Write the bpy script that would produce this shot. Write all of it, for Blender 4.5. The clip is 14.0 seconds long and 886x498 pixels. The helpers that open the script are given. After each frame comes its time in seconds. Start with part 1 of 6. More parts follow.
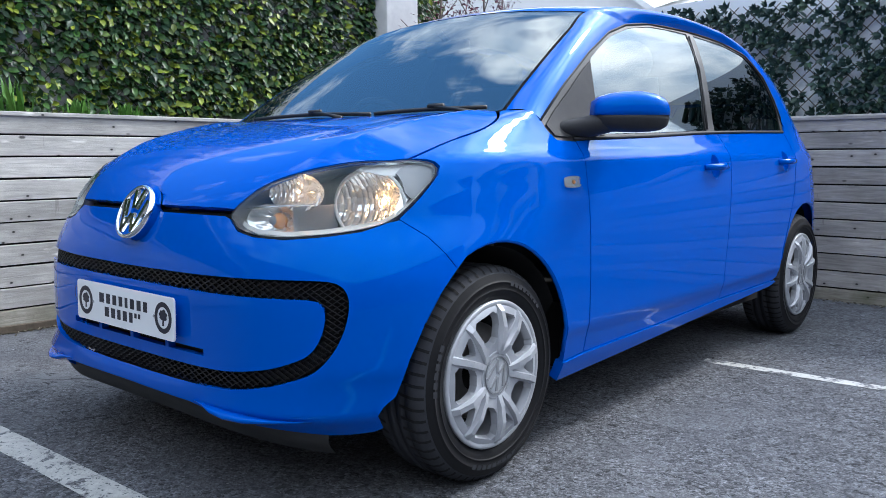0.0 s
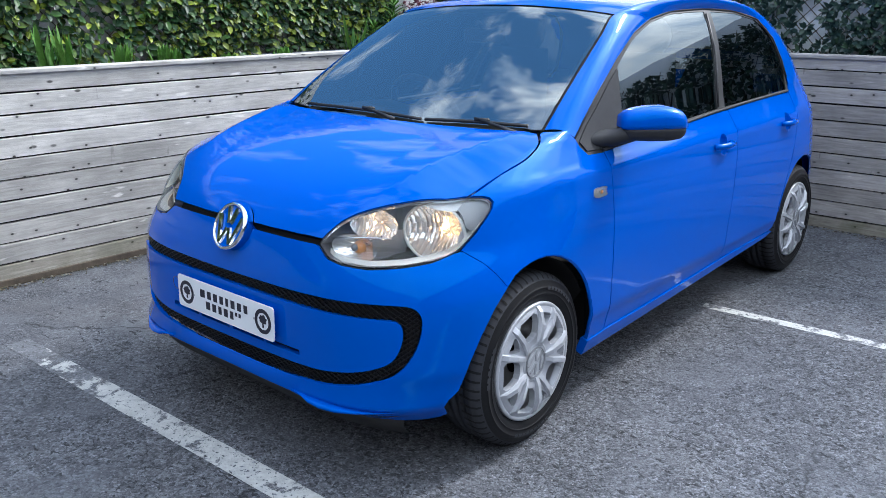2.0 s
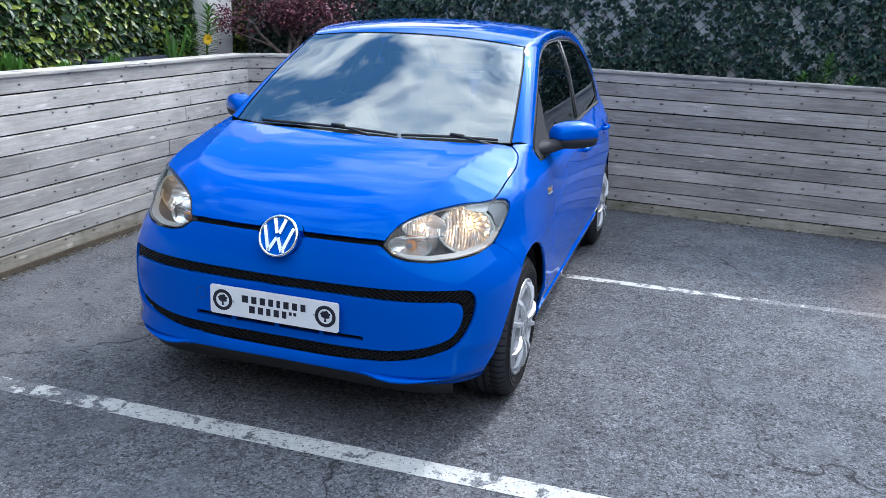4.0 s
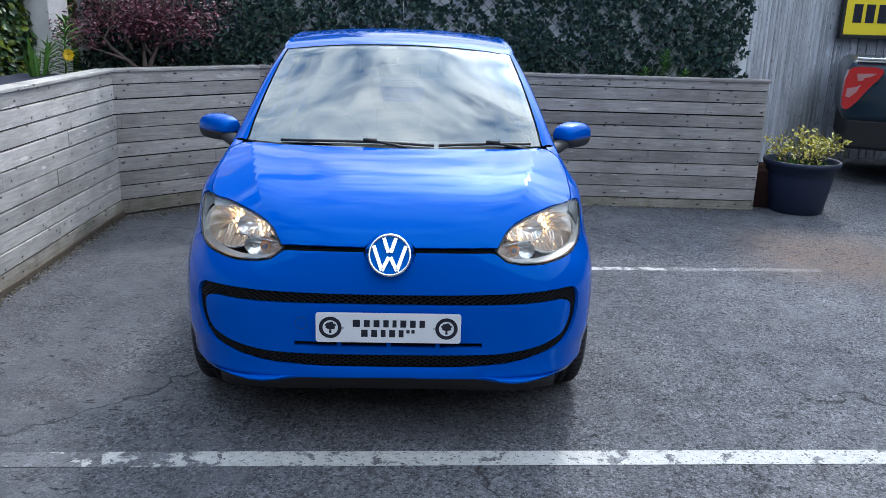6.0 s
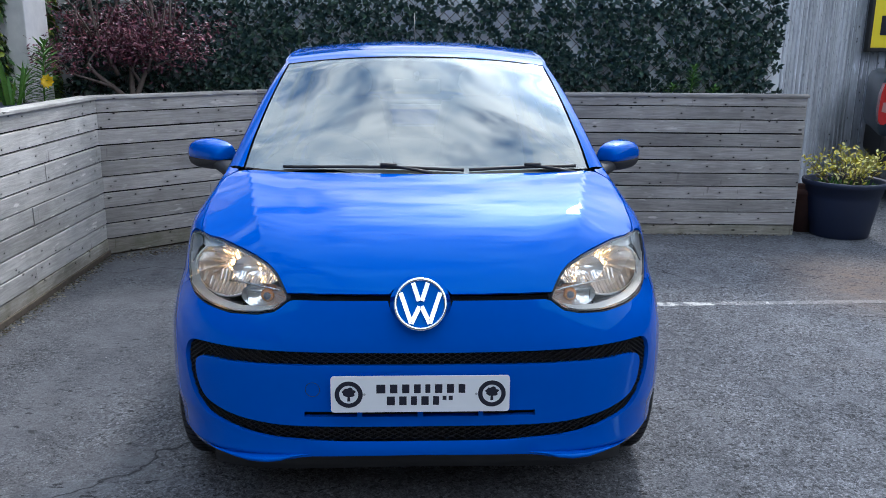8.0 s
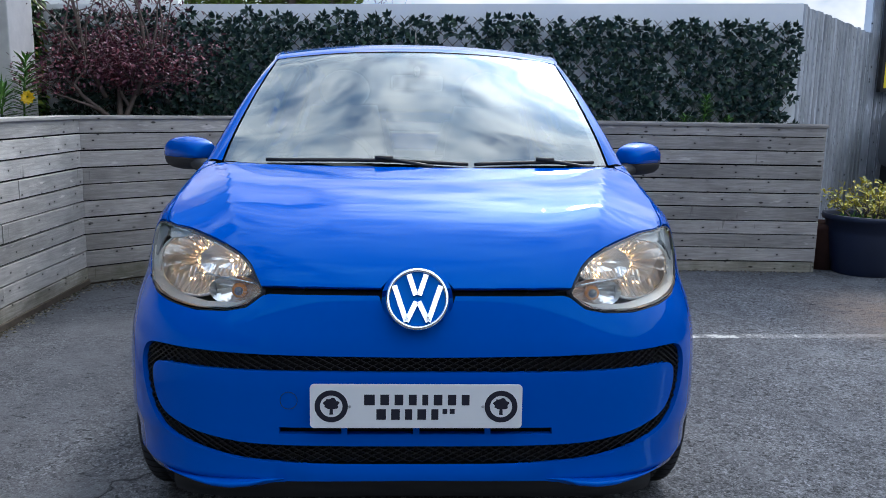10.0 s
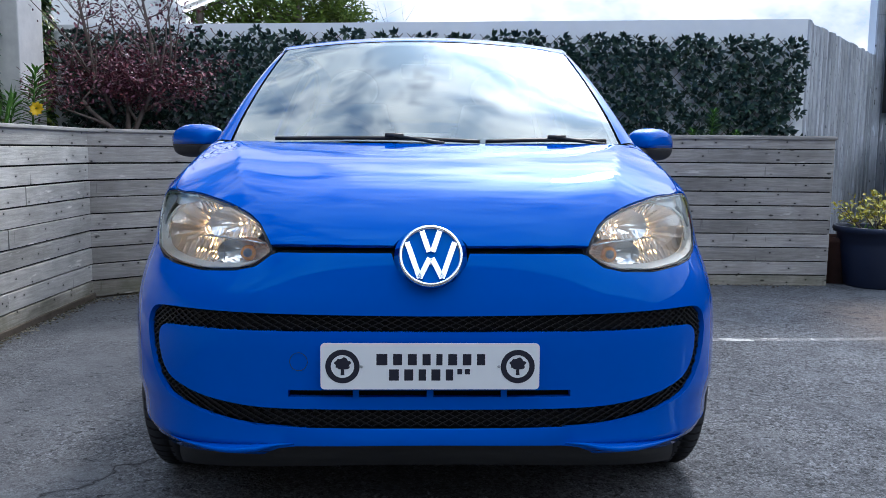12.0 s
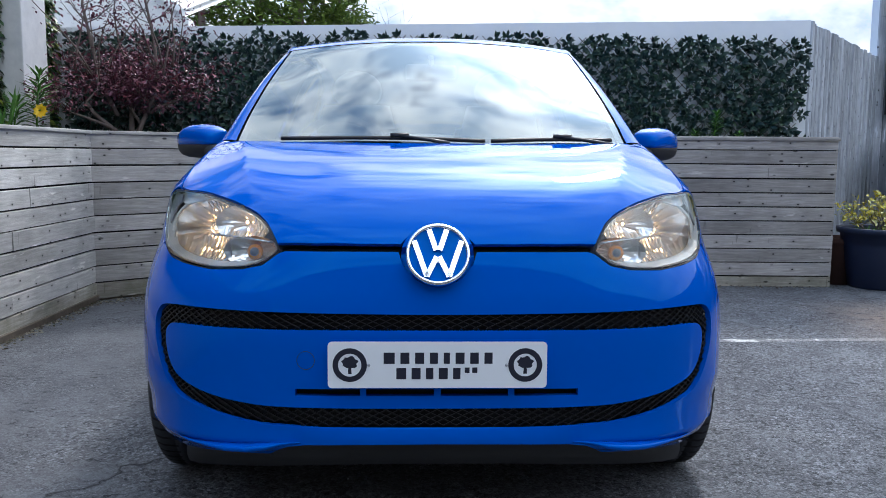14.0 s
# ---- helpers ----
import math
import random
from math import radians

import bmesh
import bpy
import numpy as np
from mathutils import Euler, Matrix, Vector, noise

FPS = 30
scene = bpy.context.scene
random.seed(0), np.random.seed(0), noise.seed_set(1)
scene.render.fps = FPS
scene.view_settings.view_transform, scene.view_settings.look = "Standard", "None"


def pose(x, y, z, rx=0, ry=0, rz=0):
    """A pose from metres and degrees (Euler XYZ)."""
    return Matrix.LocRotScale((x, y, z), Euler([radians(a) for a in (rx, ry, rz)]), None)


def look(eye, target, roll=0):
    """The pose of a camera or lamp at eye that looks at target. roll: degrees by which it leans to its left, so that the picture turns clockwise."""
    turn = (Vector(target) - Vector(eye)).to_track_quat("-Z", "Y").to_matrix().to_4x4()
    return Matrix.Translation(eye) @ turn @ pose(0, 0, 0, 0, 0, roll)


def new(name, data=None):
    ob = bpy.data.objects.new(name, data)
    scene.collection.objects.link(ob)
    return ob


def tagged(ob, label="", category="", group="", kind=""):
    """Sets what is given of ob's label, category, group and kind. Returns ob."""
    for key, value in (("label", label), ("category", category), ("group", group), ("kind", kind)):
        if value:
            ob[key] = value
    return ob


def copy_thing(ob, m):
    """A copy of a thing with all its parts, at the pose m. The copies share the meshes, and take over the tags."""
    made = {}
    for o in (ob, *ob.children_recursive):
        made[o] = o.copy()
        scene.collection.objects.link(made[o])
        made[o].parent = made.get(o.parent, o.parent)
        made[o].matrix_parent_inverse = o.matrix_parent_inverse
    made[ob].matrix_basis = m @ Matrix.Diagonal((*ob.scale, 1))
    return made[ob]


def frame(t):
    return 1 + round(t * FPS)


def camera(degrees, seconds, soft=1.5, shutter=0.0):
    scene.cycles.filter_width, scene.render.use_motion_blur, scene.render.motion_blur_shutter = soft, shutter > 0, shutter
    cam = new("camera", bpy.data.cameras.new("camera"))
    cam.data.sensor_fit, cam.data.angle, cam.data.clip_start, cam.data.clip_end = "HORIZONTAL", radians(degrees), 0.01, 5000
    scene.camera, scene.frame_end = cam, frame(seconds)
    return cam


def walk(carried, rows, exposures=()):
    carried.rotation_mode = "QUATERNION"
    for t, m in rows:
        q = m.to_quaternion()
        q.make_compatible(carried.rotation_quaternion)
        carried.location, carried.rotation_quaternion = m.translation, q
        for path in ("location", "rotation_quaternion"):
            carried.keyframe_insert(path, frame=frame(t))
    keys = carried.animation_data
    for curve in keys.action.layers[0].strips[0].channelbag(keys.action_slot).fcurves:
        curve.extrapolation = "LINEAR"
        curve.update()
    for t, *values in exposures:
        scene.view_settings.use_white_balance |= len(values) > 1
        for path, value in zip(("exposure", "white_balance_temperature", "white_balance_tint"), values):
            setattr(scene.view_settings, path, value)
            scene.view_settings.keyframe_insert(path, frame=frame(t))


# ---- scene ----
cam = camera(56.6, 14.0, soft=0.6)
PATH = [
    (0, (2.093, -1.1, 0.865), (0.784, 0.395, 0.639), -0.2),
    (0.5, (2.083, -1.082, 0.92), (0.775, 0.413, 0.689), -0.2),
    (1, (2.083, -1.103, 1.075), (0.792, 0.374, 0.686), -0.2),
    (1.5, (2.095, -1.209, 1.273), (0.83, 0.241, 0.728), -0.1),
    (2, (2.173, -1.443, 1.393), (0.916, 0.005, 0.822), -0.1),
    (2.5, (2.166, -1.732, 1.473), (0.926, -0.273, 0.892), -0.0),
    (3, (2.039, -2.049, 1.518), (0.996, -0.445, 0.937), 1.3),
    (3.5, (1.761, -2.291, 1.499), (0.964, -0.547, 0.931), 2.1),
    (3.7, (1.625, -2.378, 1.53), (0.919, -0.597, 0.958), 2.3),
    (5.8, (0.163, -2.833, 1.57), (0.217, -0.914, 1.009), 1.7),
    (6, (0.072, -2.781, 1.556), (0.152, -0.861, 1.0), 1.7),
    (6.5, (-0.058, -2.671, 1.536), (0.029, -0.744, 1.008), 1.0),
    (7, (-0.058, -2.565, 1.523), (0.027, -0.633, 1.014), 0.7),
    (7.5, (-0.016, -2.402, 1.511), (0.065, -0.467, 1.012), 0.6),
    (8, (-0.031, -2.24, 1.451), (0.05, -0.302, 0.963), 0.5),
    (8.2, (-0.057, -2.183, 1.439), (0.033, -0.246, 0.95), 0.7),
    (10.3, (-0.015, -1.93, 1.112), (0.062, 0.046, 0.813), 0.9),
    (10.5, (-0.018, -1.924, 1.06), (0.055, 0.056, 0.791), 0.6),
    (11, (-0.022, -1.925, 0.999), (0.046, 0.059, 0.75), 0.7),
    (11.5, (-0.036, -1.922, 0.977), (0.029, 0.062, 0.733), 0.7),
    (12, (-0.035, -1.929, 0.969), (0.03, 0.055, 0.73), 0.5),
    (12.5, (-0.037, -1.929, 0.968), (0.027, 0.056, 0.73), 0.5),
    (13, (-0.037, -1.929, 0.965), (0.027, 0.056, 0.728), 0.5),
    (13.5, (-0.043, -1.936, 0.963), (0.02, 0.049, 0.73), 0.5),
    (14, (-0.049, -1.928, 0.957), (0.013, 0.057, 0.726), 0.4),
]
walk(cam, [(t, look(eye, target, roll)) for t, eye, target, roll in PATH], [(0.0, -0.06, 6200, 10), (1.5, 0.02, 6200, 10), (3.5, 0.05, 6200, 10), (6.0, -0.28, 6200, 10), (7.0, -0.33, 6200, 10), (8.2, -0.34, 6200, 10), (10.5, -0.56, 6200, 10), (11.2, -0.52, 6200, 10), (12.2, -0.34, 6200, 10), (14.0, -0.30, 6200, 10)])

# ---- world, sun, exposure ----
SUN_UP, SUN_X, SUN_Y = 43.0, .33, .944
world = bpy.data.worlds.new("world")
scene.world = world
world.use_nodes = True
wt = world.node_tree
wt.nodes.clear()
w_out = wt.nodes.new("ShaderNodeOutputWorld")
w_bg = wt.nodes.new("ShaderNodeBackground")
w_sky = wt.nodes.new("ShaderNodeTexSky")
w_sky.sky_type, w_sky.sun_disc = "NISHITA", False
w_sky.sun_elevation, w_sky.sun_rotation = radians(SUN_UP), math.atan2(SUN_X, SUN_Y)
w_sky.dust_density = 0.6
w_co = wt.nodes.new("ShaderNodeTexCoord")
w_map = wt.nodes.new("ShaderNodeMapping")
w_map.inputs["Scale"].default_value = (1.0, 1.5, 1.7)
w_map.inputs["Location"].default_value = (1.2, 4.4, 2.1)
w_n = wt.nodes.new("ShaderNodeTexNoise")
w_n.inputs["Scale"].default_value, w_n.inputs["Detail"].default_value, w_n.inputs["Roughness"].default_value = 3.1, 10, .60
w_n.inputs["Distortion"].default_value = .35
w_ramp = wt.nodes.new("ShaderNodeValToRGB")
w_ramp.color_ramp.elements[0].position, w_ramp.color_ramp.elements[1].position = .43, .57
w_n2 = wt.nodes.new("ShaderNodeTexNoise")
w_n2.inputs["Scale"].default_value, w_n2.inputs["Detail"].default_value, w_n2.inputs["Roughness"].default_value = 6.5, 9, .62
w_tone = wt.nodes.new("ShaderNodeValToRGB")
w_tone.color_ramp.elements[0].position, w_tone.color_ramp.elements[1].position = .37, .63
w_tone.color_ramp.elements[0].color = (13.5, 17.0, 22.0, 1)
w_tone.color_ramp.elements[1].color = (34, 34.6, 35.6, 1)
w_mix = wt.nodes.new("ShaderNodeMix")
w_mix.data_type = "RGBA"
wt.links.new(w_co.outputs["Generated"], w_map.inputs["Vector"])
wt.links.new(w_map.outputs[0], w_n.inputs["Vector"])
wt.links.new(w_map.outputs[0], w_n2.inputs["Vector"])
# the cloud field closes up towards the horizon, as a flat layer does in perspective
w_high = wt.nodes.new("ShaderNodeSeparateXYZ")
w_cover = wt.nodes.new("ShaderNodeMath")
w_cover.operation = "MULTIPLY_ADD"
w_cover.inputs[1].default_value, w_cover.inputs[2].default_value = -.10, .195
w_sum = wt.nodes.new("ShaderNodeMath")
w_sum.operation = "ADD"
wt.links.new(w_co.outputs["Generated"], w_high.inputs[0])
wt.links.new(w_high.outputs["Z"], w_cover.inputs[0])
wt.links.new(w_n.outputs["Fac"], w_sum.inputs[0])
# the cloud breaks up towards the west
w_west = wt.nodes.new("ShaderNodeMath")
w_west.operation = "MULTIPLY_ADD"
w_west.inputs[1].default_value = .32
w_east = wt.nodes.new("ShaderNodeMath")
w_east.operation = "MINIMUM"
w_east.inputs[1].default_value = .16
wt.links.new(w_high.outputs["X"], w_east.inputs[0])
wt.links.new(w_east.outputs[0], w_west.inputs[0])
wt.links.new(w_cover.outputs[0], w_west.inputs[2])
wt.links.new(w_west.outputs[0], w_sum.inputs[1])
wt.links.new(w_sum.outputs[0], w_ramp.inputs["Fac"])
wt.links.new(w_n2.outputs["Fac"], w_tone.inputs["Fac"])
wt.links.new(w_ramp.outputs["Color"], w_mix.inputs["Factor"])
# thin high haze pales the blue
w_haze = wt.nodes.new("ShaderNodeMix")
w_haze.data_type = "RGBA"
w_haze.inputs["Factor"].default_value = .8
w_haze.inputs["B"].default_value = (2.3, 6.4, 14.0, 1)
wt.links.new(w_sky.outputs["Color"], w_haze.inputs["A"])
wt.links.new(w_haze.outputs["Result"], w_mix.inputs["A"])
# cloud brightness grows from the horizon to the zenith
w_sep = wt.nodes.new("ShaderNodeSeparateXYZ")
w_up = wt.nodes.new("ShaderNodeMapRange")
w_up.inputs["From Min"].default_value, w_up.inputs["From Max"].default_value = 0.0, .8
w_up.inputs["To Min"].default_value, w_up.inputs["To Max"].default_value = .52, 1.05
w_lift = wt.nodes.new("ShaderNodeMix")
w_lift.data_type, w_lift.blend_type = "RGBA", "MULTIPLY"
w_lift.inputs["Factor"].default_value = 1.0
wt.links.new(w_co.outputs["Generated"], w_sep.inputs[0])
wt.links.new(w_sep.outputs["Z"], w_up.inputs["Value"])
wt.links.new(w_tone.outputs["Color"], w_lift.inputs["A"])
# thin cloud glows where the sun stands behind it
w_dot = wt.nodes.new("ShaderNodeVectorMath")
w_dot.operation = "DOT_PRODUCT"
w_dot.inputs[1].default_value = Vector((SUN_X * math.cos(radians(SUN_UP)), SUN_Y * math.cos(radians(SUN_UP)), math.sin(radians(SUN_UP)))).normalized()
w_pow = wt.nodes.new("ShaderNodeMath")
w_pow.operation = "POWER"
w_pow.inputs[1].default_value = 30.0
w_pow.use_clamp = True
w_halo = wt.nodes.new("ShaderNodeMath")
w_halo.operation = "MULTIPLY_ADD"
w_halo.inputs[1].default_value, w_halo.inputs[2].default_value = 4.2, 1.0
w_all = wt.nodes.new("ShaderNodeMath")
w_all.operation = "MULTIPLY"
wt.links.new(w_co.outputs["Generated"], w_dot.inputs[0])
wt.links.new(w_dot.outputs["Value"], w_pow.inputs[0])
wt.links.new(w_pow.outputs[0], w_halo.inputs[0])
wt.links.new(w_halo.outputs[0], w_all.inputs[0])
wt.links.new(w_up.outputs["Result"], w_all.inputs[1])
wt.links.new(w_all.outputs[0], w_lift.inputs["B"])
wt.links.new(w_lift.outputs["Result"], w_mix.inputs["B"])
wt.links.new(w_mix.outputs["Result"], w_bg.inputs["Color"])
w_bg.inputs["Strength"].default_value = .085
wt.links.new(w_bg.outputs[0], w_out.inputs["Surface"])
sun = new("sun", bpy.data.lights.new("sun", "SUN"))
sun.data.energy, sun.data.angle, sun.data.color = 3.0, radians(7.0), (1.0, .965, .92)
_h = math.cos(radians(SUN_UP))
sun.matrix_world = look((8 * SUN_X * _h, 8 * SUN_Y * _h, 8 * math.sin(radians(SUN_UP))), (0, 0, 0))


# ---- materials ----
def mat(name, base, rough=.5, metal=0.0, coat=0.0, spec=.5, emit=None, power=0.0):
    m = bpy.data.materials.new(name)
    m.use_nodes = True
    b = m.node_tree.nodes["Principled BSDF"]
    b.inputs["Base Color"].default_value = (*base, 1)
    b.inputs["Roughness"].default_value = rough
    b.inputs["Metallic"].default_value = metal
    b.inputs["Coat Weight"].default_value = coat
    b.inputs["Coat Roughness"].default_value = .015
    b.inputs["Specular IOR Level"].default_value = spec
    if emit:
        b.inputs["Emission Color"].default_value = (*emit, 1)
        b.inputs["Emission Strength"].default_value = power
    return m


class Nodes:
    """Helpers to build a node tree round a material's Principled shader."""

    def __init__(self, m):
        self.t = m.node_tree
        self.b = self.t.nodes["Principled BSDF"]

    def add(self, kind, **ins):
        n = self.t.nodes.new(kind)
        for k, v in ins.items():
            n.inputs[k.replace("_", " ")].default_value = v
        return n

    def link(self, a, b):
        self.t.links.new(a, b)

    def coords(self, kind="Object", scale=(1, 1, 1), shift=None):
        c, mp = self.add("ShaderNodeTexCoord"), self.add("ShaderNodeMapping")
        mp.inputs["Scale"].default_value = scale
        self.link(c.outputs[kind], mp.inputs["Vector"])
        if shift is not None:
            self.link(shift, mp.inputs["Location"])
        return mp.outputs[0]

    def noise(self, vec, scale, detail=4, rough=.55, distort=0.0):
        n = self.add("ShaderNodeTexNoise", Scale=scale, Detail=detail, Roughness=rough, Distortion=distort)
        self.link(vec, n.inputs["Vector"])
        return n.outputs["Fac"]

    def ramp(self, fac, *stops):
        r = self.add("ShaderNodeValToRGB")
        e = r.color_ramp.elements
        while len(e) < len(stops):
            e.new(.5)
        for el, (p, c) in zip(e, stops):
            el.position = p
            el.color = (c, c, c, 1) if isinstance(c, (int, float)) else (*c, 1)
        self.link(fac, r.inputs["Fac"])
        return r.outputs["Color"]

    def mix(self, fac, a, b, how="MIX"):
        n = self.add("ShaderNodeMix")
        n.data_type, n.blend_type = "RGBA", how
        for sock, v in ((n.inputs["Factor"], fac), (n.inputs["A"], a), (n.inputs["B"], b)):
            if isinstance(v, (int, float)):
                sock.default_value = v
            elif isinstance(v, tuple):
                sock.default_value = (*v, 1)
            else:
                self.link(v, sock)
        return n.outputs["Result"]

    def bump(self, height, strength=.3, distance=.01):
        n = self.add("ShaderNodeBump", Strength=strength, Distance=distance)
        self.link(height, n.inputs["Height"])
        self.link(n.outputs[0], self.b.inputs["Normal"])


def asphalt_colour(n):
    """Worn bitumen with proud stones: rolled smooth towards the west wall, open and coarse elsewhere."""
    v = n.coords("Object")
    big = n.noise(v, .9, 5, .6)
    mid = n.noise(v, 7, 5, .65)
    fine = n.noise(v, 130, 4, .75)
    stones = n.add("ShaderNodeTexVoronoi", Scale=92.0)
    grit = n.add("ShaderNodeTexVoronoi", Scale=190.0)
    n.link(v, stones.inputs["Vector"])
    n.link(v, grit.inputs["Vector"])
    base = n.ramp(big, (.3, (.102, .108, .123)), (.55, (.134, .140, .156)), (.75, (.165, .170, .182)))
    base = n.mix(1.0, base, n.ramp(mid, (.3, .80), (.7, 1.18)), "MULTIPLY")
    # how far the bitumen has worn off the stones
    xyz = n.add("ShaderNodeSeparateXYZ")
    n.link(v, xyz.inputs[0])
    open_ = n.add("ShaderNodeMapRange")
    for key, val in (("From Min", -1.5), ("From Max", -.5), ("To Min", .0), ("To Max", .16)):
        open_.inputs[key].default_value = val
    n.link(xyz.outputs["X"], open_.inputs["Value"])
    add = n.add("ShaderNodeMath")
    add.operation = "ADD"
    n.link(open_.outputs["Result"], add.inputs[0])
    n.link(n.noise(v, 2.4, 5, .65), add.inputs[1])
    coarse = n.ramp(add.outputs[0], (.42, .22), (.66, 1.0))
    tones = n.mix(1.0, n.ramp(stones.outputs["Color"], (.15, .52), (.55, .95), (.80, 1.20), (.97, 1.55)), n.ramp(grit.outputs["Color"], (.2, .62), (.6, 1.0), (.95, 1.45)), "MULTIPLY")
    col = n.mix(1.0, base, n.mix(coarse, (1, 1, 1), tones), "MULTIPLY")
    # darker along the west wall
    dark = n.add("ShaderNodeMapRange")
    for key, val in (("From Min", -1.5), ("From Max", -.9), ("To Min", .84), ("To Max", 1.0)):
        dark.inputs[key].default_value = val
    n.link(xyz.outputs["X"], dark.inputs["Value"])
    col = n.mix(1.0, col, dark.outputs["Result"], "MULTIPLY")
    # the coarse surface east of the bay is paler
    pale = n.add("ShaderNodeMapRange")
    for key, val in (("From Min", .9), ("From Max", 2.4), ("To Min", 0.0), ("To Max", 1.0)):
        pale.inputs[key].default_value = val
    n.link(xyz.outputs["X"], pale.inputs["Value"])
    col = n.mix(n.mix(1.0, pale.outputs["Result"], n.ramp(mid, (.3, .5), (.6, 1.0)), "MULTIPLY"), col, n.mix(1.0, col, (1.17, 1.17, 1.16), "MULTIPLY"))
    # a tan spill of dried silt near the shrub pot
    spot = n.add("ShaderNodeVectorMath")
    spot.operation = "DISTANCE"
    spot.inputs[1].default_value = (3.05, 2.55, 0)
    wv = n.add("ShaderNodeTexNoise", Scale=1.3, Detail=5.0)
    n.link(v, wv.inputs["Vector"])
    n.link(n.mix(.45, v, wv.outputs["Color"], "LINEAR_LIGHT"), spot.inputs[0])
    silt = n.mix(1.0, n.ramp(spot.outputs["Value"], (.25, .85), (1.0, 0.0)), n.ramp(mid, (.35, .5), (.6, 1.0)), "MULTIPLY")
    col = n.mix(silt, col, (.17, .125, .10))
    dust = n.ramp(n.noise(v, .55, 6, .65, .4), (.56, 0.0), (.74, .30))
    col = n.mix(dust, col, (.14, .125, .115))
    # shallow pits and scuffs where stones have gone
    pv = n.coords("Object", (16, 34, 1))
    pits = n.mix(1.0, n.ramp(n.noise(pv, 1.0, 5, .65, .8), (.60, 0.0), (.64, .9)), n.ramp(n.noise(v, 1.9, 4), (.40, .05), (.56, 1.0)), "MULTIPLY")
    col = n.mix(pits, col, (.020, .021, .024))
    holes = n.mix(1.0, n.ramp(n.noise(v, 44, 4, .65, .7), (.585, 0.0), (.62, .85)), coarse, "MULTIPLY")
    col = n.mix(holes, col, (.022, .023, .026))
    chips = n.ramp(n.noise(v, 60, 2, .5), (.705, 0.0), (.73, .7))
    col = n.mix(chips, col, (.30, .295, .29))
    height = n.mix(.5, n.ramp(fine, (.2, 0.0), (.8, 1.0)), n.mix(coarse, (.5, .5, .5), n.ramp(stones.outputs["Distance"], (.1, 1.0), (.6, 0.0))))
    height = n.mix(holes, height, (0.0, 0.0, 0.0))
    return v, col, height


def make_asphalt():
    m = mat("asphalt", (.06, .06, .065), .9, spec=.25)
    n = Nodes(m)
    v, col, height = asphalt_colour(n)
    crack = n.add("ShaderNodeTexVoronoi", Scale=.55)
    crack.feature = "DISTANCE_TO_EDGE"
    warp = n.add("ShaderNodeTexNoise", Scale=2.2, Detail=5.0)
    n.link(v, warp.inputs["Vector"])
    wv = n.mix(.28, v, warp.outputs["Color"], "LINEAR_LIGHT")
    n.link(wv, crack.inputs["Vector"])
    line = n.ramp(crack.outputs["Distance"], (.0, 1.0), (.0045, 0.0))
    part_on = n.ramp(n.noise(v, .8, 3), (.48, 0.0), (.56, 1.0))
    line = n.mix(1.0, line, part_on, "MULTIPLY")
    col = n.mix(line, col, (.022, .022, .025))
    n.link(col, n.b.inputs["Base Color"])
    n.bump(n.mix(.35, height, n.ramp(n.noise(v, 26, 4, .7), (.35, 0.0), (.65, 1.0))), 1.0, .009)
    return m


def make_line_paint(name="line_paint", worn_to=.43, full=-.5, gone=-1.4):
    m = mat(name, (.7, .7, .68), .7)
    n = Nodes(m)
    v, col, height = asphalt_colour(n)
    worn = n.noise(v, 9, 7, .72, .3)
    xyz = n.add("ShaderNodeSeparateXYZ")
    n.link(v, xyz.inputs[0])
    fade = n.add("ShaderNodeMapRange")
    for key, val in (("From Min", full), ("From Max", gone), ("To Min", 0.0), ("To Max", .24)):
        fade.inputs[key].default_value = val
    n.link(xyz.outputs["X"], fade.inputs["Value"])
    less = n.add("ShaderNodeMath")
    less.operation = "SUBTRACT"
    n.link(worn, less.inputs[0])
    n.link(fade.outputs["Result"], less.inputs[1])
    wear = n.ramp(less.outputs[0], (worn_to - .02, 1.0), (worn_to + .02, 0.0))
    paint = n.ramp(n.noise(v, 30, 4, .6), (.3, (.36, .365, .355)), (.7, (.50, .505, .485)))
    specks = n.ramp(n.noise(v, 70, 3, .6), (.36, 1.0), (.40, 0.0))
    wear = n.mix(1.0, wear, specks, "LIGHTEN")
    n.link(n.mix(wear, paint, col), n.b.inputs["Base Color"])
    n.bump(height, .5, .005)
    return m


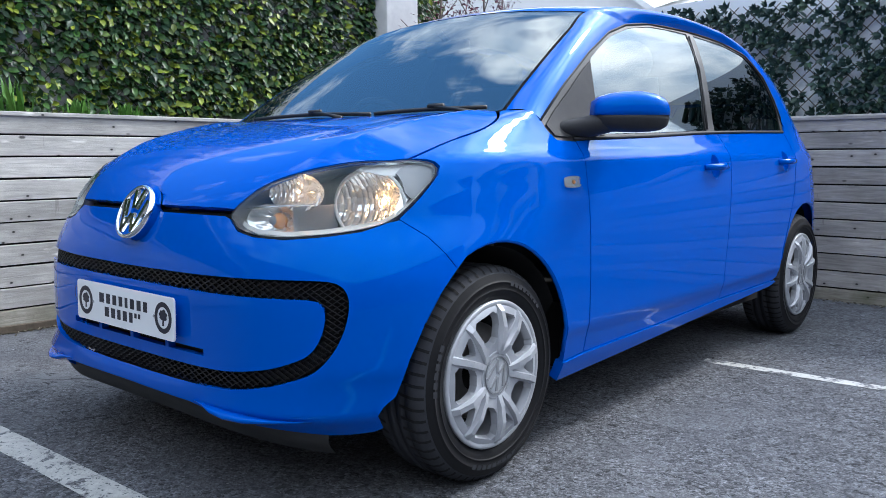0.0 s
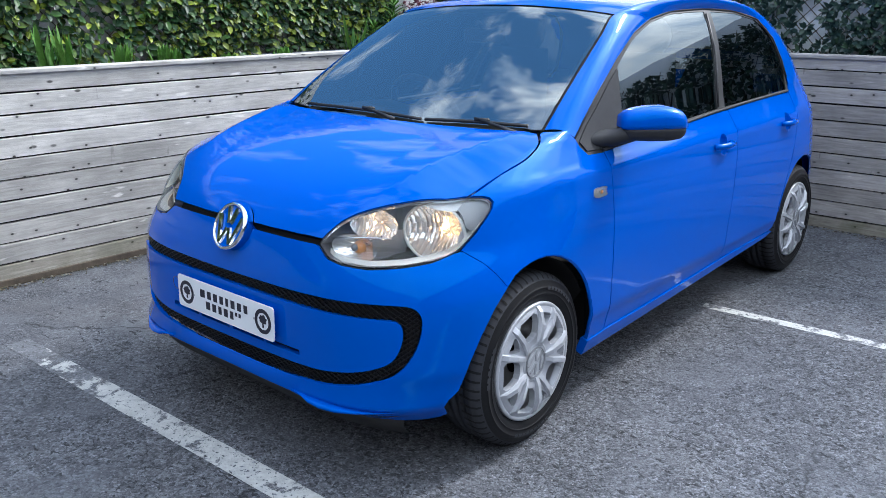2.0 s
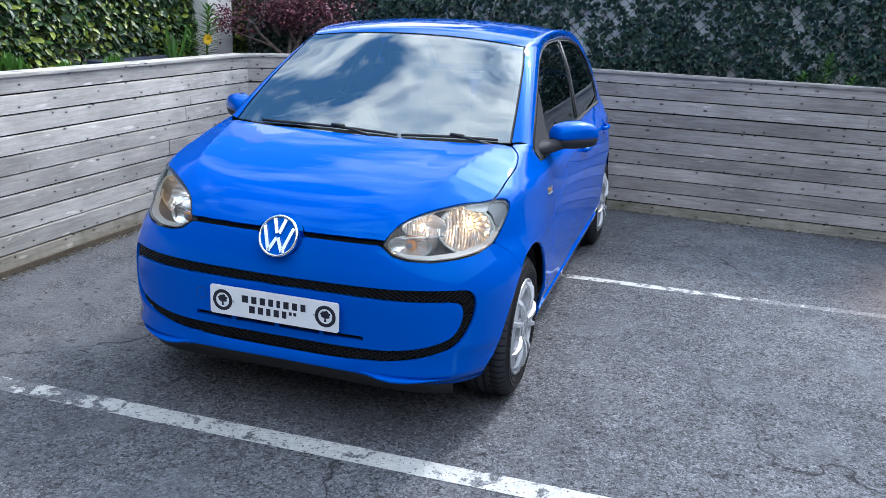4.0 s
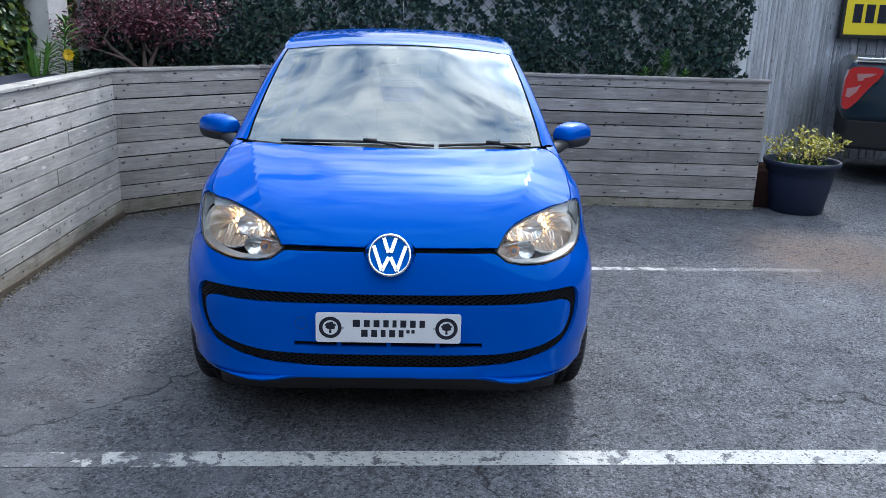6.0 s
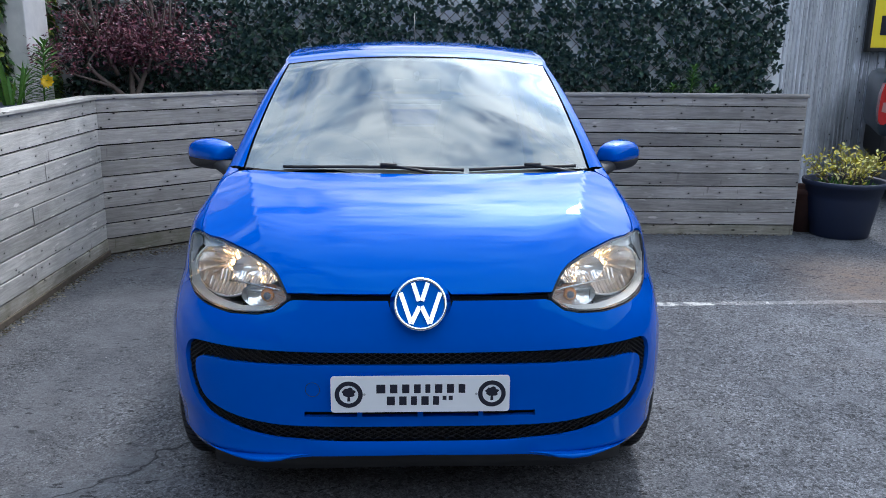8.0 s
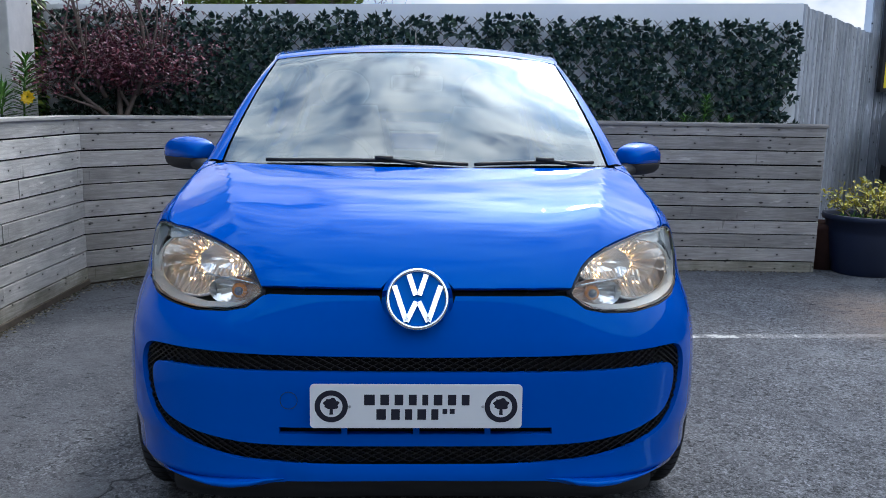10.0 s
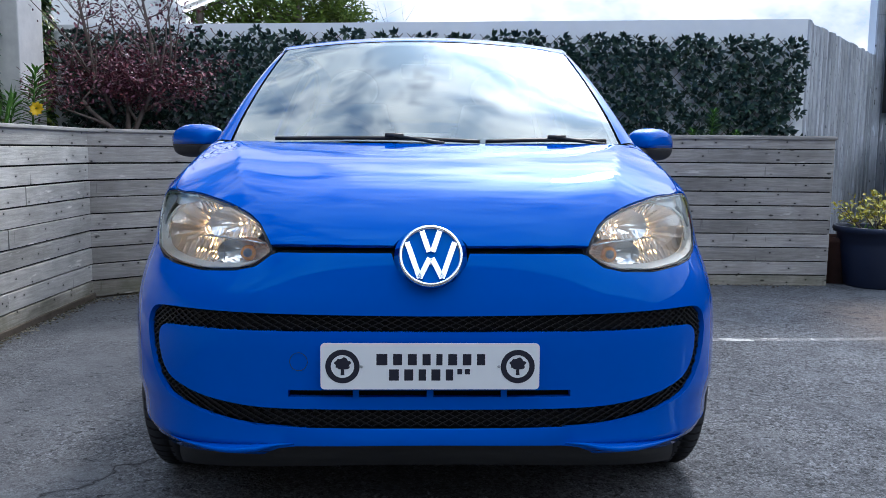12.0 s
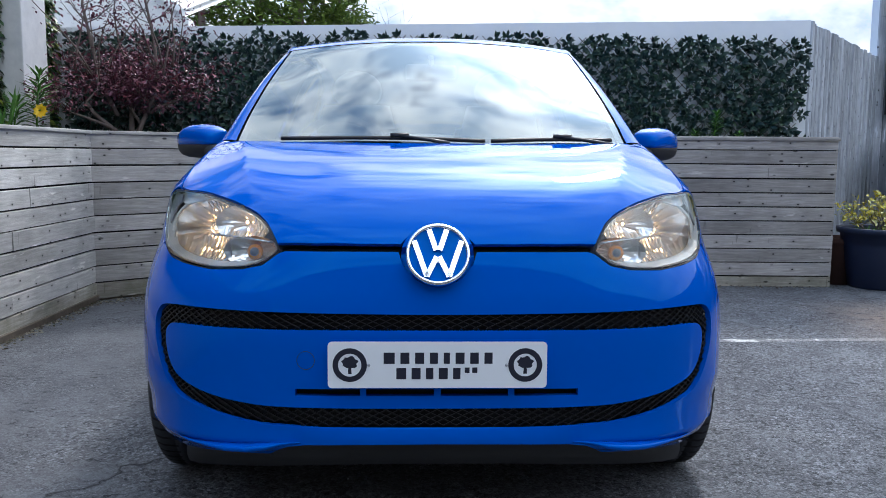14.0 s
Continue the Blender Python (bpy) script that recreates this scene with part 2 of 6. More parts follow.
def make_wood(name, light, dark, moss=False):
    """Weathered boards: the grain runs along the object's x."""
    m = mat(name, light, .82, spec=.25)
    n = Nodes(m)
    info = n.add("ShaderNodeObjectInfo")
    off = n.add("ShaderNodeVectorMath")
    off.operation = "SCALE"
    off.inputs[0].default_value = (13.7, 5.1, 9.3)
    n.link(info.outputs["Random"], off.inputs["Scale"])
    v = n.coords("Object", (1, 1, 1), off.outputs[0])
    g = n.coords("Object", (1.3, 16, 16), off.outputs[0])
    grain = n.noise(g, 4.5, 7, .62, .6)
    col = n.ramp(grain, (.28, dark), (.5, tuple((a + b) / 2 for a, b in zip(light, dark))), (.68, light))
    stain = n.ramp(n.noise(v, 2.1, 5, .6), (.35, .72), (.62, 1.06))
    col = n.mix(1.0, col, stain, "MULTIPLY")
    tone = n.ramp(info.outputs["Random"], (0, .76), (1, 1.14))
    col = n.mix(1.0, col, tone, "MULTIPLY")
    knot = n.add("ShaderNodeTexVoronoi", Scale=5.5, Randomness=1.0)
    kv = n.coords("Object", (1.0, 2.2, 2.2), off.outputs[0])
    n.link(kv, knot.inputs["Vector"])
    k = n.ramp(knot.outputs["Distance"], (.06, 1.0), (.115, 0.0))
    keep = n.ramp(knot.outputs["Color"], (.34, 0.0), (.36, 1.0))
    k = n.mix(1.0, k, keep, "MULTIPLY")
    col = n.mix(k, col, tuple(c * .22 for c in dark))
    # nail heads and small dead knots
    nail = n.add("ShaderNodeTexVoronoi", Scale=9.0, Randomness=1.0)
    nail.voronoi_dimensions = "2D"
    swap = n.add("ShaderNodeSeparateXYZ")
    n.link(n.coords("Object", (.62, 1, 1), off.outputs[0]), swap.inputs[0])
    flat = n.add("ShaderNodeCombineXYZ")
    n.link(swap.outputs["X"], flat.inputs["X"])
    n.link(swap.outputs["Z"], flat.inputs["Y"])
    n.link(flat.outputs[0], nail.inputs["Vector"])
    dot = n.mix(1.0, n.ramp(nail.outputs["Distance"], (.030, 1.0), (.055, 0.0)), n.ramp(nail.outputs["Color"], (.40, 0.0), (.42, 1.0)), "MULTIPLY")
    halo = n.mix(1.0, n.ramp(nail.outputs["Distance"], (.04, .45), (.16, 0.0)), n.ramp(nail.outputs["Color"], (.40, 0.0), (.42, 1.0)), "MULTIPLY")
    col = n.mix(halo, col, tuple(c * .62 for c in dark))
    col = n.mix(dot, col, tuple(c * .10 for c in dark))
    # hairline checks across the grain
    check = n.ramp(n.noise(n.coords("Object", (26, 3, 3), off.outputs[0]), 1.0, 3, .6), (.70, 0.0), (.72, .5))
    col = n.mix(check, col, tuple(c * .45 for c in dark))
    if moss:
        col = n.mix(n.ramp(n.noise(v, 5, 6, .65), (.42, 0.0), (.70, .55)), col, (.085, .095, .045))
    # pale dents and streaks of bleached fibre
    dent = n.ramp(n.noise(n.coords("Object", (5, 22, 22), off.outputs[0]), 1.0, 3, .5), (.66, 0.0), (.72, .55))
    col = n.mix(dent, col, tuple(min(1, c * 1.5) for c in light))
    n.link(col, n.b.inputs["Base Color"])
    n.bump(grain, .5, .005)
    return m


def make_paint_blue():
    """Deep blue lacquer; its pigment tints the gloss except at a grazing view."""
    m = mat("blue_paint", (.0, .082, .50), .03)
    n = Nodes(m)
    v = n.coords("Object")
    film = n.ramp(n.noise(v, 5, 6, .6), (.35, .012), (.7, .04))
    n.link(film, n.b.inputs["Roughness"])
    n.b.inputs["IOR"].default_value = 1.46
    n.b.inputs["Specular Tint"].default_value = (.07, .58, 1.0, 1)
    # faint dust on the lacquer
    dust = n.ramp(n.noise(v, 160, 3, .6), (.70, 0.0), (.80, .06))
    n.link(n.mix(dust, (.0, .082, .50), (.08, .18, .28)), n.b.inputs["Base Color"])
    return m


def make_leaf(name, colours, rough=.42):
    m = mat(name, colours[0], rough, spec=.28)
    n = Nodes(m)
    geo = n.add("ShaderNodeNewGeometry")
    stops = [(i / (len(colours) - 1), c) for i, c in enumerate(colours)]
    col = n.ramp(geo.outputs["Random Per Island"], *stops)
    v = n.coords("Object")
    col = n.mix(1.0, col, n.ramp(n.noise(v, 60, 3), (.3, .75), (.7, 1.15)), "MULTIPLY")
    n.link(col, n.b.inputs["Base Color"])
    n.b.inputs["Subsurface Weight"].default_value = 0.0
    return m


def make_rough(name, a, b, scale, rough=.8, bump=.3, dist=.004, metal=0.0, detail=6):
    m = mat(name, a, rough, metal)
    n = Nodes(m)
    v = n.coords("Object")
    f = n.noise(v, scale, detail, .62)
    big = n.noise(v, scale * .13, 4, .6)
    col = n.mix(.5, n.ramp(f, (.3, a), (.7, b)), n.ramp(big, (.3, a), (.7, b)))
    n.link(col, n.b.inputs["Base Color"])
    n.bump(f, bump, dist)
    return m


def make_pane(name, tint, gloss=1.5):
    """A thin pane: tinted see-through with a mirror coat by its angle."""
    m = bpy.data.materials.new(name)
    m.use_nodes = True
    t = m.node_tree
    t.nodes.clear()
    out, tr, gl, mx, fr = (t.nodes.new(k) for k in ("ShaderNodeOutputMaterial", "ShaderNodeBsdfTransparent", "ShaderNodeBsdfGlossy", "ShaderNodeMixShader", "ShaderNodeFresnel"))
    tr.inputs["Color"].default_value = (*tint, 1)
    gl.inputs["Roughness"].default_value = .0
    gl.inputs["Color"].default_value = (.88, .97, 1.0, 1)
    fr.inputs["IOR"].default_value = gloss
    t.links.new(fr.outputs[0], mx.inputs[0])
    t.links.new(tr.outputs[0], mx.inputs[1])
    t.links.new(gl.outputs[0], mx.inputs[2])
    t.links.new(mx.outputs[0], out.inputs["Surface"])
    return m


def make_rubber(*a):
    m = make_rough(*a)
    m.node_tree.nodes["Principled BSDF"].inputs["Specular IOR Level"].default_value = .16
    return m


ASPHALT = make_asphalt()
LINE = make_line_paint()
LINE_FAINT = make_line_paint("faint_line_paint", .46, 1.2, 2.7)
# One larch, three tones: each wall's share of sun put into the colour.
WOOD_LIT = make_wood("weathered_larch_sunlit", (.645, .625, .59), (.415, .40, .375))
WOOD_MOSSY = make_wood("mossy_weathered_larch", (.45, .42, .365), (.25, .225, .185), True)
WOOD_CORNER = make_wood("weathered_larch_half_lit", (.53, .505, .48), (.315, .297, .28))
WOOD_SHADED = make_wood("weathered_larch_shaded", (.46, .435, .415), (.265, .248, .238))
BLUE = make_paint_blue()
BLACK = make_rough("black_plastic", (.012, .012, .014), (.022, .022, .024), 140, .5, .25, .001)
# Near-black for hollows, their shade put into the colour; also underbody and liners.
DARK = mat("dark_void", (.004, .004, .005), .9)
SPOILER = make_rough("spoiler_plastic", (.006, .006, .007), (.010, .010, .011), 90, .6, .2, .001)
GRILLE = mat("grille_plastic", (.008, .008, .009), .4)
TREAD = make_rubber("pale_tread_rubber", (.030, .032, .038), (.048, .050, .058), 60, .7, .3, .001)
RUBBER = make_rubber("tyre_rubber", (.0085, .0085, .0098), (.0135, .0135, .015), 90, .5, .2, .001)
ALLOY = make_rough("silver_wheel_paint", (.40, .415, .45), (.47, .485, .52), 60, .32, .03, .0005, .3)
CHROME = mat("chrome", (.86, .87, .90), .07, 1.0)
REFLECT = make_rough("lamp_reflector", (.94, .94, .93), (.97, .97, .96), 30, .09, .0, .002, .72)
SILVER = make_rough("silver_lamp_trim", (.88, .88, .87), (.93, .93, .92), 30, .3, .0, .002, .0)
BEZEL = make_rough("lamp_bezel", (.19, .20, .225), (.225, .235, .26), 12, .3, .0, .001, .2)
PALEGREY = make_rough("lamp_grey_panel", (.30, .31, .33), (.36, .37, .39), 50, .4, .03, .001, .2)
AMBER = mat("amber_bulb", (.85, .36, .13), .25)
GLOW = mat("lit_filament_bulb", (1, .8, .5), .3, emit=(1.0, .55, .22), power=58.0)
PLATE = mat("plate_white", (.80, .83, .87), .35, coat=.3)
INK = mat("plate_ink", (.012, .014, .03), .4)
LENS = make_pane("lamp_lens", (.95, .97, .98), 1.45)
SCREEN = make_pane("windscreen_glass", (.56, .64, .64), 2.95)
SIDEGLASS = make_pane("side_glass", (.40, .48, .47), 2.7)
PRIVACY = make_pane("privacy_glass", (.06, .065, .07), 2.0)
GASKET = mat("window_seal", (.02, .02, .022), .45)
TRIMGREY = make_rubber("grey_trim", (.032, .033, .037), (.045, .046, .050), 200, .6, .15, .0006)
FABRIC = make_rough("seat_fabric", (.018, .02, .026), (.03, .033, .04), 160, .9, .3, .001)
DASH = make_rough("dashboard_plastic", (.016, .017, .019), (.026, .027, .03), 220, .6, .2, .0006)
WHITEWALL = make_rough("painted_white_boards", (.72, .76, .82), (.80, .83, .87), 9, .75, .15, .003)
POSTWHITE = make_rough("flaking_white_render", (.50, .51, .53), (.74, .74, .74), 9, .85, .5, .006)
HEDGE_SUN = make_leaf("ivy_leaf_green", [(.008, .030, .015), (.014, .050, .020), (.030, .085, .022), (.010, .040, .016), (.05, .13, .022), (.009, .034, .016), (.27, .34, .03), (.012, .040, .016), (.13, .21, .025)], .42)
HEDGE_DARK = make_leaf("laurel_leaf_dark", [(.012, .030, .030), (.020, .048, .045), (.032, .066, .052), (.014, .037, .038), (.055, .105, .060)], .34)
MAPLE = make_leaf("maple_leaf_purple", [(.10, .034, .058), (.17, .060, .092), (.07, .024, .042), (.26, .10, .13), (.22, .05, .06)], .42)
BARK = make_rough("bark", (.10, .075, .065), (.17, .135, .12), 40, .85, .5, .004)
TWIG = make_rough("twig", (.06, .045, .04), (.10, .08, .07), 50, .85, .4, .003)
FOOTING = make_rough("damp_footing", (.045, .034, .024), (.12, .095, .07), 22, .9, .6, .008)
SOIL = make_rough("soil", (.018, .014, .011), (.05, .04, .032), 30, .95, .8, .02)
GREEN = make_leaf("fresh_green_leaf", [(.06, .17, .025), (.09, .22, .035), (.045, .13, .025), (.12, .25, .05)], .45)
YELLOWLEAF = make_leaf("variegated_leaf", [(.58, .48, .05), (.66, .56, .10), (.32, .34, .05), (.62, .56, .22), (.24, .28, .05)], .5)
PETAL = mat("yellow_petal", (.85, .55, .02), .5)
POTBLUE = make_rough("dark_blue_plastic", (.009, .016, .040), (.013, .021, .050), 120, .6, .08, .0008)
TERRACOTTA = make_rough("terracotta", (.05, .022, .017), (.08, .034, .026), 30, .85, .2, .002)
GREYBOARD = make_wood("silvered_vertical_board", (.55, .59, .66), (.34, .37, .43))
SIGNYELLOW = mat("sign_yellow", (.85, .68, .03), .45)
TRUCK = mat("dark_teal_paint", (.010, .030, .048), .3, 0.0, .5)
REDLAMP = mat("red_lamp", (.55, .01, .012), .12, coat=1.0)
CONIFER = make_leaf("conifer_needles", [(.08, .14, .03), (.13, .21, .04), (.20, .28, .05), (.10, .16, .03)], .6)
ROOFWHITE = make_rough("pale_roof_sheet", (.80, .80, .80), (.86, .86, .86), 3, .7, .1, .004)
GABLE = make_rough("pale_gable_render", (.78, .77, .75), (.86, .85, .84), 5, .8, .15, .004)
# for the added unseen walls, kept dark so they throw little light back
RENDER = make_rough("dark_added_wall", (.10, .10, .10), (.15, .147, .142), 6, .85, .2, .004)


# ---- mesh helpers ----
from mathutils.geometry import delaunay_2d_cdt

def part(name, bm, material, parent=None, label="", smooth=False):
    """Links a bmesh as one mesh object, under a thing or part where one is given."""
    me = bpy.data.meshes.new(name)
    bm.to_mesh(me)
    bm.free()
    me.materials.append(material)
    if smooth:
        me.polygons.foreach_set("use_smooth", [True] * len(me.polygons))
    ob = new(name, me)
    if parent is not None:
        ob.parent = parent
    if label:
        ob["label"] = label
    return ob


def thing(name, label, category, group="", kind="", at=None):
    ob = new(name)
    ob.empty_display_size = .1
    if at is not None:
        ob.matrix_world = at
    return tagged(ob, label, category, group, kind)


def box(bm, x0, x1, y0, y1, z0, z1, bevel=0.0):
    vs = [bm.verts.new(p) for p in ((x0, y0, z0), (x1, y0, z0), (x1, y1, z0), (x0, y1, z0), (x0, y0, z1), (x1, y0, z1), (x1, y1, z1), (x0, y1, z1))]
    fs = [bm.faces.new([vs[i] for i in f]) for f in ((3, 2, 1, 0), (4, 5, 6, 7), (0, 1, 5, 4), (1, 2, 6, 5), (2, 3, 7, 6), (3, 0, 4, 7))]
    if bevel:
        es = list({e for f in fs for e in f.edges})
        bmesh.ops.bevel(bm, geom=es, offset=bevel, segments=2, profile=.5, affect="EDGES")
    return vs


def tube(bm, pts, r, sides=8, taper=None, close=True):
    """A round bar along points; r may be a list of radii."""
    rs = r if isinstance(r, (list, tuple)) else [r] * len(pts)
    pts = [Vector(p) for p in pts]
    rings = []
    ref = None
    for i, p in enumerate(pts):
        d = (pts[min(i + 1, len(pts) - 1)] - pts[max(i - 1, 0)]).normalized()
        if ref is None:
            ref = d.orthogonal().normalized()
        ref = (ref - d * ref.dot(d)).normalized()
        o = d.cross(ref)
        rings.append([bm.verts.new(p + rs[i] * (math.cos(a) * ref + math.sin(a) * o)) for a in (2 * math.pi * k / sides for k in range(sides))])
    for a, b in zip(rings, rings[1:]):
        for k in range(sides):
            bm.faces.new((a[k], a[(k + 1) % sides], b[(k + 1) % sides], b[k]))
    if close:
        bm.faces.new(rings[0][::-1])
        bm.faces.new(rings[-1])
    return rings


def lathe(bm, profile, sides=48, axis="x", centre=(0, 0, 0), closed=False):
    """Turns (out, radius) pairs round an axis through centre."""
    rings = []
    for o, r in profile:
        ring = []
        for k in range(sides):
            a = 2 * math.pi * k / sides
            c, s = r * math.cos(a), r * math.sin(a)
            p = (o, c, s) if axis == "x" else ((c, o, s) if axis == "y" else (c, s, o))
            ring.append(bm.verts.new(Vector(p) + Vector(centre)))
        rings.append(ring)
    pairs = list(zip(rings, rings[1:])) + ([(rings[-1], rings[0])] if closed else [])
    for a, b in pairs:
        for k in range(sides):
            bm.faces.new((a[k], a[(k + 1) % sides], b[(k + 1) % sides], b[k]))
    return rings


def grid(bm, f, nu, nv):
    vs = [[bm.verts.new(f(i / nu, j / nv)) for i in range(nu + 1)] for j in range(nv + 1)]
    for j in range(nv):
        for i in range(nu):
            bm.faces.new((vs[j][i], vs[j][i + 1], vs[j + 1][i + 1], vs[j + 1][i]))
    return vs


def inside(poly, u, v):
    hit = False
    for (x0, y0), (x1, y1) in zip(poly, poly[1:] + poly[:1]):
        if (y0 > v) != (y1 > v) and u < (x1 - x0) * (v - y0) / (y1 - y0) + x0:
            hit = not hit
    return hit


def gap_to(poly, u, v):
    best = 1e9
    for (x0, y0), (x1, y1) in zip(poly, poly[1:] + poly[:1]):
        dx, dy = x1 - x0, y1 - y0
        t = min(max(((u - x0) * dx + (v - y0) * dy) / (dx * dx + dy * dy + 1e-12), 0), 1)
        best = min(best, (u - x0 - t * dx) ** 2 + (v - y0 - t * dy) ** 2)
    return best ** .5


def resample(poly, step):
    out = []
    for (x0, y0), (x1, y1) in zip(poly, poly[1:] + poly[:1]):
        n = max(1, math.ceil(math.hypot(x1 - x0, y1 - y0) / step))
        out += [(x0 + (x1 - x0) * k / n, y0 + (y1 - y0) * k / n) for k in range(n)]
    return out


def rounded(poly, rounds=2):
    """Chaikin's corner cutting."""
    for _ in range(rounds):
        poly = [q for (x0, y0), (x1, y1) in zip(poly, poly[1:] + poly[:1]) for q in ((x0 * .75 + x1 * .25, y0 * .75 + y1 * .25), (x0 * .25 + x1 * .75, y0 * .25 + y1 * .75))]
    return poly


HEART = Vector((0, 1.7, .55))


def normal_of(f, u, v):
    e = 1e-3
    p = Vector(f(u, v))
    n = (Vector(f(u + e, v)) - Vector(f(u - e, v))).cross(Vector(f(u, v + e)) - Vector(f(u, v - e)))
    n.normalize()
    h = HEART.copy()
    h.y = min(max(p.y, .9), 2.6)
    return -n if n.dot(p - h) < 0 else n


def panel(name, f, outline, material, parent, holes=(), step=.035, depth=.014, lift=0.0, mirror=1, label="", out_way=None):
    """A sheet of bodywork: an outline with holes in a flat field, laid on the surface f, with edges turned inwards."""
    rings = [resample(outline, step)] + [resample(h, step) for h in holes]
    pts, edges = [], []
    for r in rings:
        k = len(pts)
        pts += r
        edges += [(k + i, k + (i + 1) % len(r)) for i in range(len(r))]
    us, vs = [p[0] for p in rings[0]], [p[1] for p in rings[0]]
    nu, nv = math.ceil((max(us) - min(us)) / step), math.ceil((max(vs) - min(vs)) / step)
    for i in range(nu + 1):
        for j in range(nv + 1):
            u, v = min(us) + i * step, min(vs) + j * step
            if inside(outline, u, v) and not any(inside(h, u, v) for h in holes) and min(gap_to(r, u, v) for r in (outline, *holes)) > .45 * step:
                pts.append((u, v))
    co, _, faces, *_ = delaunay_2d_cdt([Vector(p) for p in pts], edges, [], 0, 1e-6)
    bm = bmesh.new()
    norms = [normal_of(f, *c) for c in co]
    if out_way is not None:
        norms = [n if n.dot(out_way) > 0 else -n for n in norms]
    verts = []
    for c, n in zip(co, norms):
        p = Vector(f(*c)) + n * lift
        verts.append(bm.verts.new((mirror * p.x, p.y, p.z)))
    kept = []
    for fc in faces:
        u, v = sum(co[i][0] for i in fc) / 3, sum(co[i][1] for i in fc) / 3
        if inside(outline, u, v) and not any(inside(h, u, v) for h in holes):
            a, b, c = (verts[i].co for i in fc)
            out = norms[fc[0]].copy()
            out.x *= mirror
            face = bm.faces.new([verts[i] for i in (fc if (b - a).cross(c - a).dot(out) > 0 else fc[::-1])])
            face.smooth = True
            kept.append(face)
    vn = {}
    for v, n in zip(verts, norms):
        vn[v] = Vector((mirror * n.x, n.y, n.z))
    edge = [e for e in bm.edges if len(e.link_faces) == 1]
    if depth:
        low, mid = {}, {}
        for e in edge:
            fc = e.link_faces[0]
            centre = fc.calc_center_median()
            for v in e.verts:
                if v not in low:
                    low[v] = bm.verts.new(v.co - vn[v] * depth)
                    vn[low[v]] = vn[v]
        for e in edge:
            loop = e.link_loops[0]
            a, b = loop.vert, loop.link_loop_next.vert
            bm.faces.new((b, a, low[a], low[b]))
    for v in [v for v in bm.verts if not v.link_faces]:
        bm.verts.remove(v)
    bm.verts.index_update()
    order = [tuple(vn[v]) for v in bm.verts]
    flat = [not fc.smooth for fc in bm.faces]
    ob = part(name, bm, material, parent, label)
    me = ob.data
    loops = []
    for p in me.polygons:
        for li in p.loop_indices:
            loops.append(order[me.loops[li].vertex_index] if p.use_smooth else (0, 0, 0))
    me.normals_split_custom_set(loops)
    return ob


# ---- ground and painted lines ----
bm = bmesh.new()
grid(bm, lambda u, v: ((u - .5) * 900, (v - .5) * 900, 0), 30, 30)
tagged(part("ground", bm, ASPHALT), "dark grey worn asphalt car park with grit and cracks", "ground", kind="structure")


def strip(name, p, q, width, label, material=LINE):
    """A painted line from p to q, with slightly uneven edges."""
    bm = bmesh.new()
    p, q = Vector((*p, .002)), Vector((*q, .002))
    d = (q - p).normalized()
    o = Vector((-d.y, d.x, 0)) * width / 2
    n = 60
    rows = []
    for k in range(n + 1):
        c = p.lerp(q, k / n)
        rows.append((bm.verts.new(c - o * (1 + .06 * noise.noise(c * 9))), bm.verts.new(c + o * (1 + .06 * noise.noise(c * 9 + Vector((5, 5, 5)))))))
    for a, b in zip(rows, rows[1:]):
        bm.faces.new((a[0], b[0], b[1], a[1]))
    return tagged(part(name, bm, material), label, "road marking", kind="structure")


strip("parking_line", (-1.36, -.168), (3.4, -.065), .10, "worn white painted line on the asphalt")
strip("bay_line", (.68, 2.19), (2.75, 2.245), .065, "thin worn white painted bay line on the asphalt", LINE_FAINT)


# ---- timber planter walls ----
def planks(length, pitch, count, z0, material, parent, seed, thick=.022, longest=9.0):
    """Rows of boards along the parent's x, facing its -y."""
    rnd = random.Random(seed)
    shapes = {}
    made = []
    for row in range(count):
        x = 0.0
        first = True
        while x < length - .01:
            run = min(length - x, rnd.uniform(3.4, 5.2) if length > 5 else longest)
            if length - x - run < .5:
                run = length - x
            first = False
            key = round(run, 2)
            if key not in shapes:
                bm = bmesh.new()
                h, c = pitch - .0078, .0035
                prof = [(0, c), (-c, 0), (-thick, .002), (-thick, h - c), (-thick + c, h), (0, h)]
                sec = [[bm.verts.new((xx, yy, zz)) for yy, zz in prof] for xx in (.0015, run - .0015)]
                for i in range(len(prof)):
                    j = (i + 1) % len(prof)
                    bm.faces.new((sec[0][i], sec[0][j], sec[1][j], sec[1][i]))
                bm.faces.new(sec[0])
                bm.faces.new(sec[1][::-1])
                bmesh.ops.recalc_face_normals(bm, faces=bm.faces)
                me = bpy.data.meshes.new("plank")
                bm.to_mesh(me)
                bm.free()
                me.materials.append(material)
                shapes[key] = me
            ob = new("plank", shapes[key])
            ob.parent = parent
            if row == 0:
                ob.material_slots[0].link = "OBJECT"
                ob.material_slots[0].material = WOOD_MOSSY
            ob.location = (x, rnd.uniform(-.004, .002), z0 + row * pitch + rnd.uniform(-.0015, .0015))
            ob.rotation_euler = (rnd.uniform(-.012, .012), 0, rnd.uniform(-.0008, .0008))
            made.append(ob)
            x += run
    return made


FENCE_TOP = 1.085
CORNERS = [(-2.26, -6.0), (-2.125, 3.36), (-1.19, 4.15), (2.985, 3.985)]
PLANKS_LATER = []


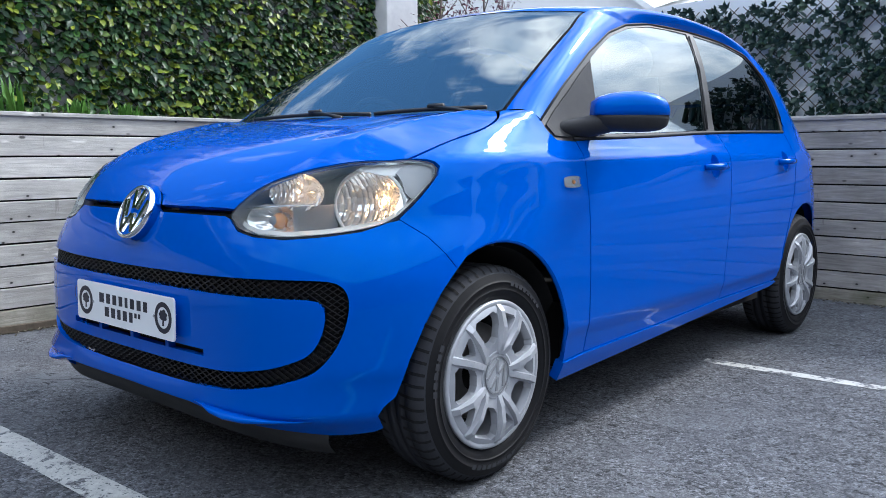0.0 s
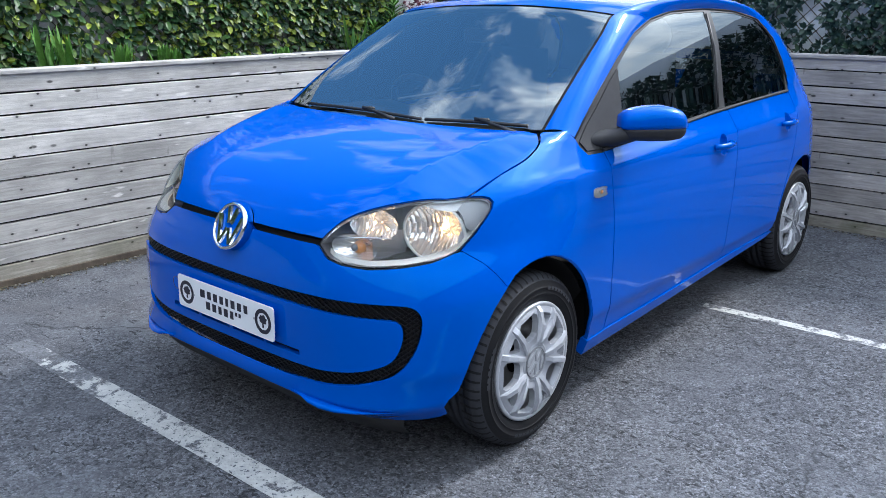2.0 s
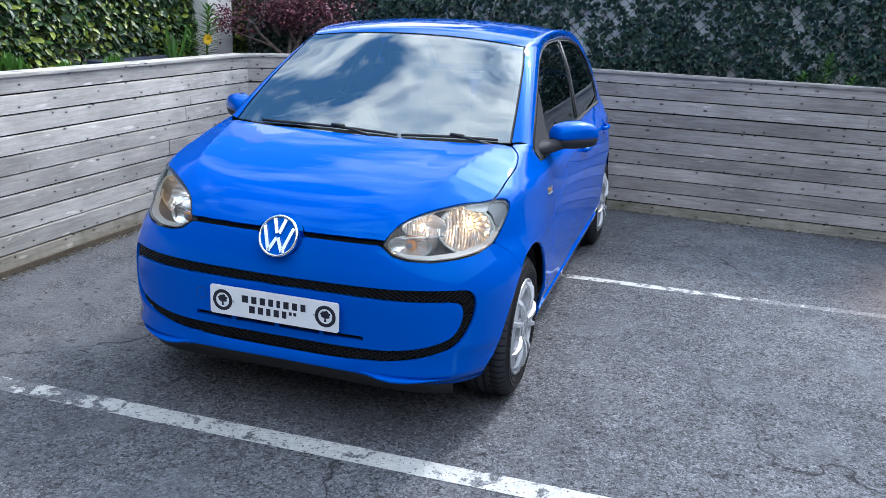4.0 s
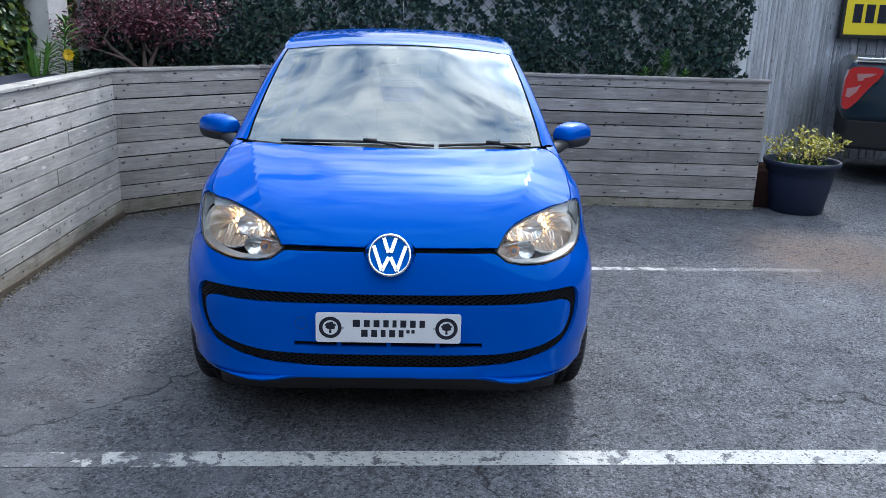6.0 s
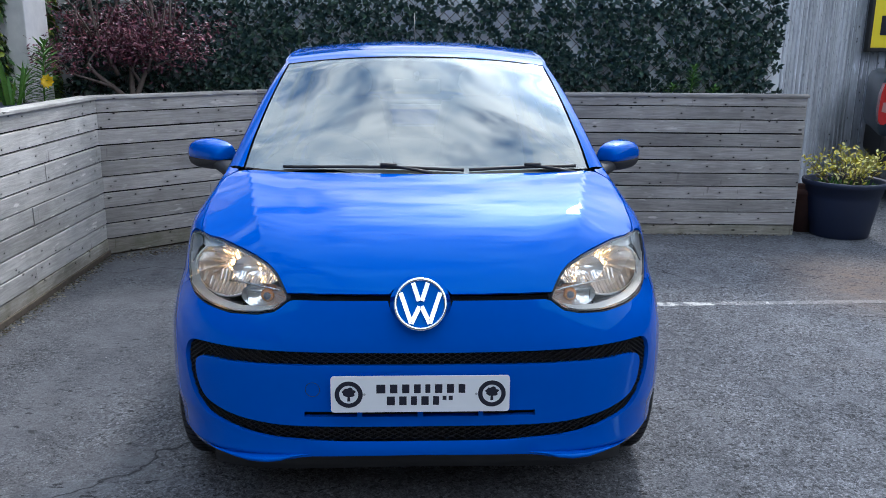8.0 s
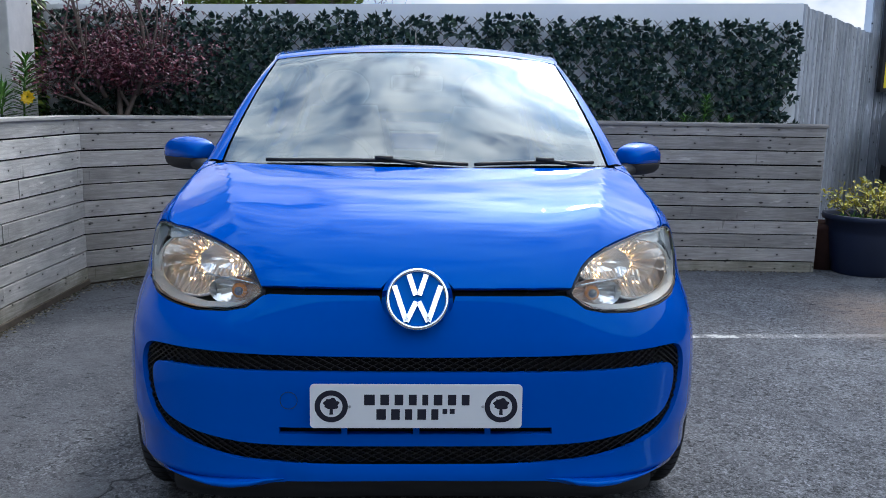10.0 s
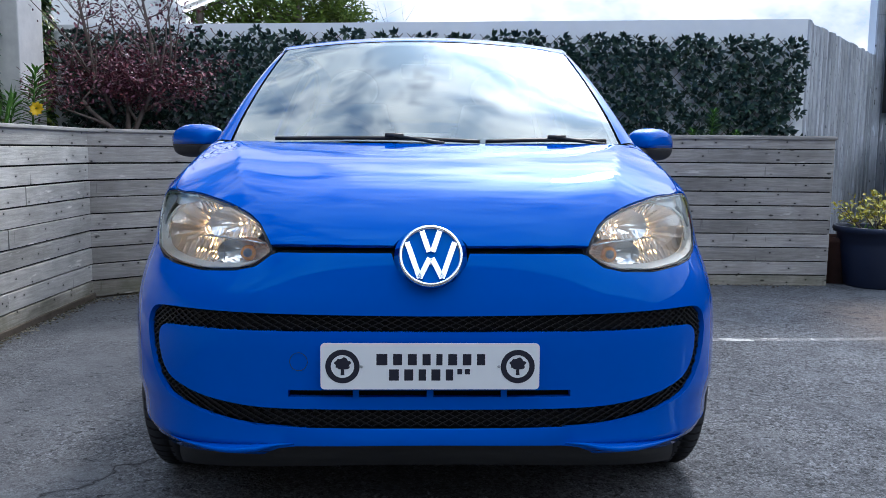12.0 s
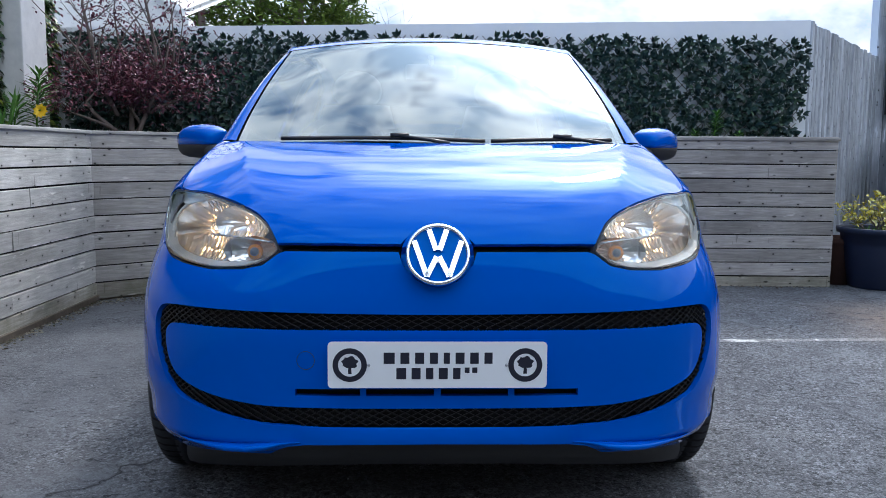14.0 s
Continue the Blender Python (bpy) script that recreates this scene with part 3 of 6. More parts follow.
def planter_wall(name, p, q, material, label, seed):
    ang = math.atan2(q[1] - p[1], q[0] - p[0])
    length = math.hypot(q[0] - p[0], q[1] - p[1])
    root = thing(name, label, "fence", kind="structure", at=pose(p[0], p[1], 0, 0, 0, math.degrees(ang)))
    bm = bmesh.new()
    box(bm, 0, length, .012, .07, 0.0, FENCE_TOP - .03)
    part("backing", bm, DARK, root)
    bm = bmesh.new()
    proud = -.034 if material is WOOD_LIT else -.012
    box(bm, 0, length, proud, .02, .0, .040, .006)
    part("kickboard", bm, FOOTING, root, "dark damp footing")
    bm = bmesh.new()
    box(bm, -.012, length + .012, -.034, .10, FENCE_TOP - .022, FENCE_TOP, .004)
    part("cap_board", bm, material, root)
    PLANKS_LATER.append((length, material, root, seed))
    return root


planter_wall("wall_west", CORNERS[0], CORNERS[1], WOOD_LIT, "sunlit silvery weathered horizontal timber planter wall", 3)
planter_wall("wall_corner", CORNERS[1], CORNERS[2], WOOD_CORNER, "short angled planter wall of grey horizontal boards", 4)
planter_wall("wall_north", CORNERS[2], CORNERS[3], WOOD_SHADED, "shaded grey planter wall of horizontal timber boards", 5)
bm = bmesh.new()
box(bm, 2.96, 3.0, 4.0, 4.45, 0, FENCE_TOP - .03)
tagged(part("wall_north_end", bm, WOOD_SHADED), "end return of the timber planter wall", "fence", kind="structure")

# planter soil
bm = bmesh.new()
out = [(-2.31, -6), (-2.18, 3.4), (-1.21, 4.21), (2.96, 4.06), (2.96, 4.5), (-2.9, 4.5), (-2.9, -6)]
low = [bm.verts.new((x, y, .6)) for x, y in out]
top = [bm.verts.new((x, y, 1.0)) for x, y in out]
bm.faces.new(top)
for i in range(len(out)):
    j = (i + 1) % len(out)
    bm.faces.new((low[i], low[j], top[j], top[i]))
tagged(part("planter_soil", bm, SOIL), "dark soil filling the raised planter", "soil", kind="structure")

# walls behind the hedges
bm = bmesh.new()
vs = box(bm, -3.2, 2.985, 4.5, 4.62, 0, 1)
for v in vs[4:]:
    v.co.z = 1.935 + .021 * v.co.x
tagged(part("wall_back", bm, WHITEWALL), "pale painted board wall behind the hedge screen", "wall", kind="structure")
bm = bmesh.new()
box(bm, -3.05, -2.87, -7, 4.5, 0, 2.45)
tagged(part("wall_side", bm, POSTWHITE), "pale rendered wall behind the leafy screen", "wall", kind="structure")
bm = bmesh.new()
box(bm, -2.86, -2.62, 3.62, 3.98, .9, 3.1, .008)
tagged(part("white_pillar", bm, POSTWHITE), "square white-painted pillar with flaking paint in the planter", "pillar", kind="structure")

# silvered vertical board wall that recedes, then turns
ANNEX = [(2.99, 4.5), (4.75, 6.7), (11.0, 7.3)]
BOARDS_LATER = []
for k in range(2):
    p, q = ANNEX[k], ANNEX[k + 1]
    ang = math.atan2(q[1] - p[1], q[0] - p[0])
    length = math.hypot(q[0] - p[0], q[1] - p[1])
    root = thing("wall_annex_%d" % (k + 1), "silvery grey weathered vertical board wall", "wall", kind="structure", at=pose(*p, 0, 0, 0, math.degrees(ang)))
    bm = bmesh.new()
    box(bm, 0, length, .02, .14, 0, 1.96 if k == 0 else 3.4)
    part("backing", bm, WHITEWALL, root)
    BOARDS_LATER.append((length, root, 1.985 if k == 0 else 3.4))

# plain unseen walls added behind the camera to darken the car's front and reflections
bm = bmesh.new()
box(bm, 11, 11.2, -6.6, 7.2, 0, 4.2)
tagged(part("wall_east", bm, RENDER), "plain dark unseen wall added to close the yard and hold back light", "wall", kind="structure")
bm = bmesh.new()
box(bm, -9, 11.2, -6.8, -6.6, 0, 4.4)
tagged(part("wall_south", bm, RENDER), "plain dark unseen wall added to close the yard and hold back light", "wall", kind="structure")


# ---- the car's body as one smooth surface ----
def curve(*pts):
    """A smooth curve through pairs (place, value)."""
    ks = [p[0] for p in pts]
    vs = [p[1] for p in pts]
    n = len(ks)
    d = [(vs[i + 1] - vs[i]) / (ks[i + 1] - ks[i]) for i in range(n - 1)]
    m = [d[0]] + [0 if d[i - 1] * d[i] <= 0 else 2 * d[i - 1] * d[i] / (d[i - 1] + d[i]) for i in range(1, n - 1)] + [d[-1]]

    def f(x):
        if x <= ks[0]:
            return vs[0]
        if x >= ks[-1]:
            return vs[-1]
        i = max(j for j in range(n - 1) if ks[j] <= x)
        h = ks[i + 1] - ks[i]
        t = (x - ks[i]) / h
        return (1 + 2 * t) * (1 - t) ** 2 * vs[i] + t * (1 - t) ** 2 * h * m[i] + t * t * (3 - 2 * t) * vs[i + 1] + t * t * (t - 1) * h * m[i + 1]
    return f


# the car's body: at each height a rounded plan outline
half = curve((.14, .74), (.2, .775), (.26, .797), (.33, .811), (.365, .8205), (.5, .8215), (.6, .8185), (.7, .811), (.8, .797), (.85, .789), (.862, .7845), (.9, .759), (.97, .722), (1.1, .678), (1.2, .642), (1.3, .598), (1.38, .55), (1.46, .45))
nose = curve((.15, .09), (.2, .045), (.232, .006), (.256, -.026), (.274, -.027), (.302, -.003), (.4, 0), (.5, .0), (.58, .006), (.65, .022), (.7, .037), (.735, .052), (.77, .083), (.81, .13), (.85, .19), (.89, .275), (.93, .40), (.96, .535), (.985, .69), (1.0, .8))
tail = curve((.2, 3.46), (.3, 3.5), (.5, 3.52), (.9, 3.52), (1.0, 3.5), (1.1, 3.44), (1.2, 3.36), (1.3, 3.22), (1.38, 3.05))
bluff = curve((.25, 4.5), (.4, 4.5), (.55, 4.4), (.64, 4.0), (.72, 3.5), (.83, 3.9), (.9, 4.0))
MID, AFT = .95, 2.4


flare_z = curve((.2, .45), (.3, .95), (.42, 1.0), (.56, .85), (.68, .4), (.8, .0))


def flare(y, z):
    """How far the front wheel arch swells out of the flank."""
    return .017 * math.exp(-((y - .48) / .23) ** 2) * flare_z(z)


def side(y, z):
    """The body's half width at y, z, with the swollen arch."""
    return flank(y, z) + flare(y, z)


def flank(y, z):
    if y < MID:
        return half(z) * max(1 - min(max((MID - y) / (MID - nose(z)), 0), 1) ** bluff(z), 0) ** (1 / bluff(z))
    if y > AFT:
        return half(z) * max(1 - min((y - AFT) / (tail(z) - AFT), 1) ** 5, 0) ** .2
    return half(z)


def front(x, z):
    """The nose's y at x, z."""
    b, n = MID - nose(z), bluff(z)
    return MID - b * max(1 - min(abs(x) / half(z), 1) ** n, 0) ** (1 / n)


def wrap(q, z):
    """A point of the nose and wing: q runs along the outline from the middle of the nose to the side and back."""
    a, b, y0, n = half(z), MID - nose(z), nose(z), bluff(z)
    s = -1 if q < 0 else 1
    q = abs(q)
    if q >= a + b:
        return (s * (a + flare(y0 + q - a, z)), y0 + q - a, z)
    lo, hi = 0.0, math.pi / 2
    for _ in range(34):
        mid = (lo + hi) / 2
        if a * math.sin(mid) ** (2 / n) + b - b * math.cos(mid) ** (2 / n) < q:
            lo = mid
        else:
            hi = mid
    y = MID - b * math.cos(lo) ** (2 / n)
    return (s * (a * math.sin(lo) ** (2 / n) + flare(y, z)), y, z)


def q_side(y, z):
    return flank(y, z) + y - nose(z)


def skin(y, z):
    return (side(y, z), y, z)


def skin_z(x, y):
    """Height of the bonnet at x, y."""
    lo, hi = .55, 1.0
    for _ in range(30):
        m = (lo + hi) / 2
        b = MID - nose(m)
        n = bluff(m)
        if min(abs(x) / half(m), 2) ** n + max(MID - y, 0) ** n / max(b, 1e-3) ** n > 1:
            hi = m
        else:
            lo = m
    return lo


crease_x = curve((.1, .445), (.268, .495), (.341, .518), (.477, .55), (.627, .584), (.742, .615))
flank_x = curve((.2, .58), (.26, .62), (.32, .665), (.37, .697), (.43, .704), (.51, .711), (.62, .711), (.665, .709), (.705, .70), (.747, .676), (.8, .65))
FLANK_Y = [.2 + .05 * k for k in range(13)]
crease_z = curve(*[(y, skin_z(crease_x(y), y)) for y in FLANK_Y])
flank_z = curve(*[(y, skin_z(flank_x(y), y)) for y in FLANK_Y])


def bonnet_at(x, y):
    z = skin_z(x, y)
    # two pressed creases that run from the lamps to the windscreen's corners, with a flat flank outside them
    xc, xs = crease_x(y), flank_x(y)
    off = abs(x) - xc
    fade = max(0, min(1, (y - .20) / .15)) * max(0, min(1, (.79 - y) / .08))
    if fade <= 0:
        return (x, y, z)
    if off <= 0:
        return (x, y, z + .011 * fade * max(0, 1 + off / .15) ** 1.3)
    w = min(off / (xs - xc), 1)
    return (x, y, z + fade * (crease_z(y) + .011 * (1 - w) + (flank_z(y) - crease_z(y)) * w - z) if w < 1 else z)


def both(half_line):
    """A half outline from the middle, mirrored into a closed one."""
    return half_line + [(-u, v) for u, v in reversed(half_line) if abs(u) > 1e-6]


car = thing("hatchback_car", "glossy bright blue five-door hatchback parked on asphalt", "car")

ARCH_F = [(.243, .216), (.250, .299), (.275, .39), (.315, .472), (.36, .54), (.413, .592)]
SHUT = [(.413, .592), (.385, .632), (.350, .672), (.300, .712)]
LAMP_LOW = [(.404, .720), (.425, .704), (.452, .686), (.51, .675), (.62, .671), (.76, .679), (.87, .689), (.93, .699), (.975, .716), (1.003, .742), (1.017, .772), (1.022, .798), (1.019, .816)]
LAMP_TOP = [(.998, .835), (.965, .846), (.925, .852), (.86, .854), (.78, .851), (.70, .850), (.62, .839), (.54, .823), (.478, .8025), (.443, .780), (.424, .755), (.409, .733)]
GR_OUT = [(0, .573), (.19, .575), (.41, .578), (.62, .582), (.76, .582), (.815, .577), (.845, .562), (.860, .540), (.861, .510), (.848, .470), (.818, .424), (.77, .382), (.715, .355), (.61, .331), (.50, .313), (.41, .303), (.19, .299), (0, .299)]
GR_IN = [(0, .535), (.19, .536), (.42, .536), (.6, .538), (.73, .539), (.770, .531), (.786, .509), (.781, .473), (.759, .434), (.725, .407), (.675, .391), (.60, .372), (.50, .357), (.41, .348), (.19, .345), (0, .345)]


def grown(poly, by):
    """The outline moved outwards (inwards: minus)."""
    n = len(poly)
    area = sum(a[0] * b[1] - b[0] * a[1] for a, b in zip(poly, poly[1:] + poly[:1]))
    s = 1 if area > 0 else -1
    res = []
    for i in range(n):
        (x0, y0), (x1, y1), (x2, y2) = poly[i - 1], poly[i], poly[(i + 1) % n]
        ax, ay, bx, by_ = x1 - x0, y1 - y0, x2 - x1, y2 - y1
        la, lb = math.hypot(ax, ay) or 1, math.hypot(bx, by_) or 1
        nx, ny = s * (ay / la + by_ / lb), -s * (ax / la + bx / lb)
        l = max(math.hypot(nx, ny), .6)
        res.append((x1 + by * 2 * nx / l / max(l, 1), y1 + by * 2 * ny / l / max(l, 1)))
    return res


G = .0022
lamp = rounded(LAMP_LOW + LAMP_TOP, 1)
lip = [(0, .265), (.32, .263), (.365, .258), (.395, .243), (.415, .226), (.45, .217), (.52, .212), (.62, .209), (.72, .206), (.82, .205), (.90, .208)]
edge_line = [(q_side(y, z), z) for y, z in ARCH_F + SHUT[1:]]
bumper_half = lip + edge_line + [(.95, .707), (.87, .689 - G * .5), (.76, .679 - G * .5), (.62, .671 - G * .5), (.51, .675 - G * .5), (.448, .685), (.404, .714), (.385, .719), (.19, .720), (.095, .720), (.085, .69), (.058, .658), (.03, .644), (0, .640)]
GR_OUT_ALL, GR_IN_ALL = rounded(both(GR_OUT), 2), rounded(both(GR_IN), 2)
panel("bumper", wrap, both(bumper_half), BLUE, car, holes=[GR_OUT_ALL], label="blue front bumper")
slots = [[(s * .5 + a, .376), (s * .5 + b, .376), (s * .5 + b, .393), (s * .5 + a, .393)] for s, a, b in ((0, -.345, -.186), (0, -.171, -.008), (0, .008, .171), (0, .186, .345))]
insert = panel("bumper_insert", wrap, GR_IN_ALL, BLUE, car, holes=slots, depth=.02)


# a rolled lip round the grille's opening
def sweep(name, f, line, radius, material, parent, lift=0.0, mirror=1, sides=6, closed=True):
    pts = resample(line, .03) if closed else line
    bm = bmesh.new()
    c = []
    for u, v in pts + ([pts[0]] if closed else []):
        p = Vector(f(u, v)) + normal_of(f, u, v) * lift
        c.append((mirror * p.x, p.y, p.z))
    tube(bm, c, radius, sides)
    return part(name, bm, material, parent, smooth=True)


# grille: a diamond lattice before a near-black sheet that stands for the recess's shade
panel("grille_shade", wrap, GR_OUT_ALL, DARK, car, holes=[grown(both(GR_IN), -.012)], lift=-.034, depth=0)
bm = bmesh.new()
g_out, g_in = GR_OUT_ALL, GR_IN_ALL
cell = .031


def lattice(bm, f, ok, u0, u1, v0, v1, cell, slope, half_w, lift, depth):
    for sgn in (1, -1):
        k0 = int((u0 - abs(v1 - v0) / slope) / cell) - 2
        k1 = int((u1 + abs(v1 - v0) / slope) / cell) + 2
        for k in range(k0, k1):
            run = []
            n = 44
            for i in range(n + 1):
                v = v0 + (v1 - v0) * i / n
                u = k * cell + sgn * (v - (v0 + v1) / 2) / slope
                if ok(u, v):
                    run.append((u, v))
                else:
                    if len(run) > 1:
                        ribbon(bm, f, run, half_w, lift, depth)
                    run = []
            if len(run) > 1:
                ribbon(bm, f, run, half_w, lift, depth)


def ribbon(bm, f, run, w, lift, depth):
    rows = []
    for u, v in (run[0], run[-1]) if len(run) < 6 else (run[0], run[len(run) // 3], run[2 * len(run) // 3], run[-1]):
        p, n = Vector(f(u, v)), normal_of(f, u, v)
        rows.append([bm.verts.new(p + n * lift + Vector((0, 0, w))), bm.verts.new(p + n * (lift - depth)), bm.verts.new(p + n * lift - Vector((0, 0, w)))])
    for a, b in zip(rows, rows[1:]):
        for i in (0, 1, 2):
            bm.faces.new((a[i], a[(i + 1) % 3], b[(i + 1) % 3], b[i]))


lattice(bm, wrap, lambda u, v: inside(g_out, u, v) and not inside(g_in, u, v), -.89, .89, .295, .585, cell, .47, .0013, -.010, .010)
part("grille_mesh", bm, GRILLE, car, "black diamond-mesh grille band")
# near-black sheets stand for the shade behind the slots and the bonnet gap
panel("slot_shade", wrap, [(-.35, .37), (.35, .37), (.35, .398), (-.35, .398)], DARK, car, lift=-.03, depth=0)
panel("nose_gap_shade", wrap, both([(0, .6), (.5, .6), (.86, .6), (.86, .665), (.5, .655), (.415, .69), (.405, .737), (0, .742)]), DARK, car, lift=-.03, depth=0)

# black lower spoiler
def spoiler_at(u, v):
    p = Vector(wrap(u * .80, .25))
    top, low = .272 - .055 * abs(u) ** 3, .192 - .038 * abs(u) ** 2.5
    p = p + Vector((-.03 * u, .040 - .014 * math.sin(math.pi * v), 0))
    return (p.x, p.y + .02 * v, top + (low - top) * v)


bm = bmesh.new()
grid(bm, lambda i, j: spoiler_at(2 * i - 1, j), 40, 5)
part("lower_spoiler", bm, SPOILER, car, "matt black lower lip", True)

# upturned fins at the lip's corners
for s in (1, -1):
    bm = bmesh.new()
    fin = [(.33, .266, .003), (.38, .263, .009), (.42, .256, .017), (.47, .250, .021), (.53, .247, .020), (.60, .248, .013), (.68, .250, .007), (.76, .252, .002)]
    rows = []
    for q, z, r in fin:
        p, n = Vector(wrap(q, z)), normal_of(wrap, q, z)
        n.z = 0
        n.normalize()
        ring8 = []
        for k in range(10):
            a = 2 * math.pi * k / 10
            c = p + n * (r * 1.5 * math.cos(a) - .004) + Vector((0, 0, r * .55 * math.sin(a) + .004 * math.cos(a)))
            ring8.append(bm.verts.new((s * c.x, c.y, c.z)))
        rows.append(ring8)
    for a, b in zip(rows, rows[1:]):
        for i in range(10):
            bm.faces.new((a[i], a[(i + 1) % 10], b[(i + 1) % 10], b[i]))
    bmesh.ops.recalc_face_normals(bm, faces=bm.faces)
    part("lip_fin", bm, BLUE, car, "blue upturned lip corner", True)

# towing-eye cover and washer spot
ringpts = [(-.318 + .022 * math.cos(a), .463 + .022 * math.sin(a)) for a in (2 * math.pi * k / 28 for k in range(28))]
sweep("tow_cover_seam", wrap, ringpts, .0009, GASKET, insert, .0002, 1, 4)

# bonnet
shut_z = curve((.366, .857), (.43, .879), (.51, .9035), (.62, .931), (.665, .945), (.705, .960), (.747, .979))
SHUT_TOP = [(.370 + .377 * k / 18, shut_z(.370 + .377 * k / 18)) for k in range(19)]
lamp_top_pts = [wrap(u, v + .004) for u, v in reversed(LAMP_TOP) if u < .87]
bonnet_half = [(0, front(0, .776)), (.03, front(.03, .773)), (.056, front(.056, .764)), (.078, front(.078, .750)), (.09, front(.09, .738))]
bonnet_half += [wrap(u, .738)[:2] for u in (.19, .30, .385)] + [p[:2] for p in lamp_top_pts]
bonnet_half += [(side(y, z) - .0012, y) for y, z in SHUT_TOP]
bonnet_half += [(.655, .770), (.63, .766), (.5, .738), (.3, .718), (0, .708)]
bonnet = panel("bonnet", bonnet_at, both(bonnet_half), BLUE, car, step=.015, label="blue bonnet with two pressed creases")


# wings, doors, quarter panels
WING = [(.4145, .5945), (.3865, .633), (.3515, .673), (.3015, .7135)] + [(wrap(u, z)[1] + .004, z) for u, z in ((.98, .716), (1.008, .742), (1.022, .772), (1.025, .802))] + [(wrap(u, z)[1], z) for u, z in ((1.0265, .818), (1.003, .839), (.967, .8505), (.925, .8565), (.885, .858))] + [(y + .001, z - .0022) for y, z in SHUT_TOP] + [(.775, .987), (.80, .992), (.865, .992), (.893, .965), (.905, .935), (.935, .908), (1.030, .905), (1.032, .84), (1.026, .7), (1.02, .55), (1.018, .272), (.965, .266), (.913, .262)]
ARCH_F_TOP = [(.577 + .335 * math.cos(a), .29 + .358 * math.sin(a)) for a in (math.radians(d) for d in range(0, 118, 7))]
WING += ARCH_F_TOP
DOOR_F = [(1.036, .906), (1.15, .912), (1.53, .923), (1.96, .941), (2.122, .946), (2.128, .90), (2.115, .80), (2.075, .66), (2.035, .48), (2.012, .302), (1.5, .283), (1.024, .271), (1.024, .5), (1.031, .7)]
DOOR_R = [(2.126, .946), (2.5, .956), (2.905, .962), (2.915, .93), (2.885, .82), (2.82, .69), (2.74, .56), (2.67, .44), (2.64, .32), (2.6, .31), (2.017, .303), (2.040, .48), (2.08, .66), (2.120, .80), (2.133, .90)]
ARCH_R = [(3.0 + .345 * math.cos(a), .285 + .352 * math.sin(a)) for a in (math.radians(d) for d in range(2, 165, 8))]
QUARTER = [(2.911, .962), (2.935, 1.0), (3.40, 1.0), (3.46, .9), (3.475, .5), (3.44, .24), (3.36, .22)] + ARCH_R + [(2.675, .42), (2.745, .555), (2.826, .686), (2.891, .815), (2.921, .93)]
SILL = [(.902, .203), (1.4, .228), (1.9, .255), (2.56, .285), (2.635, .30), (2.58, .306), (2.0, .299), (1.5, .280), (1.02, .268), (.965, .262), (.909, .258)]


def cup_hole(y, z):
    return [(y + .012 + .040 * math.cos(a), z + .046 * math.sin(a)) for a in (2 * math.pi * k / 26 for k in range(26))]


for s in (1, -1):
    panel("front_wing", skin, WING, BLUE, car, mirror=s, step=.02)
    panel("front_door", skin, DOOR_F, BLUE, car, holes=[cup_hole(1.955, .818)], mirror=s, step=.022)
    panel("rear_door", skin, DOOR_R, BLUE, car, holes=[cup_hole(2.735, .832)], mirror=s, step=.022)
    panel("rear_quarter", skin, QUARTER, BLUE, car, mirror=s, step=.045)
    panel("sill", lambda y, z: (side(y, z) + .006, y, z), SILL, BLUE, car, mirror=s, step=.03, depth=.03)
    for nm, ring_pts in (("arch_lip", ARCH_F_TOP + ARCH_F[:2:-1]), ("arch_lip", ARCH_R)):
        sweep(nm, skin, ring_pts, .006, BLUE, car, -.007, s, 6, False)

# ---- greenhouse ----
RAIL = [((.648, .826, .994), (.893, .968)), ((.632, .95, 1.082), (1.075, 1.080)), ((.605, 1.125, 1.192), (1.285, 1.198)), ((.578, 1.28, 1.282), (1.475, 1.286)), ((.552, 1.405, 1.352), (1.645, 1.334)),
        ((.548, 1.58, 1.392), (1.853, 1.362)), ((.545, 2.0, 1.418), (2.19, 1.371)), ((.54, 2.4, 1.408), (2.5, 1.358)), ((.53, 2.75, 1.372), (2.74, 1.318)), ((.515, 3.0, 1.315), (2.87, 1.225)), ((.505, 3.17, 1.235), (2.915, 1.12)), ((.50, 3.30, 1.12), (2.93, 1.03)), ((.50, 3.42, .99), (2.935, .99))]


def along(keys, t):
    """Catmull-Rom through keyed tuples, t from 0 to len - 1."""
    i = min(max(int(t), 0), len(keys) - 2)
    f = t - i
    p0, p1, p2, p3 = (keys[min(max(i + k, 0), len(keys) - 1)] for k in (-1, 0, 1, 2))
    return tuple(.5 * (2 * b + (c - a) * f + (2 * a - 5 * b + 4 * c - d) * f * f + (3 * b - a - 3 * c + d) * f ** 3) for a, b, c, d in zip(p0, p1, p2, p3))


IN_KEYS = [r[0] for r in RAIL]
OUT_KEYS = [r[1] for r in RAIL]


def rail_at(u, v):
    """u along the pillars and roof rail, v from the roof to the window's edge."""
    t = u * (len(RAIL) - 1)
    a = Vector(along(IN_KEYS, t))
    y, z = along(OUT_KEYS, t)
    b = Vector((side(y, z) + .002, y, z))
    swell = .030 if t > 4 else .022
    if t > 7:
        w = min(1, (t - 7) / 2.5)
        p = a.lerp(b, v)
        p.x += w * max(0, side(p.y, p.z) + .002 - p.x) * min(1, 2.5 * v)
        return p + Vector((.75, 0, .66)) * swell * 4 * v * (1 - v) * (1 - w)
    return a.lerp(b, v) + Vector((.75, -.1 if t < 4 else 0, .66)) * swell * 4 * v * (1 - v) * (1 - .35 * v)


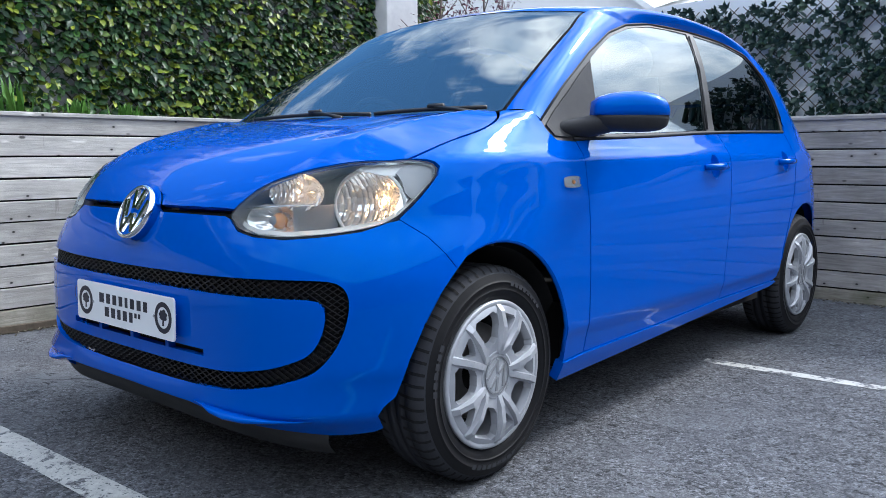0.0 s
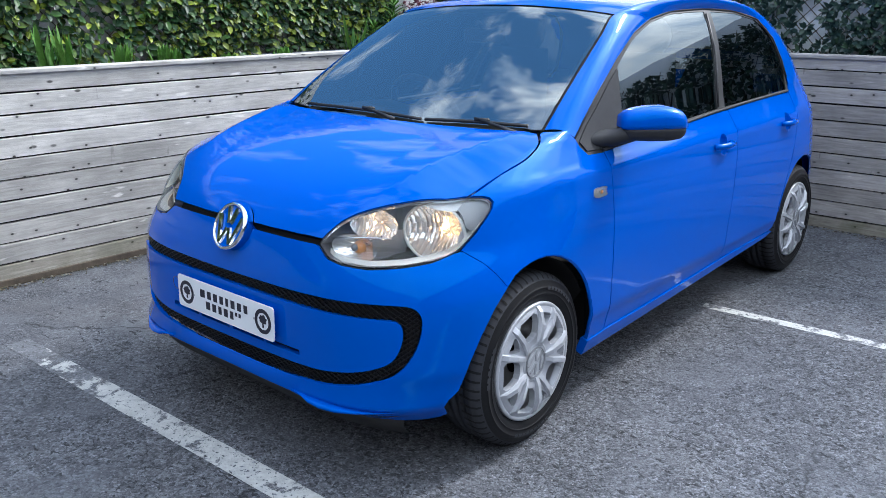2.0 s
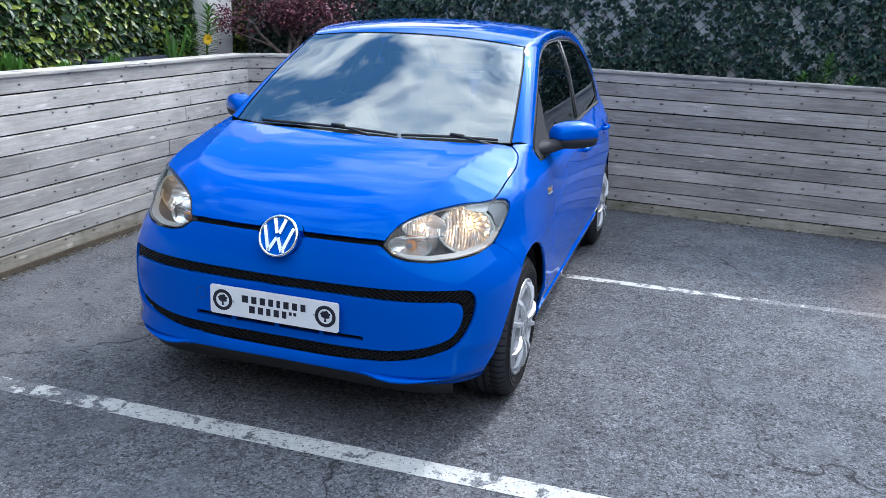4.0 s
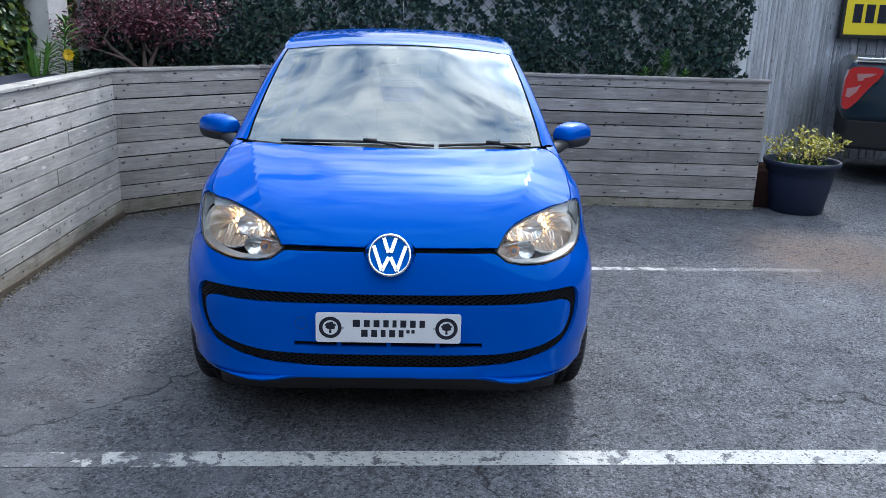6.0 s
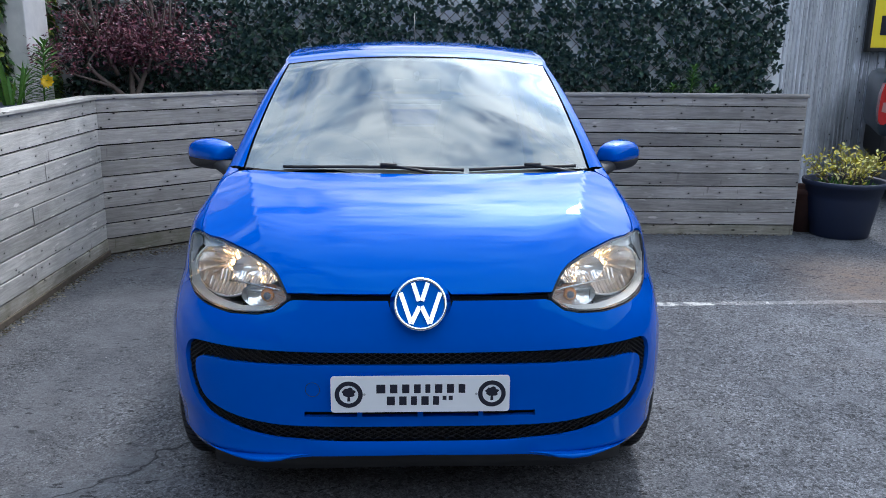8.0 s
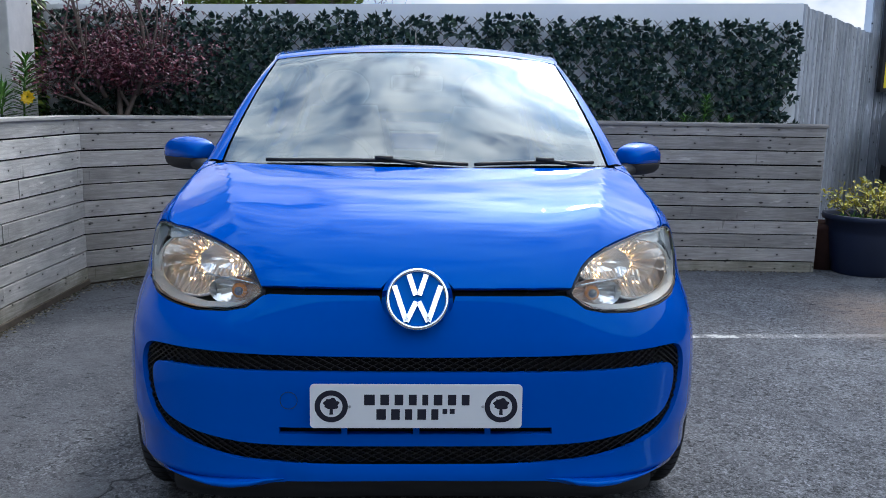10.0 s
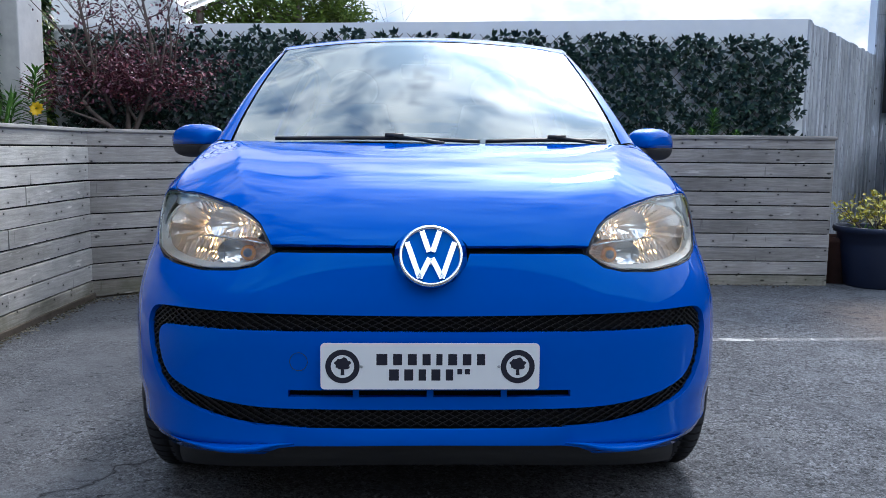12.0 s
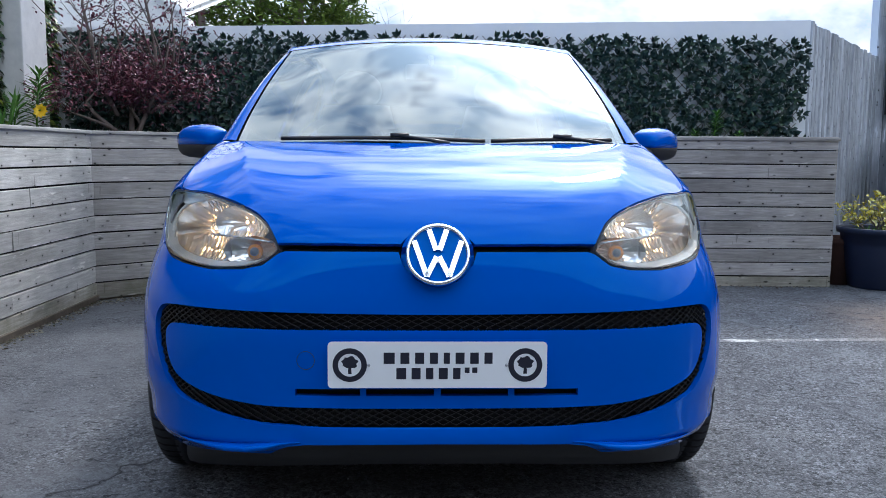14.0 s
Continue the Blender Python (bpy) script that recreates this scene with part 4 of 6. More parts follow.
for s in (1, -1):
    bm = bmesh.new()
    grid(bm, lambda u, v: Vector((s, 1, 1)) * Vector(rail_at(u, v)), 96, 8)
    if s < 0:
        bmesh.ops.reverse_faces(bm, faces=bm.faces)
    part("roof_rail", bm, BLUE, car, smooth=True)


def screen_edge(v):
    return Vector(along(IN_KEYS, 4 * v))


def screen_at(u, v):
    """u from -1 to 1 across, v from the cowl to the roof."""
    e = screen_edge(v)
    c = Vector((0, .738 + .625 * v, .978 + .41 * v + .035 * v * (1 - v)))
    w = abs(u) ** 2.2
    return Vector((u * e.x, c.y * (1 - w) + e.y * w, c.z * (1 - w) + e.z * w))


def roof_at(u, v):
    t = 4 + v * 7.5
    e = Vector(along(IN_KEYS, t))
    crown = .036 * (1 - .2 * v)
    w = 1 - abs(u) ** 2.2
    return Vector((u * e.x, e.y - .042 * w * (1 - v), e.z + crown * w))


bm = bmesh.new()
grid(bm, lambda i, j: roof_at(2 * i - 1, .008 + .992 * j), 28, 50)
roof = part("roof", bm, BLUE, car, "blue roof", True)
bm = bmesh.new()
grid(bm, lambda i, j: screen_at((2 * i - 1) * .985, .0 + .99 * j) + Vector((0, -.001, .001)), 32, 24)
windscreen = part("windscreen", bm, SCREEN, car, "clear windscreen reflecting clouds", True)
windscreen.visible_shadow = False
bm = bmesh.new()
for a, b in ((.955, .992),):
    for s in (1, -1):
        grid(bm, lambda i, j: screen_at(s * (a + (b - a) * i), j) + Vector((0, .004, -.004)), 2, 24)
grid(bm, lambda i, j: screen_at(2 * i - 1, .965 + .03 * j) + Vector((0, .004, -.004)), 24, 2)
part("screen_border", bm, GASKET, windscreen, smooth=True)
# rear-view mirror and its mount behind the glass
bm = bmesh.new()
c = screen_at(0, .83)
box(bm, -.10, .10, c.y + .05, c.y + .085, c.z - .085, c.z - .025, .012)
tube(bm, [(0, c.y + .07, c.z - .03), (0, c.y + .02, c.z - .002)], .012)
part("inside_mirror", bm, BLACK, windscreen, smooth=False)
# tail
bm = bmesh.new()


def tail_at(u, v):
    z = .28 + .72 * v
    a = (u - .5) * math.pi
    w = half(z)
    return (w * math.copysign(abs(math.sin(a)) ** .4, math.sin(a)), AFT + (tail(z) - .002 - AFT) * max(math.cos(a), 0) ** .4, z)


grid(bm, lambda i, j: tail_at(.12 + .76 * i, j), 48, 20)
part("tailgate", bm, BLUE, car, smooth=True)
bm = bmesh.new()
grid(bm, lambda i, j: roof_at((2 * i - 1) * .93, .70 + .29 * j) + Vector((0, .006, .004)), 12, 10)
part("rear_window", bm, PRIVACY, car, "dark tailgate glass", True)

# side windows, seals, pillars
GLASS_F = [(1.232, .932), (1.53, .940), (1.96, .956), (2.035, .959), (2.09, 1.08), (2.14, 1.21), (2.175, 1.360), (2.05, 1.360), (1.85, 1.353), (1.66, 1.326), (1.50, 1.281), (1.40, 1.239), (1.30, 1.186), (1.275, 1.168), (1.250, 1.08), (1.236, 1.0)]
GLASS_R = [(2.115, .960), (2.5, .969), (2.89, .977), (2.918, 1.05), (2.908, 1.12), (2.876, 1.20), (2.82, 1.268), (2.72, 1.316), (2.5, 1.350), (2.24, 1.360), (2.205, 1.22), (2.16, 1.09)]
SAIL = [(.912, .952), (.935, .921), (.99, .918), (1.222, .926), (1.232, 1.02), (1.247, 1.08), (1.272, 1.168), (1.20, 1.130), (1.08, 1.055), (.97, .99)]
DLO = [(.893, .966), (.905, .93), (.935, .908), (1.03, .907), (1.15, .913), (1.53, .924), (1.96, .943), (2.5, .957), (2.925, .966), (2.935, 1.03), (2.918, 1.12), (2.872, 1.225), (2.742, 1.320), (2.5, 1.360), (2.19, 1.373), (1.853, 1.364), (1.645, 1.336), (1.475, 1.288), (1.285, 1.20), (1.075, 1.082)]


def skin_in(y, z):
    return (side(y, z) - .006, y, z)


for s in (1, -1):
    door_trim = panel("window_frame", skin, DLO, GASKET, car, holes=[GLASS_F, GLASS_R], mirror=s, lift=-.003, depth=.012, step=.04, label="black window surround")
    panel("sail_panel", skin, SAIL, TRIMGREY, car, mirror=s, lift=.002, depth=.006)
    g = panel("door_glass", skin_in, GLASS_F, SIDEGLASS, car, mirror=s, depth=0, step=.06, label="lightly tinted door glass")
    g.visible_shadow = False
    g = panel("rear_door_glass", skin_in, GLASS_R, PRIVACY, car, mirror=s, depth=0, step=.06, label="dark privacy glass")
    sweep("belt_strip", skin, [(1.03, .913), (1.3, .921), (1.6, .931), (1.96, .947), (2.3, .957), (2.6, .963), (2.9, .969)], .006, TRIMGREY, car, .001, s, 6, False)
    sweep("pillar_trim", skin, [(2.045, .965), (2.10, 1.08), (2.15, 1.21), (2.185, 1.35)], .005, GASKET, car, -.001, s, 6, False)
    sweep("frame_trim", skin, [p for p in DLO[9:] + DLO[:1]], .005, TRIMGREY, car, -.001, s, 6, False)

# cowl and wipers
bm = bmesh.new()
grid(bm, lambda i, j: Vector(((2 * i - 1) * .655, 0, 0)) + Vector((0, .70 + .075 * abs(2 * i - 1) ** 2.2 + .075 * j, .968 + .006 * j - .004 * abs(2 * i - 1))), 30, 3)
part("cowl", bm, BLACK, car, "black plastic scuttle", True)


def wiper(x0, x1, bend, name):
    root = bmesh.new()
    n = 12
    pts = []
    for k in range(n + 1):
        x = x0 + (x1 - x0) * k / n
        p = screen_at(x / .655, .028 + bend * math.sin(math.pi * k / n) * .02)
        pts.append((p.x, p.y - .012, p.z + .006))
    tube(root, pts, .0065, 6)
    m = pts[n // 2 + 1]
    tube(root, [(m[0] + .03, m[1] - .004, m[2] + .009), (m[0] - .03, m[1] - .004, m[2] + .009)], .0075, 6)
    tube(root, [(m[0], m[1] - .006, m[2] + .006), (m[0] + .10, m[1] - .022, m[2] - .006), (m[0] + .16, m[1] - .03, m[2] - .018)], [.006, .006, .009], 6)
    return part(name, root, BLACK, car, "black wiper arm and blade", True)


wiper(-.50, .17, 1, "wiper")
wiper(.19, .60, .6, "wiper")

# ---- door mirrors ----
MIRROR_AX = {1: Vector((.68, .733, 0)), -1: Vector((.75, .66, 0))}


def mirror_shell(bm, s, ax, fw, z_lo, z_hi, grow=0.0):
    """A housing that tapers to a blunt point at its outer end, flat behind where the glass sits."""
    rows = []
    n = 24
    for f, hgt, dep, drop in ((-.118, .10, .30, -.008), (-.116, .58, .70, -.007), (-.10, .78, .88, -.005), (-.07, .92, .97, -.002), (-.02, 1.01, 1.0, 0), (.03, 1.02, .98, 0), (.07, .95, .90, -.003), (.10, .82, .76, -.007), (.117, .62, .54, -.011), (.123, .28, .2, -.014), (.1238, .04, .04, -.015)):
        row = []
        for i in range(n):
            a = 2 * math.pi * i / n
            ca, sa = math.cos(a), math.sin(a)
            dd = (.080 if ca > 0 else .03) * dep * math.copysign(abs(ca) ** .68, ca)
            zz = (.058 if sa > 0 else .064) * hgt * math.copysign(abs(sa) ** .68, sa) + drop
            p = MIRROR_C + ax * f * (1 + grow) + fw * dd * (1 + grow)
            row.append(bm.verts.new((s * p.x, p.y, p.z + min(max(zz, z_lo), z_hi))))
        rows.append(row)
    for a, b in zip(rows, rows[1:]):
        for i in range(n):
            bm.faces.new((a[i], a[(i + 1) % n], b[(i + 1) % n], b[i]))
    bm.faces.new(rows[0])
    bm.faces.new(rows[-1])
    bmesh.ops.recalc_face_normals(bm, faces=bm.faces)


MIRROR_C = Vector((.838, 1.198, .999))
for s in (1, -1):
    ax = MIRROR_AX[s]
    fw = Vector((ax.y, -ax.x, 0))
    bm = bmesh.new()
    mirror_shell(bm, s, ax, fw, -.016, .2)
    cap = part("mirror_cap", bm, BLUE, car, "blue door mirror cap", True)
    bm = bmesh.new()
    mirror_shell(bm, s, ax, fw, -.2, -.015, -.025)
    part("mirror_base", bm, TRIMGREY, cap, "dark grey mirror underside", True)
    bm = bmesh.new()
    rows = []
    for x, y, z, w, h in ((.712, 1.07, .942, .105, .030), (.745, 1.078, .947, .095, .032), (.775, 1.105, .954, .078, .031), (.81, 1.145, .963, .066, .028), (.85, 1.18, .970, .05, .022)):
        rows.append([bm.verts.new((s * x, y + w * math.cos(a), z + h * math.sin(a))) for a in (2 * math.pi * i / 14 for i in range(14))])
    for a, b in zip(rows, rows[1:]):
        for i in range(14):
            bm.faces.new((a[i], a[(i + 1) % 14], b[(i + 1) % 14], b[i]))
    part("mirror_arm", bm, TRIMGREY, cap, "dark grey mirror arm", True)
    bm = bmesh.new()
    pts = [MIRROR_C + ax * (.1 * math.cos(a)) - fw * .031 + Vector((0, 0, .048 * math.sin(a))) for a in (2 * math.pi * i / 24 for i in range(24))]
    bm.faces.new([bm.verts.new((s * p.x, p.y, p.z)) for p in pts])
    part("mirror_glass", bm, CHROME, cap, "mirror glass")

# ---- door handles and repeaters ----
for s in (1, -1):
    for y, z, w in ((1.955, .818, .165), (2.735, .832, .15)):
        x = side(y, z)
        bm = bmesh.new()
        pts = [(s * (x + o), y + d, z + h) for d, o, h in ((-w / 2, .002, 0), (-w / 2 + .02, .020, 0), (0, .030, .001), (w / 2 - .02, .025, .002), (w / 2, .004, .002))]
        tube(bm, pts, [.011, .0125, .013, .0125, .011], 10)
        h = part("door_handle", bm, BLUE, car, "blue bar handle", True)

        def cup(yy, zz):
            r = math.hypot((yy - y - .012) / .040, (zz - z) / .046)
            return (side(yy, zz) - .024 * max(0, 1 - r ** 2) ** .7, yy, zz)

        panel("handle_cup", cup, [(y + .012 + .0405 * math.cos(a), z + .0465 * math.sin(a)) for a in (2 * math.pi * k / 26 for k in range(26))], BLUE, h, mirror=s, depth=0, step=.009)
    oval = [(.945 + .041 * math.copysign(abs(math.cos(a)) ** .6, math.cos(a)), .787 + .017 * math.copysign(abs(math.sin(a)) ** .6, math.sin(a))) for a in (2 * math.pi * k / 24 for k in range(24))]
    rep = panel("side_repeater", skin, oval, LENS, car, mirror=s, lift=.007, depth=.01, step=.01, label="clear side indicator")
    panel("repeater_base", skin, oval, REFLECT, rep, mirror=s, lift=.0015, depth=.004, step=.012)
    bm = bmesh.new()
    bmesh.ops.create_uvsphere(bm, u_segments=10, v_segments=6, radius=.0065, matrix=Matrix.Translation((s * (side(.945, .787) + .002), .952, .787)))
    part("bulb", bm, AMBER, rep, "amber bulb", True)

# ---- headlamps ----
def ball(bm, c, r, sx=1, sy=1, sz=1, seg=16):
    bmesh.ops.create_uvsphere(bm, u_segments=seg, v_segments=seg // 2, radius=r, matrix=Matrix.Translation(c) @ Matrix.Diagonal((sx, sy, sz, 1)))


LAMP_BACK = grown(lamp, -.005)
INTO = Vector((-.30, .95, 0)).normalized()
SHELF = Vector((-.018, .018, .008))
BOWL, BOWL_AXIS = (.613, .314, .743), (.20, -.98, .04)


def set_back(depth):
    return lambda u, v: Vector(wrap(u, v)) + INTO * depth


def cup(bm, s, c, axis, rx, rz, depth, ribs=0, n=44, rows_n=10, rib=.003):
    """A reflector: an oval bowl with its rim round c, opening along axis."""
    axis = Vector(axis).normalized()
    e1 = axis.cross(Vector((0, 0, 1))).normalized()
    e2 = e1.cross(axis)
    rows = []
    for k in range(rows_n + 1):
        f = .12 + .88 * k / rows_n
        row = []
        for i in range(n):
            a = 2 * math.pi * i / n
            w = rib * (1 if (int(a / (2 * math.pi) * ribs) % 2) else -1) * math.sin(math.pi * f) if ribs else 0
            p = Vector(c) + e1 * (rx * f * math.cos(a)) + e2 * (rz * f * math.sin(a)) - axis * (depth * (1 - f * f) + w)
            row.append(bm.verts.new((s * p.x, p.y, p.z)))
        rows.append(row)
    for a, b in zip(rows, rows[1:]):
        for i in range(n):
            bm.faces.new((a[i], a[(i + 1) % n], b[(i + 1) % n], b[i]))
    bm.faces.new(rows[0])
    return rows[-1]


def flutes(bm, s, c, axis, rx, rz, depth, width=.011, tall=.034, seed=3):
    """Pressed facets that line a reflector: upright strips, each bowed and tilted a little on its own."""
    rng = random.Random(seed)
    axis = Vector(axis).normalized()
    e1 = axis.cross(Vector((0, 0, 1))).normalized()
    e2 = e1.cross(axis)

    def spot(x, z, lift):
        f = min(1.0, (x / rx) ** 2 + (z / rz) ** 2)
        p = Vector(c) + e1 * x + e2 * z - axis * (depth * (1 - f) - lift)
        return bm.verts.new((s * p.x, p.y, p.z))

    count = int(2 * rx / width)
    for i in range(count):
        x0, x1 = -rx * .97 + 1.94 * rx * i / count, -rx * .97 + 1.94 * rx * (i + 1) / count
        xm = max(abs(x0), abs(x1))
        half = rz * math.sqrt(max(0.0, 1 - (xm / rx) ** 2)) * .97
        cells = max(1, round(2 * half / tall))
        for k in range(cells):
            z0, z1 = -half + 2 * half * k / cells, -half + 2 * half * (k + 1) / cells
            if z1 - z0 < .004 or (x0 + x1) ** 2 + (z0 + z1) ** 2 < .0009 or (x0 < -.2 * rx and z1 > -.15 * rz):
                continue
            tip, lean, bow = rng.uniform(-.002, .009), rng.uniform(-.003, .003), rng.uniform(.0015, .0035)
            cols = []
            for j in range(5):
                f = j / 4
                lift = .003 + bow * (1 - (2 * f - 1) ** 2) + lean * (f - .5)
                x = x0 + (x1 - x0) * f
                cols.append((spot(x, z0, lift + tip * .8), spot(x, (z0 + z1) / 2, lift + .0012), spot(x, z1, lift - tip * .3)))
            for a, b in zip(cols, cols[1:]):
                bm.faces.new((a[0], b[0], b[1], a[1]))
                bm.faces.new((a[1], b[1], b[2], a[2]))


def lamp_ball(c, r, s, material, label, name="bulb"):
    bm = bmesh.new()
    ball(bm, (s * c[0], c[1], c[2]), r)
    return part(name, bm, material, lens, label, True)


BAND = [(.452, .700), (.475, .690), (.515, .6815), (.62, .6775), (.76, .6855), (.86, .6955), (.925, .705), (.965, .722), (.992, .746), (1.004, .768), (1.009, .790)]
BLADE = rounded([(.69, .834), (.79, .848), (.87, .849), (.915, .842), (.90, .824), (.845, .814), (.745, .826)], 1)
SIDE_STRIP = [(.888, .806), (.918, .808), (.965, .765), (.972, .735), (.950, .715), (.935, .766)]
OUTER = [(.862, .840), (.93, .845), (.985, .834), (1.007, .816), (1.009, .792), (1.001, .768), (.985, .762), (.952, .775), (.915, .800), (.88, .816), (.862, .822)]
for s in (1, -1):
    lens = panel("headlamp", wrap, grown(lamp, -.003), LENS, car, mirror=s, depth=.01, lift=.0005, step=.025, label="clear headlamp with chrome bowl and amber bulb")
    lens.visible_shadow = False
    bm = bmesh.new()
    rim_pts = resample(LAMP_BACK, .02)
    rows = []
    for deep in (.001, .03, .12, .26):
        rows.append([bm.verts.new(Vector((s, 1, 1)) * (Vector(wrap(u, v)) + INTO * deep - Vector((0, 0, .30 * deep * max(0, min(1, (.79 - v) / .09)))))) for u, v in rim_pts])
    for a, b in zip(rows, rows[1:]):
        for i in range(len(rim_pts)):
            j = (i + 1) % len(rim_pts)
            bm.faces.new((a[i], a[j], b[j], b[i]))
    bmesh.ops.triangulate(bm, faces=[bm.faces.new(rows[-1])])
    part("housing", bm, BEZEL, lens, "smoke-grey lamp housing")
    sweep("lamp_seal", wrap, grown(lamp, -.0005), .0012, GASKET, lens, -.001, s, 4)
    bm = bmesh.new()
    rows = []
    for (u0, v0), (u1, v1) in zip(BAND, BAND[1:]):
        for k in range(4):
            p = Vector(wrap(u0 + (u1 - u0) * k / 4, v0 + (v1 - v0) * k / 4)) + INTO * .010
            rows.append([bm.verts.new((s * c.x, c.y, c.z)) for c in (p, p + SHELF, p + SHELF + Vector((0, .003, -.003)), p + Vector((0, .003, -.003)))])
    for a, b in zip(rows, rows[1:]):
        for i in range(4):
            bm.faces.new((a[i], a[(i + 1) % 4], b[(i + 1) % 4], b[i]))
    part("lower_band", bm, SILVER, lens, "bright silver band along the lower edge")
    panel("upper_blade", set_back(.030), BLADE, SILVER, lens, mirror=s, depth=.004, step=.015, label="bright chrome blade")
    bm = bmesh.new()
    rim = cup(bm, s, BOWL, BOWL_AXIS, .104, .088, .085, 30)
    ring_pts = [v.co.copy() for v in rim]
    flutes(bm, s, BOWL, BOWL_AXIS, .104, .088, .085)
    part("reflector", bm, REFLECT, lens, "fluted chrome reflector bowl")
    bm = bmesh.new()
    tube(bm, [(s * (.607 + .017 * math.cos(a) * .97), .372 + .004 * math.cos(a), .746 + .017 * math.sin(a)) for a in [math.pi * k / 12 for k in range(25)]], .0022, 6, close=False)
    part("bulb_collar", bm, CHROME, lens, "bright bulb collar", True)
    bm = bmesh.new()
    tube(bm, ring_pts + ring_pts[:1], .0045, 6, close=False)
    part("reflector_ring", bm, SILVER, lens, "bright ring", True)
    bm = bmesh.new()
    cup(bm, s, (.462, .132, .708), (.25, -.95, .0), .078, .041, .036, 14, 36, 6, .0015)
    part("indicator_reflector", bm, REFLECT, lens, "chrome indicator chamber")
    bm = bmesh.new()
    cup(bm, s, (.494, .182, .775), (.3, -.95, .05), .080, .048, .04, 12, 32, 6, .0015)
    flutes(bm, s, (.494, .182, .775), (.3, -.95, .05), .080, .048, .04, .009, .022, 8)
    part("side_reflector", bm, REFLECT, lens, "chrome side-lamp reflector")
    # smoke-grey cheek between the indicator and the bowl
    bm = bmesh.new()
    for low, high, x0, y0, x1, y1 in ((.672, .743, .520, .150, .512, .300),):
        grid(bm, lambda i, j: (s * (x0 + (x1 - x0) * i), y0 + (y1 - y0) * i, low + (high - low) * j), 4, 4)
    part("bezel", bm, BEZEL, lens, "smoke-grey inner bezel")
    panel("chrome_strip", set_back(.03), SIDE_STRIP, REFLECT, lens, mirror=s, depth=.004, step=.015)
    panel("outer_panel", set_back(.016), OUTER, PALEGREY, lens, mirror=s, depth=.004, step=.015, label="pale grey lamp panel")
    bm = bmesh.new()
    tube(bm, [(s * x, y, z) for x, y, z in ((.405, .098, .736), (.46, .122, .742), (.53, .152, .747), (.575, .175, .748))], .0024, 6)
    part("divider", bm, CHROME, lens, "thin chrome divider", True)
    lamp_ball((.606, .372, .748), .0065, s, GLOW, "lit warm headlamp bulb")
    lamp_ball((.460, .155, .706), .020, s, AMBER, "amber indicator bulb")
    lamp_ball((.4585, .138, .708), .0115, s, BEZEL, "smoke-grey bulb tip", "bulb_tip")
    lamp_ball((.486, .196, .777), .0036, s, GLOW, "lit side lamp")

# ---- round badge and number plate ----
badge = new("badge")
badge.parent = car
badge.matrix_local = pose(0, .026, .716, 90 - 26, 0, 0)
BADGE_R = .0775
bm = bmesh.new()
rows = lathe(bm, [(.0, .001), (.0, BADGE_R - .004), (-.012, BADGE_R - .004), (-.016, BADGE_R + .012)], 48, "z")
for v in bm.verts:
    if v.co.y < .02 and v.co.z < -.01:
        v.co.z -= .022
part("badge_disc", bm, BLUE, badge, "blue badge disc")
bm = bmesh.new()
lathe(bm, [(-.004, BADGE_R), (.006, BADGE_R), (.009, BADGE_R - .004), (.008, BADGE_R - .0085), (0, BADGE_R - .0095)], 64, "z")
part("badge_ring", bm, CHROME, badge, "chrome ring", True)


def bar(bm, p, q, w, h):
    p, q = Vector((*p, 0)), Vector((*q, 0))
    d = (q - p).normalized()
    o = Vector((-d.y, d.x, 0)) * w / 2
    up = Vector((0, 0, h))
    b = [bm.verts.new(x) for x in (p - o, q - o, q + o, p + o)]
    t = [bm.verts.new(x + up) for x in (p - o * .75, q - o * .75, q + o * .75, p + o * .75)]
    bm.faces.new(t)
    for i in range(4):
        j = (i + 1) % 4
        bm.faces.new((b[i], b[j], t[j], t[i]))


def emblem(bm, r, w, h, only=None):
    """Slanted bars inside a ring, as plain shapes."""
    k = 0
    for s in (1, -1):
        for p, q in (((.30, .86), (.06, .12)), ((.80, .46), (.37, -.80)), ((.37, -.80), (.04, -.10))):
            if only in (None, k):
                bar(bm, (s * p[0] * r, p[1] * r), (s * q[0] * r, q[1] * r), w, h)
            k += 1


for k in range(6):
    bm = bmesh.new()
    emblem(bm, BADGE_R - .006, .017, .008, k)
    part("badge_bar", bm, CHROME, badge, "slanted chrome bar")

plate = new("number_plate")
plate.parent = car
plate["label"] = "white dealer plate with dark bars"
plate.matrix_local = pose(0, -.020, .4585, 90 - 1.5, 0, 0)


def rounded_rect(w, h, r, n=5):
    res = []
    for cx, cy, a0 in ((w / 2 - r, h / 2 - r, 0), (-w / 2 + r, h / 2 - r, 90), (-w / 2 + r, -h / 2 + r, 180), (w / 2 - r, -h / 2 + r, 270)):
        res += [(cx + r * math.cos(radians(a0 + 90 * k / n)), cy + r * math.sin(radians(a0 + 90 * k / n))) for k in range(n + 1)]
    return res


def slab(bm, pts, z0, z1):
    a = [bm.verts.new((x, y, z0)) for x, y in pts]
    b = [bm.verts.new((x, y, z1)) for x, y in pts]
    bm.faces.new(b)
    bm.faces.new(a[::-1])
    for i in range(len(pts)):
        j = (i + 1) % len(pts)
        bm.faces.new((a[i], a[j], b[j], b[i]))


bm = bmesh.new()
slab(bm, rounded_rect(.52, .111, .010), 0, .004)
part("plate_sheet", bm, PLATE, plate)
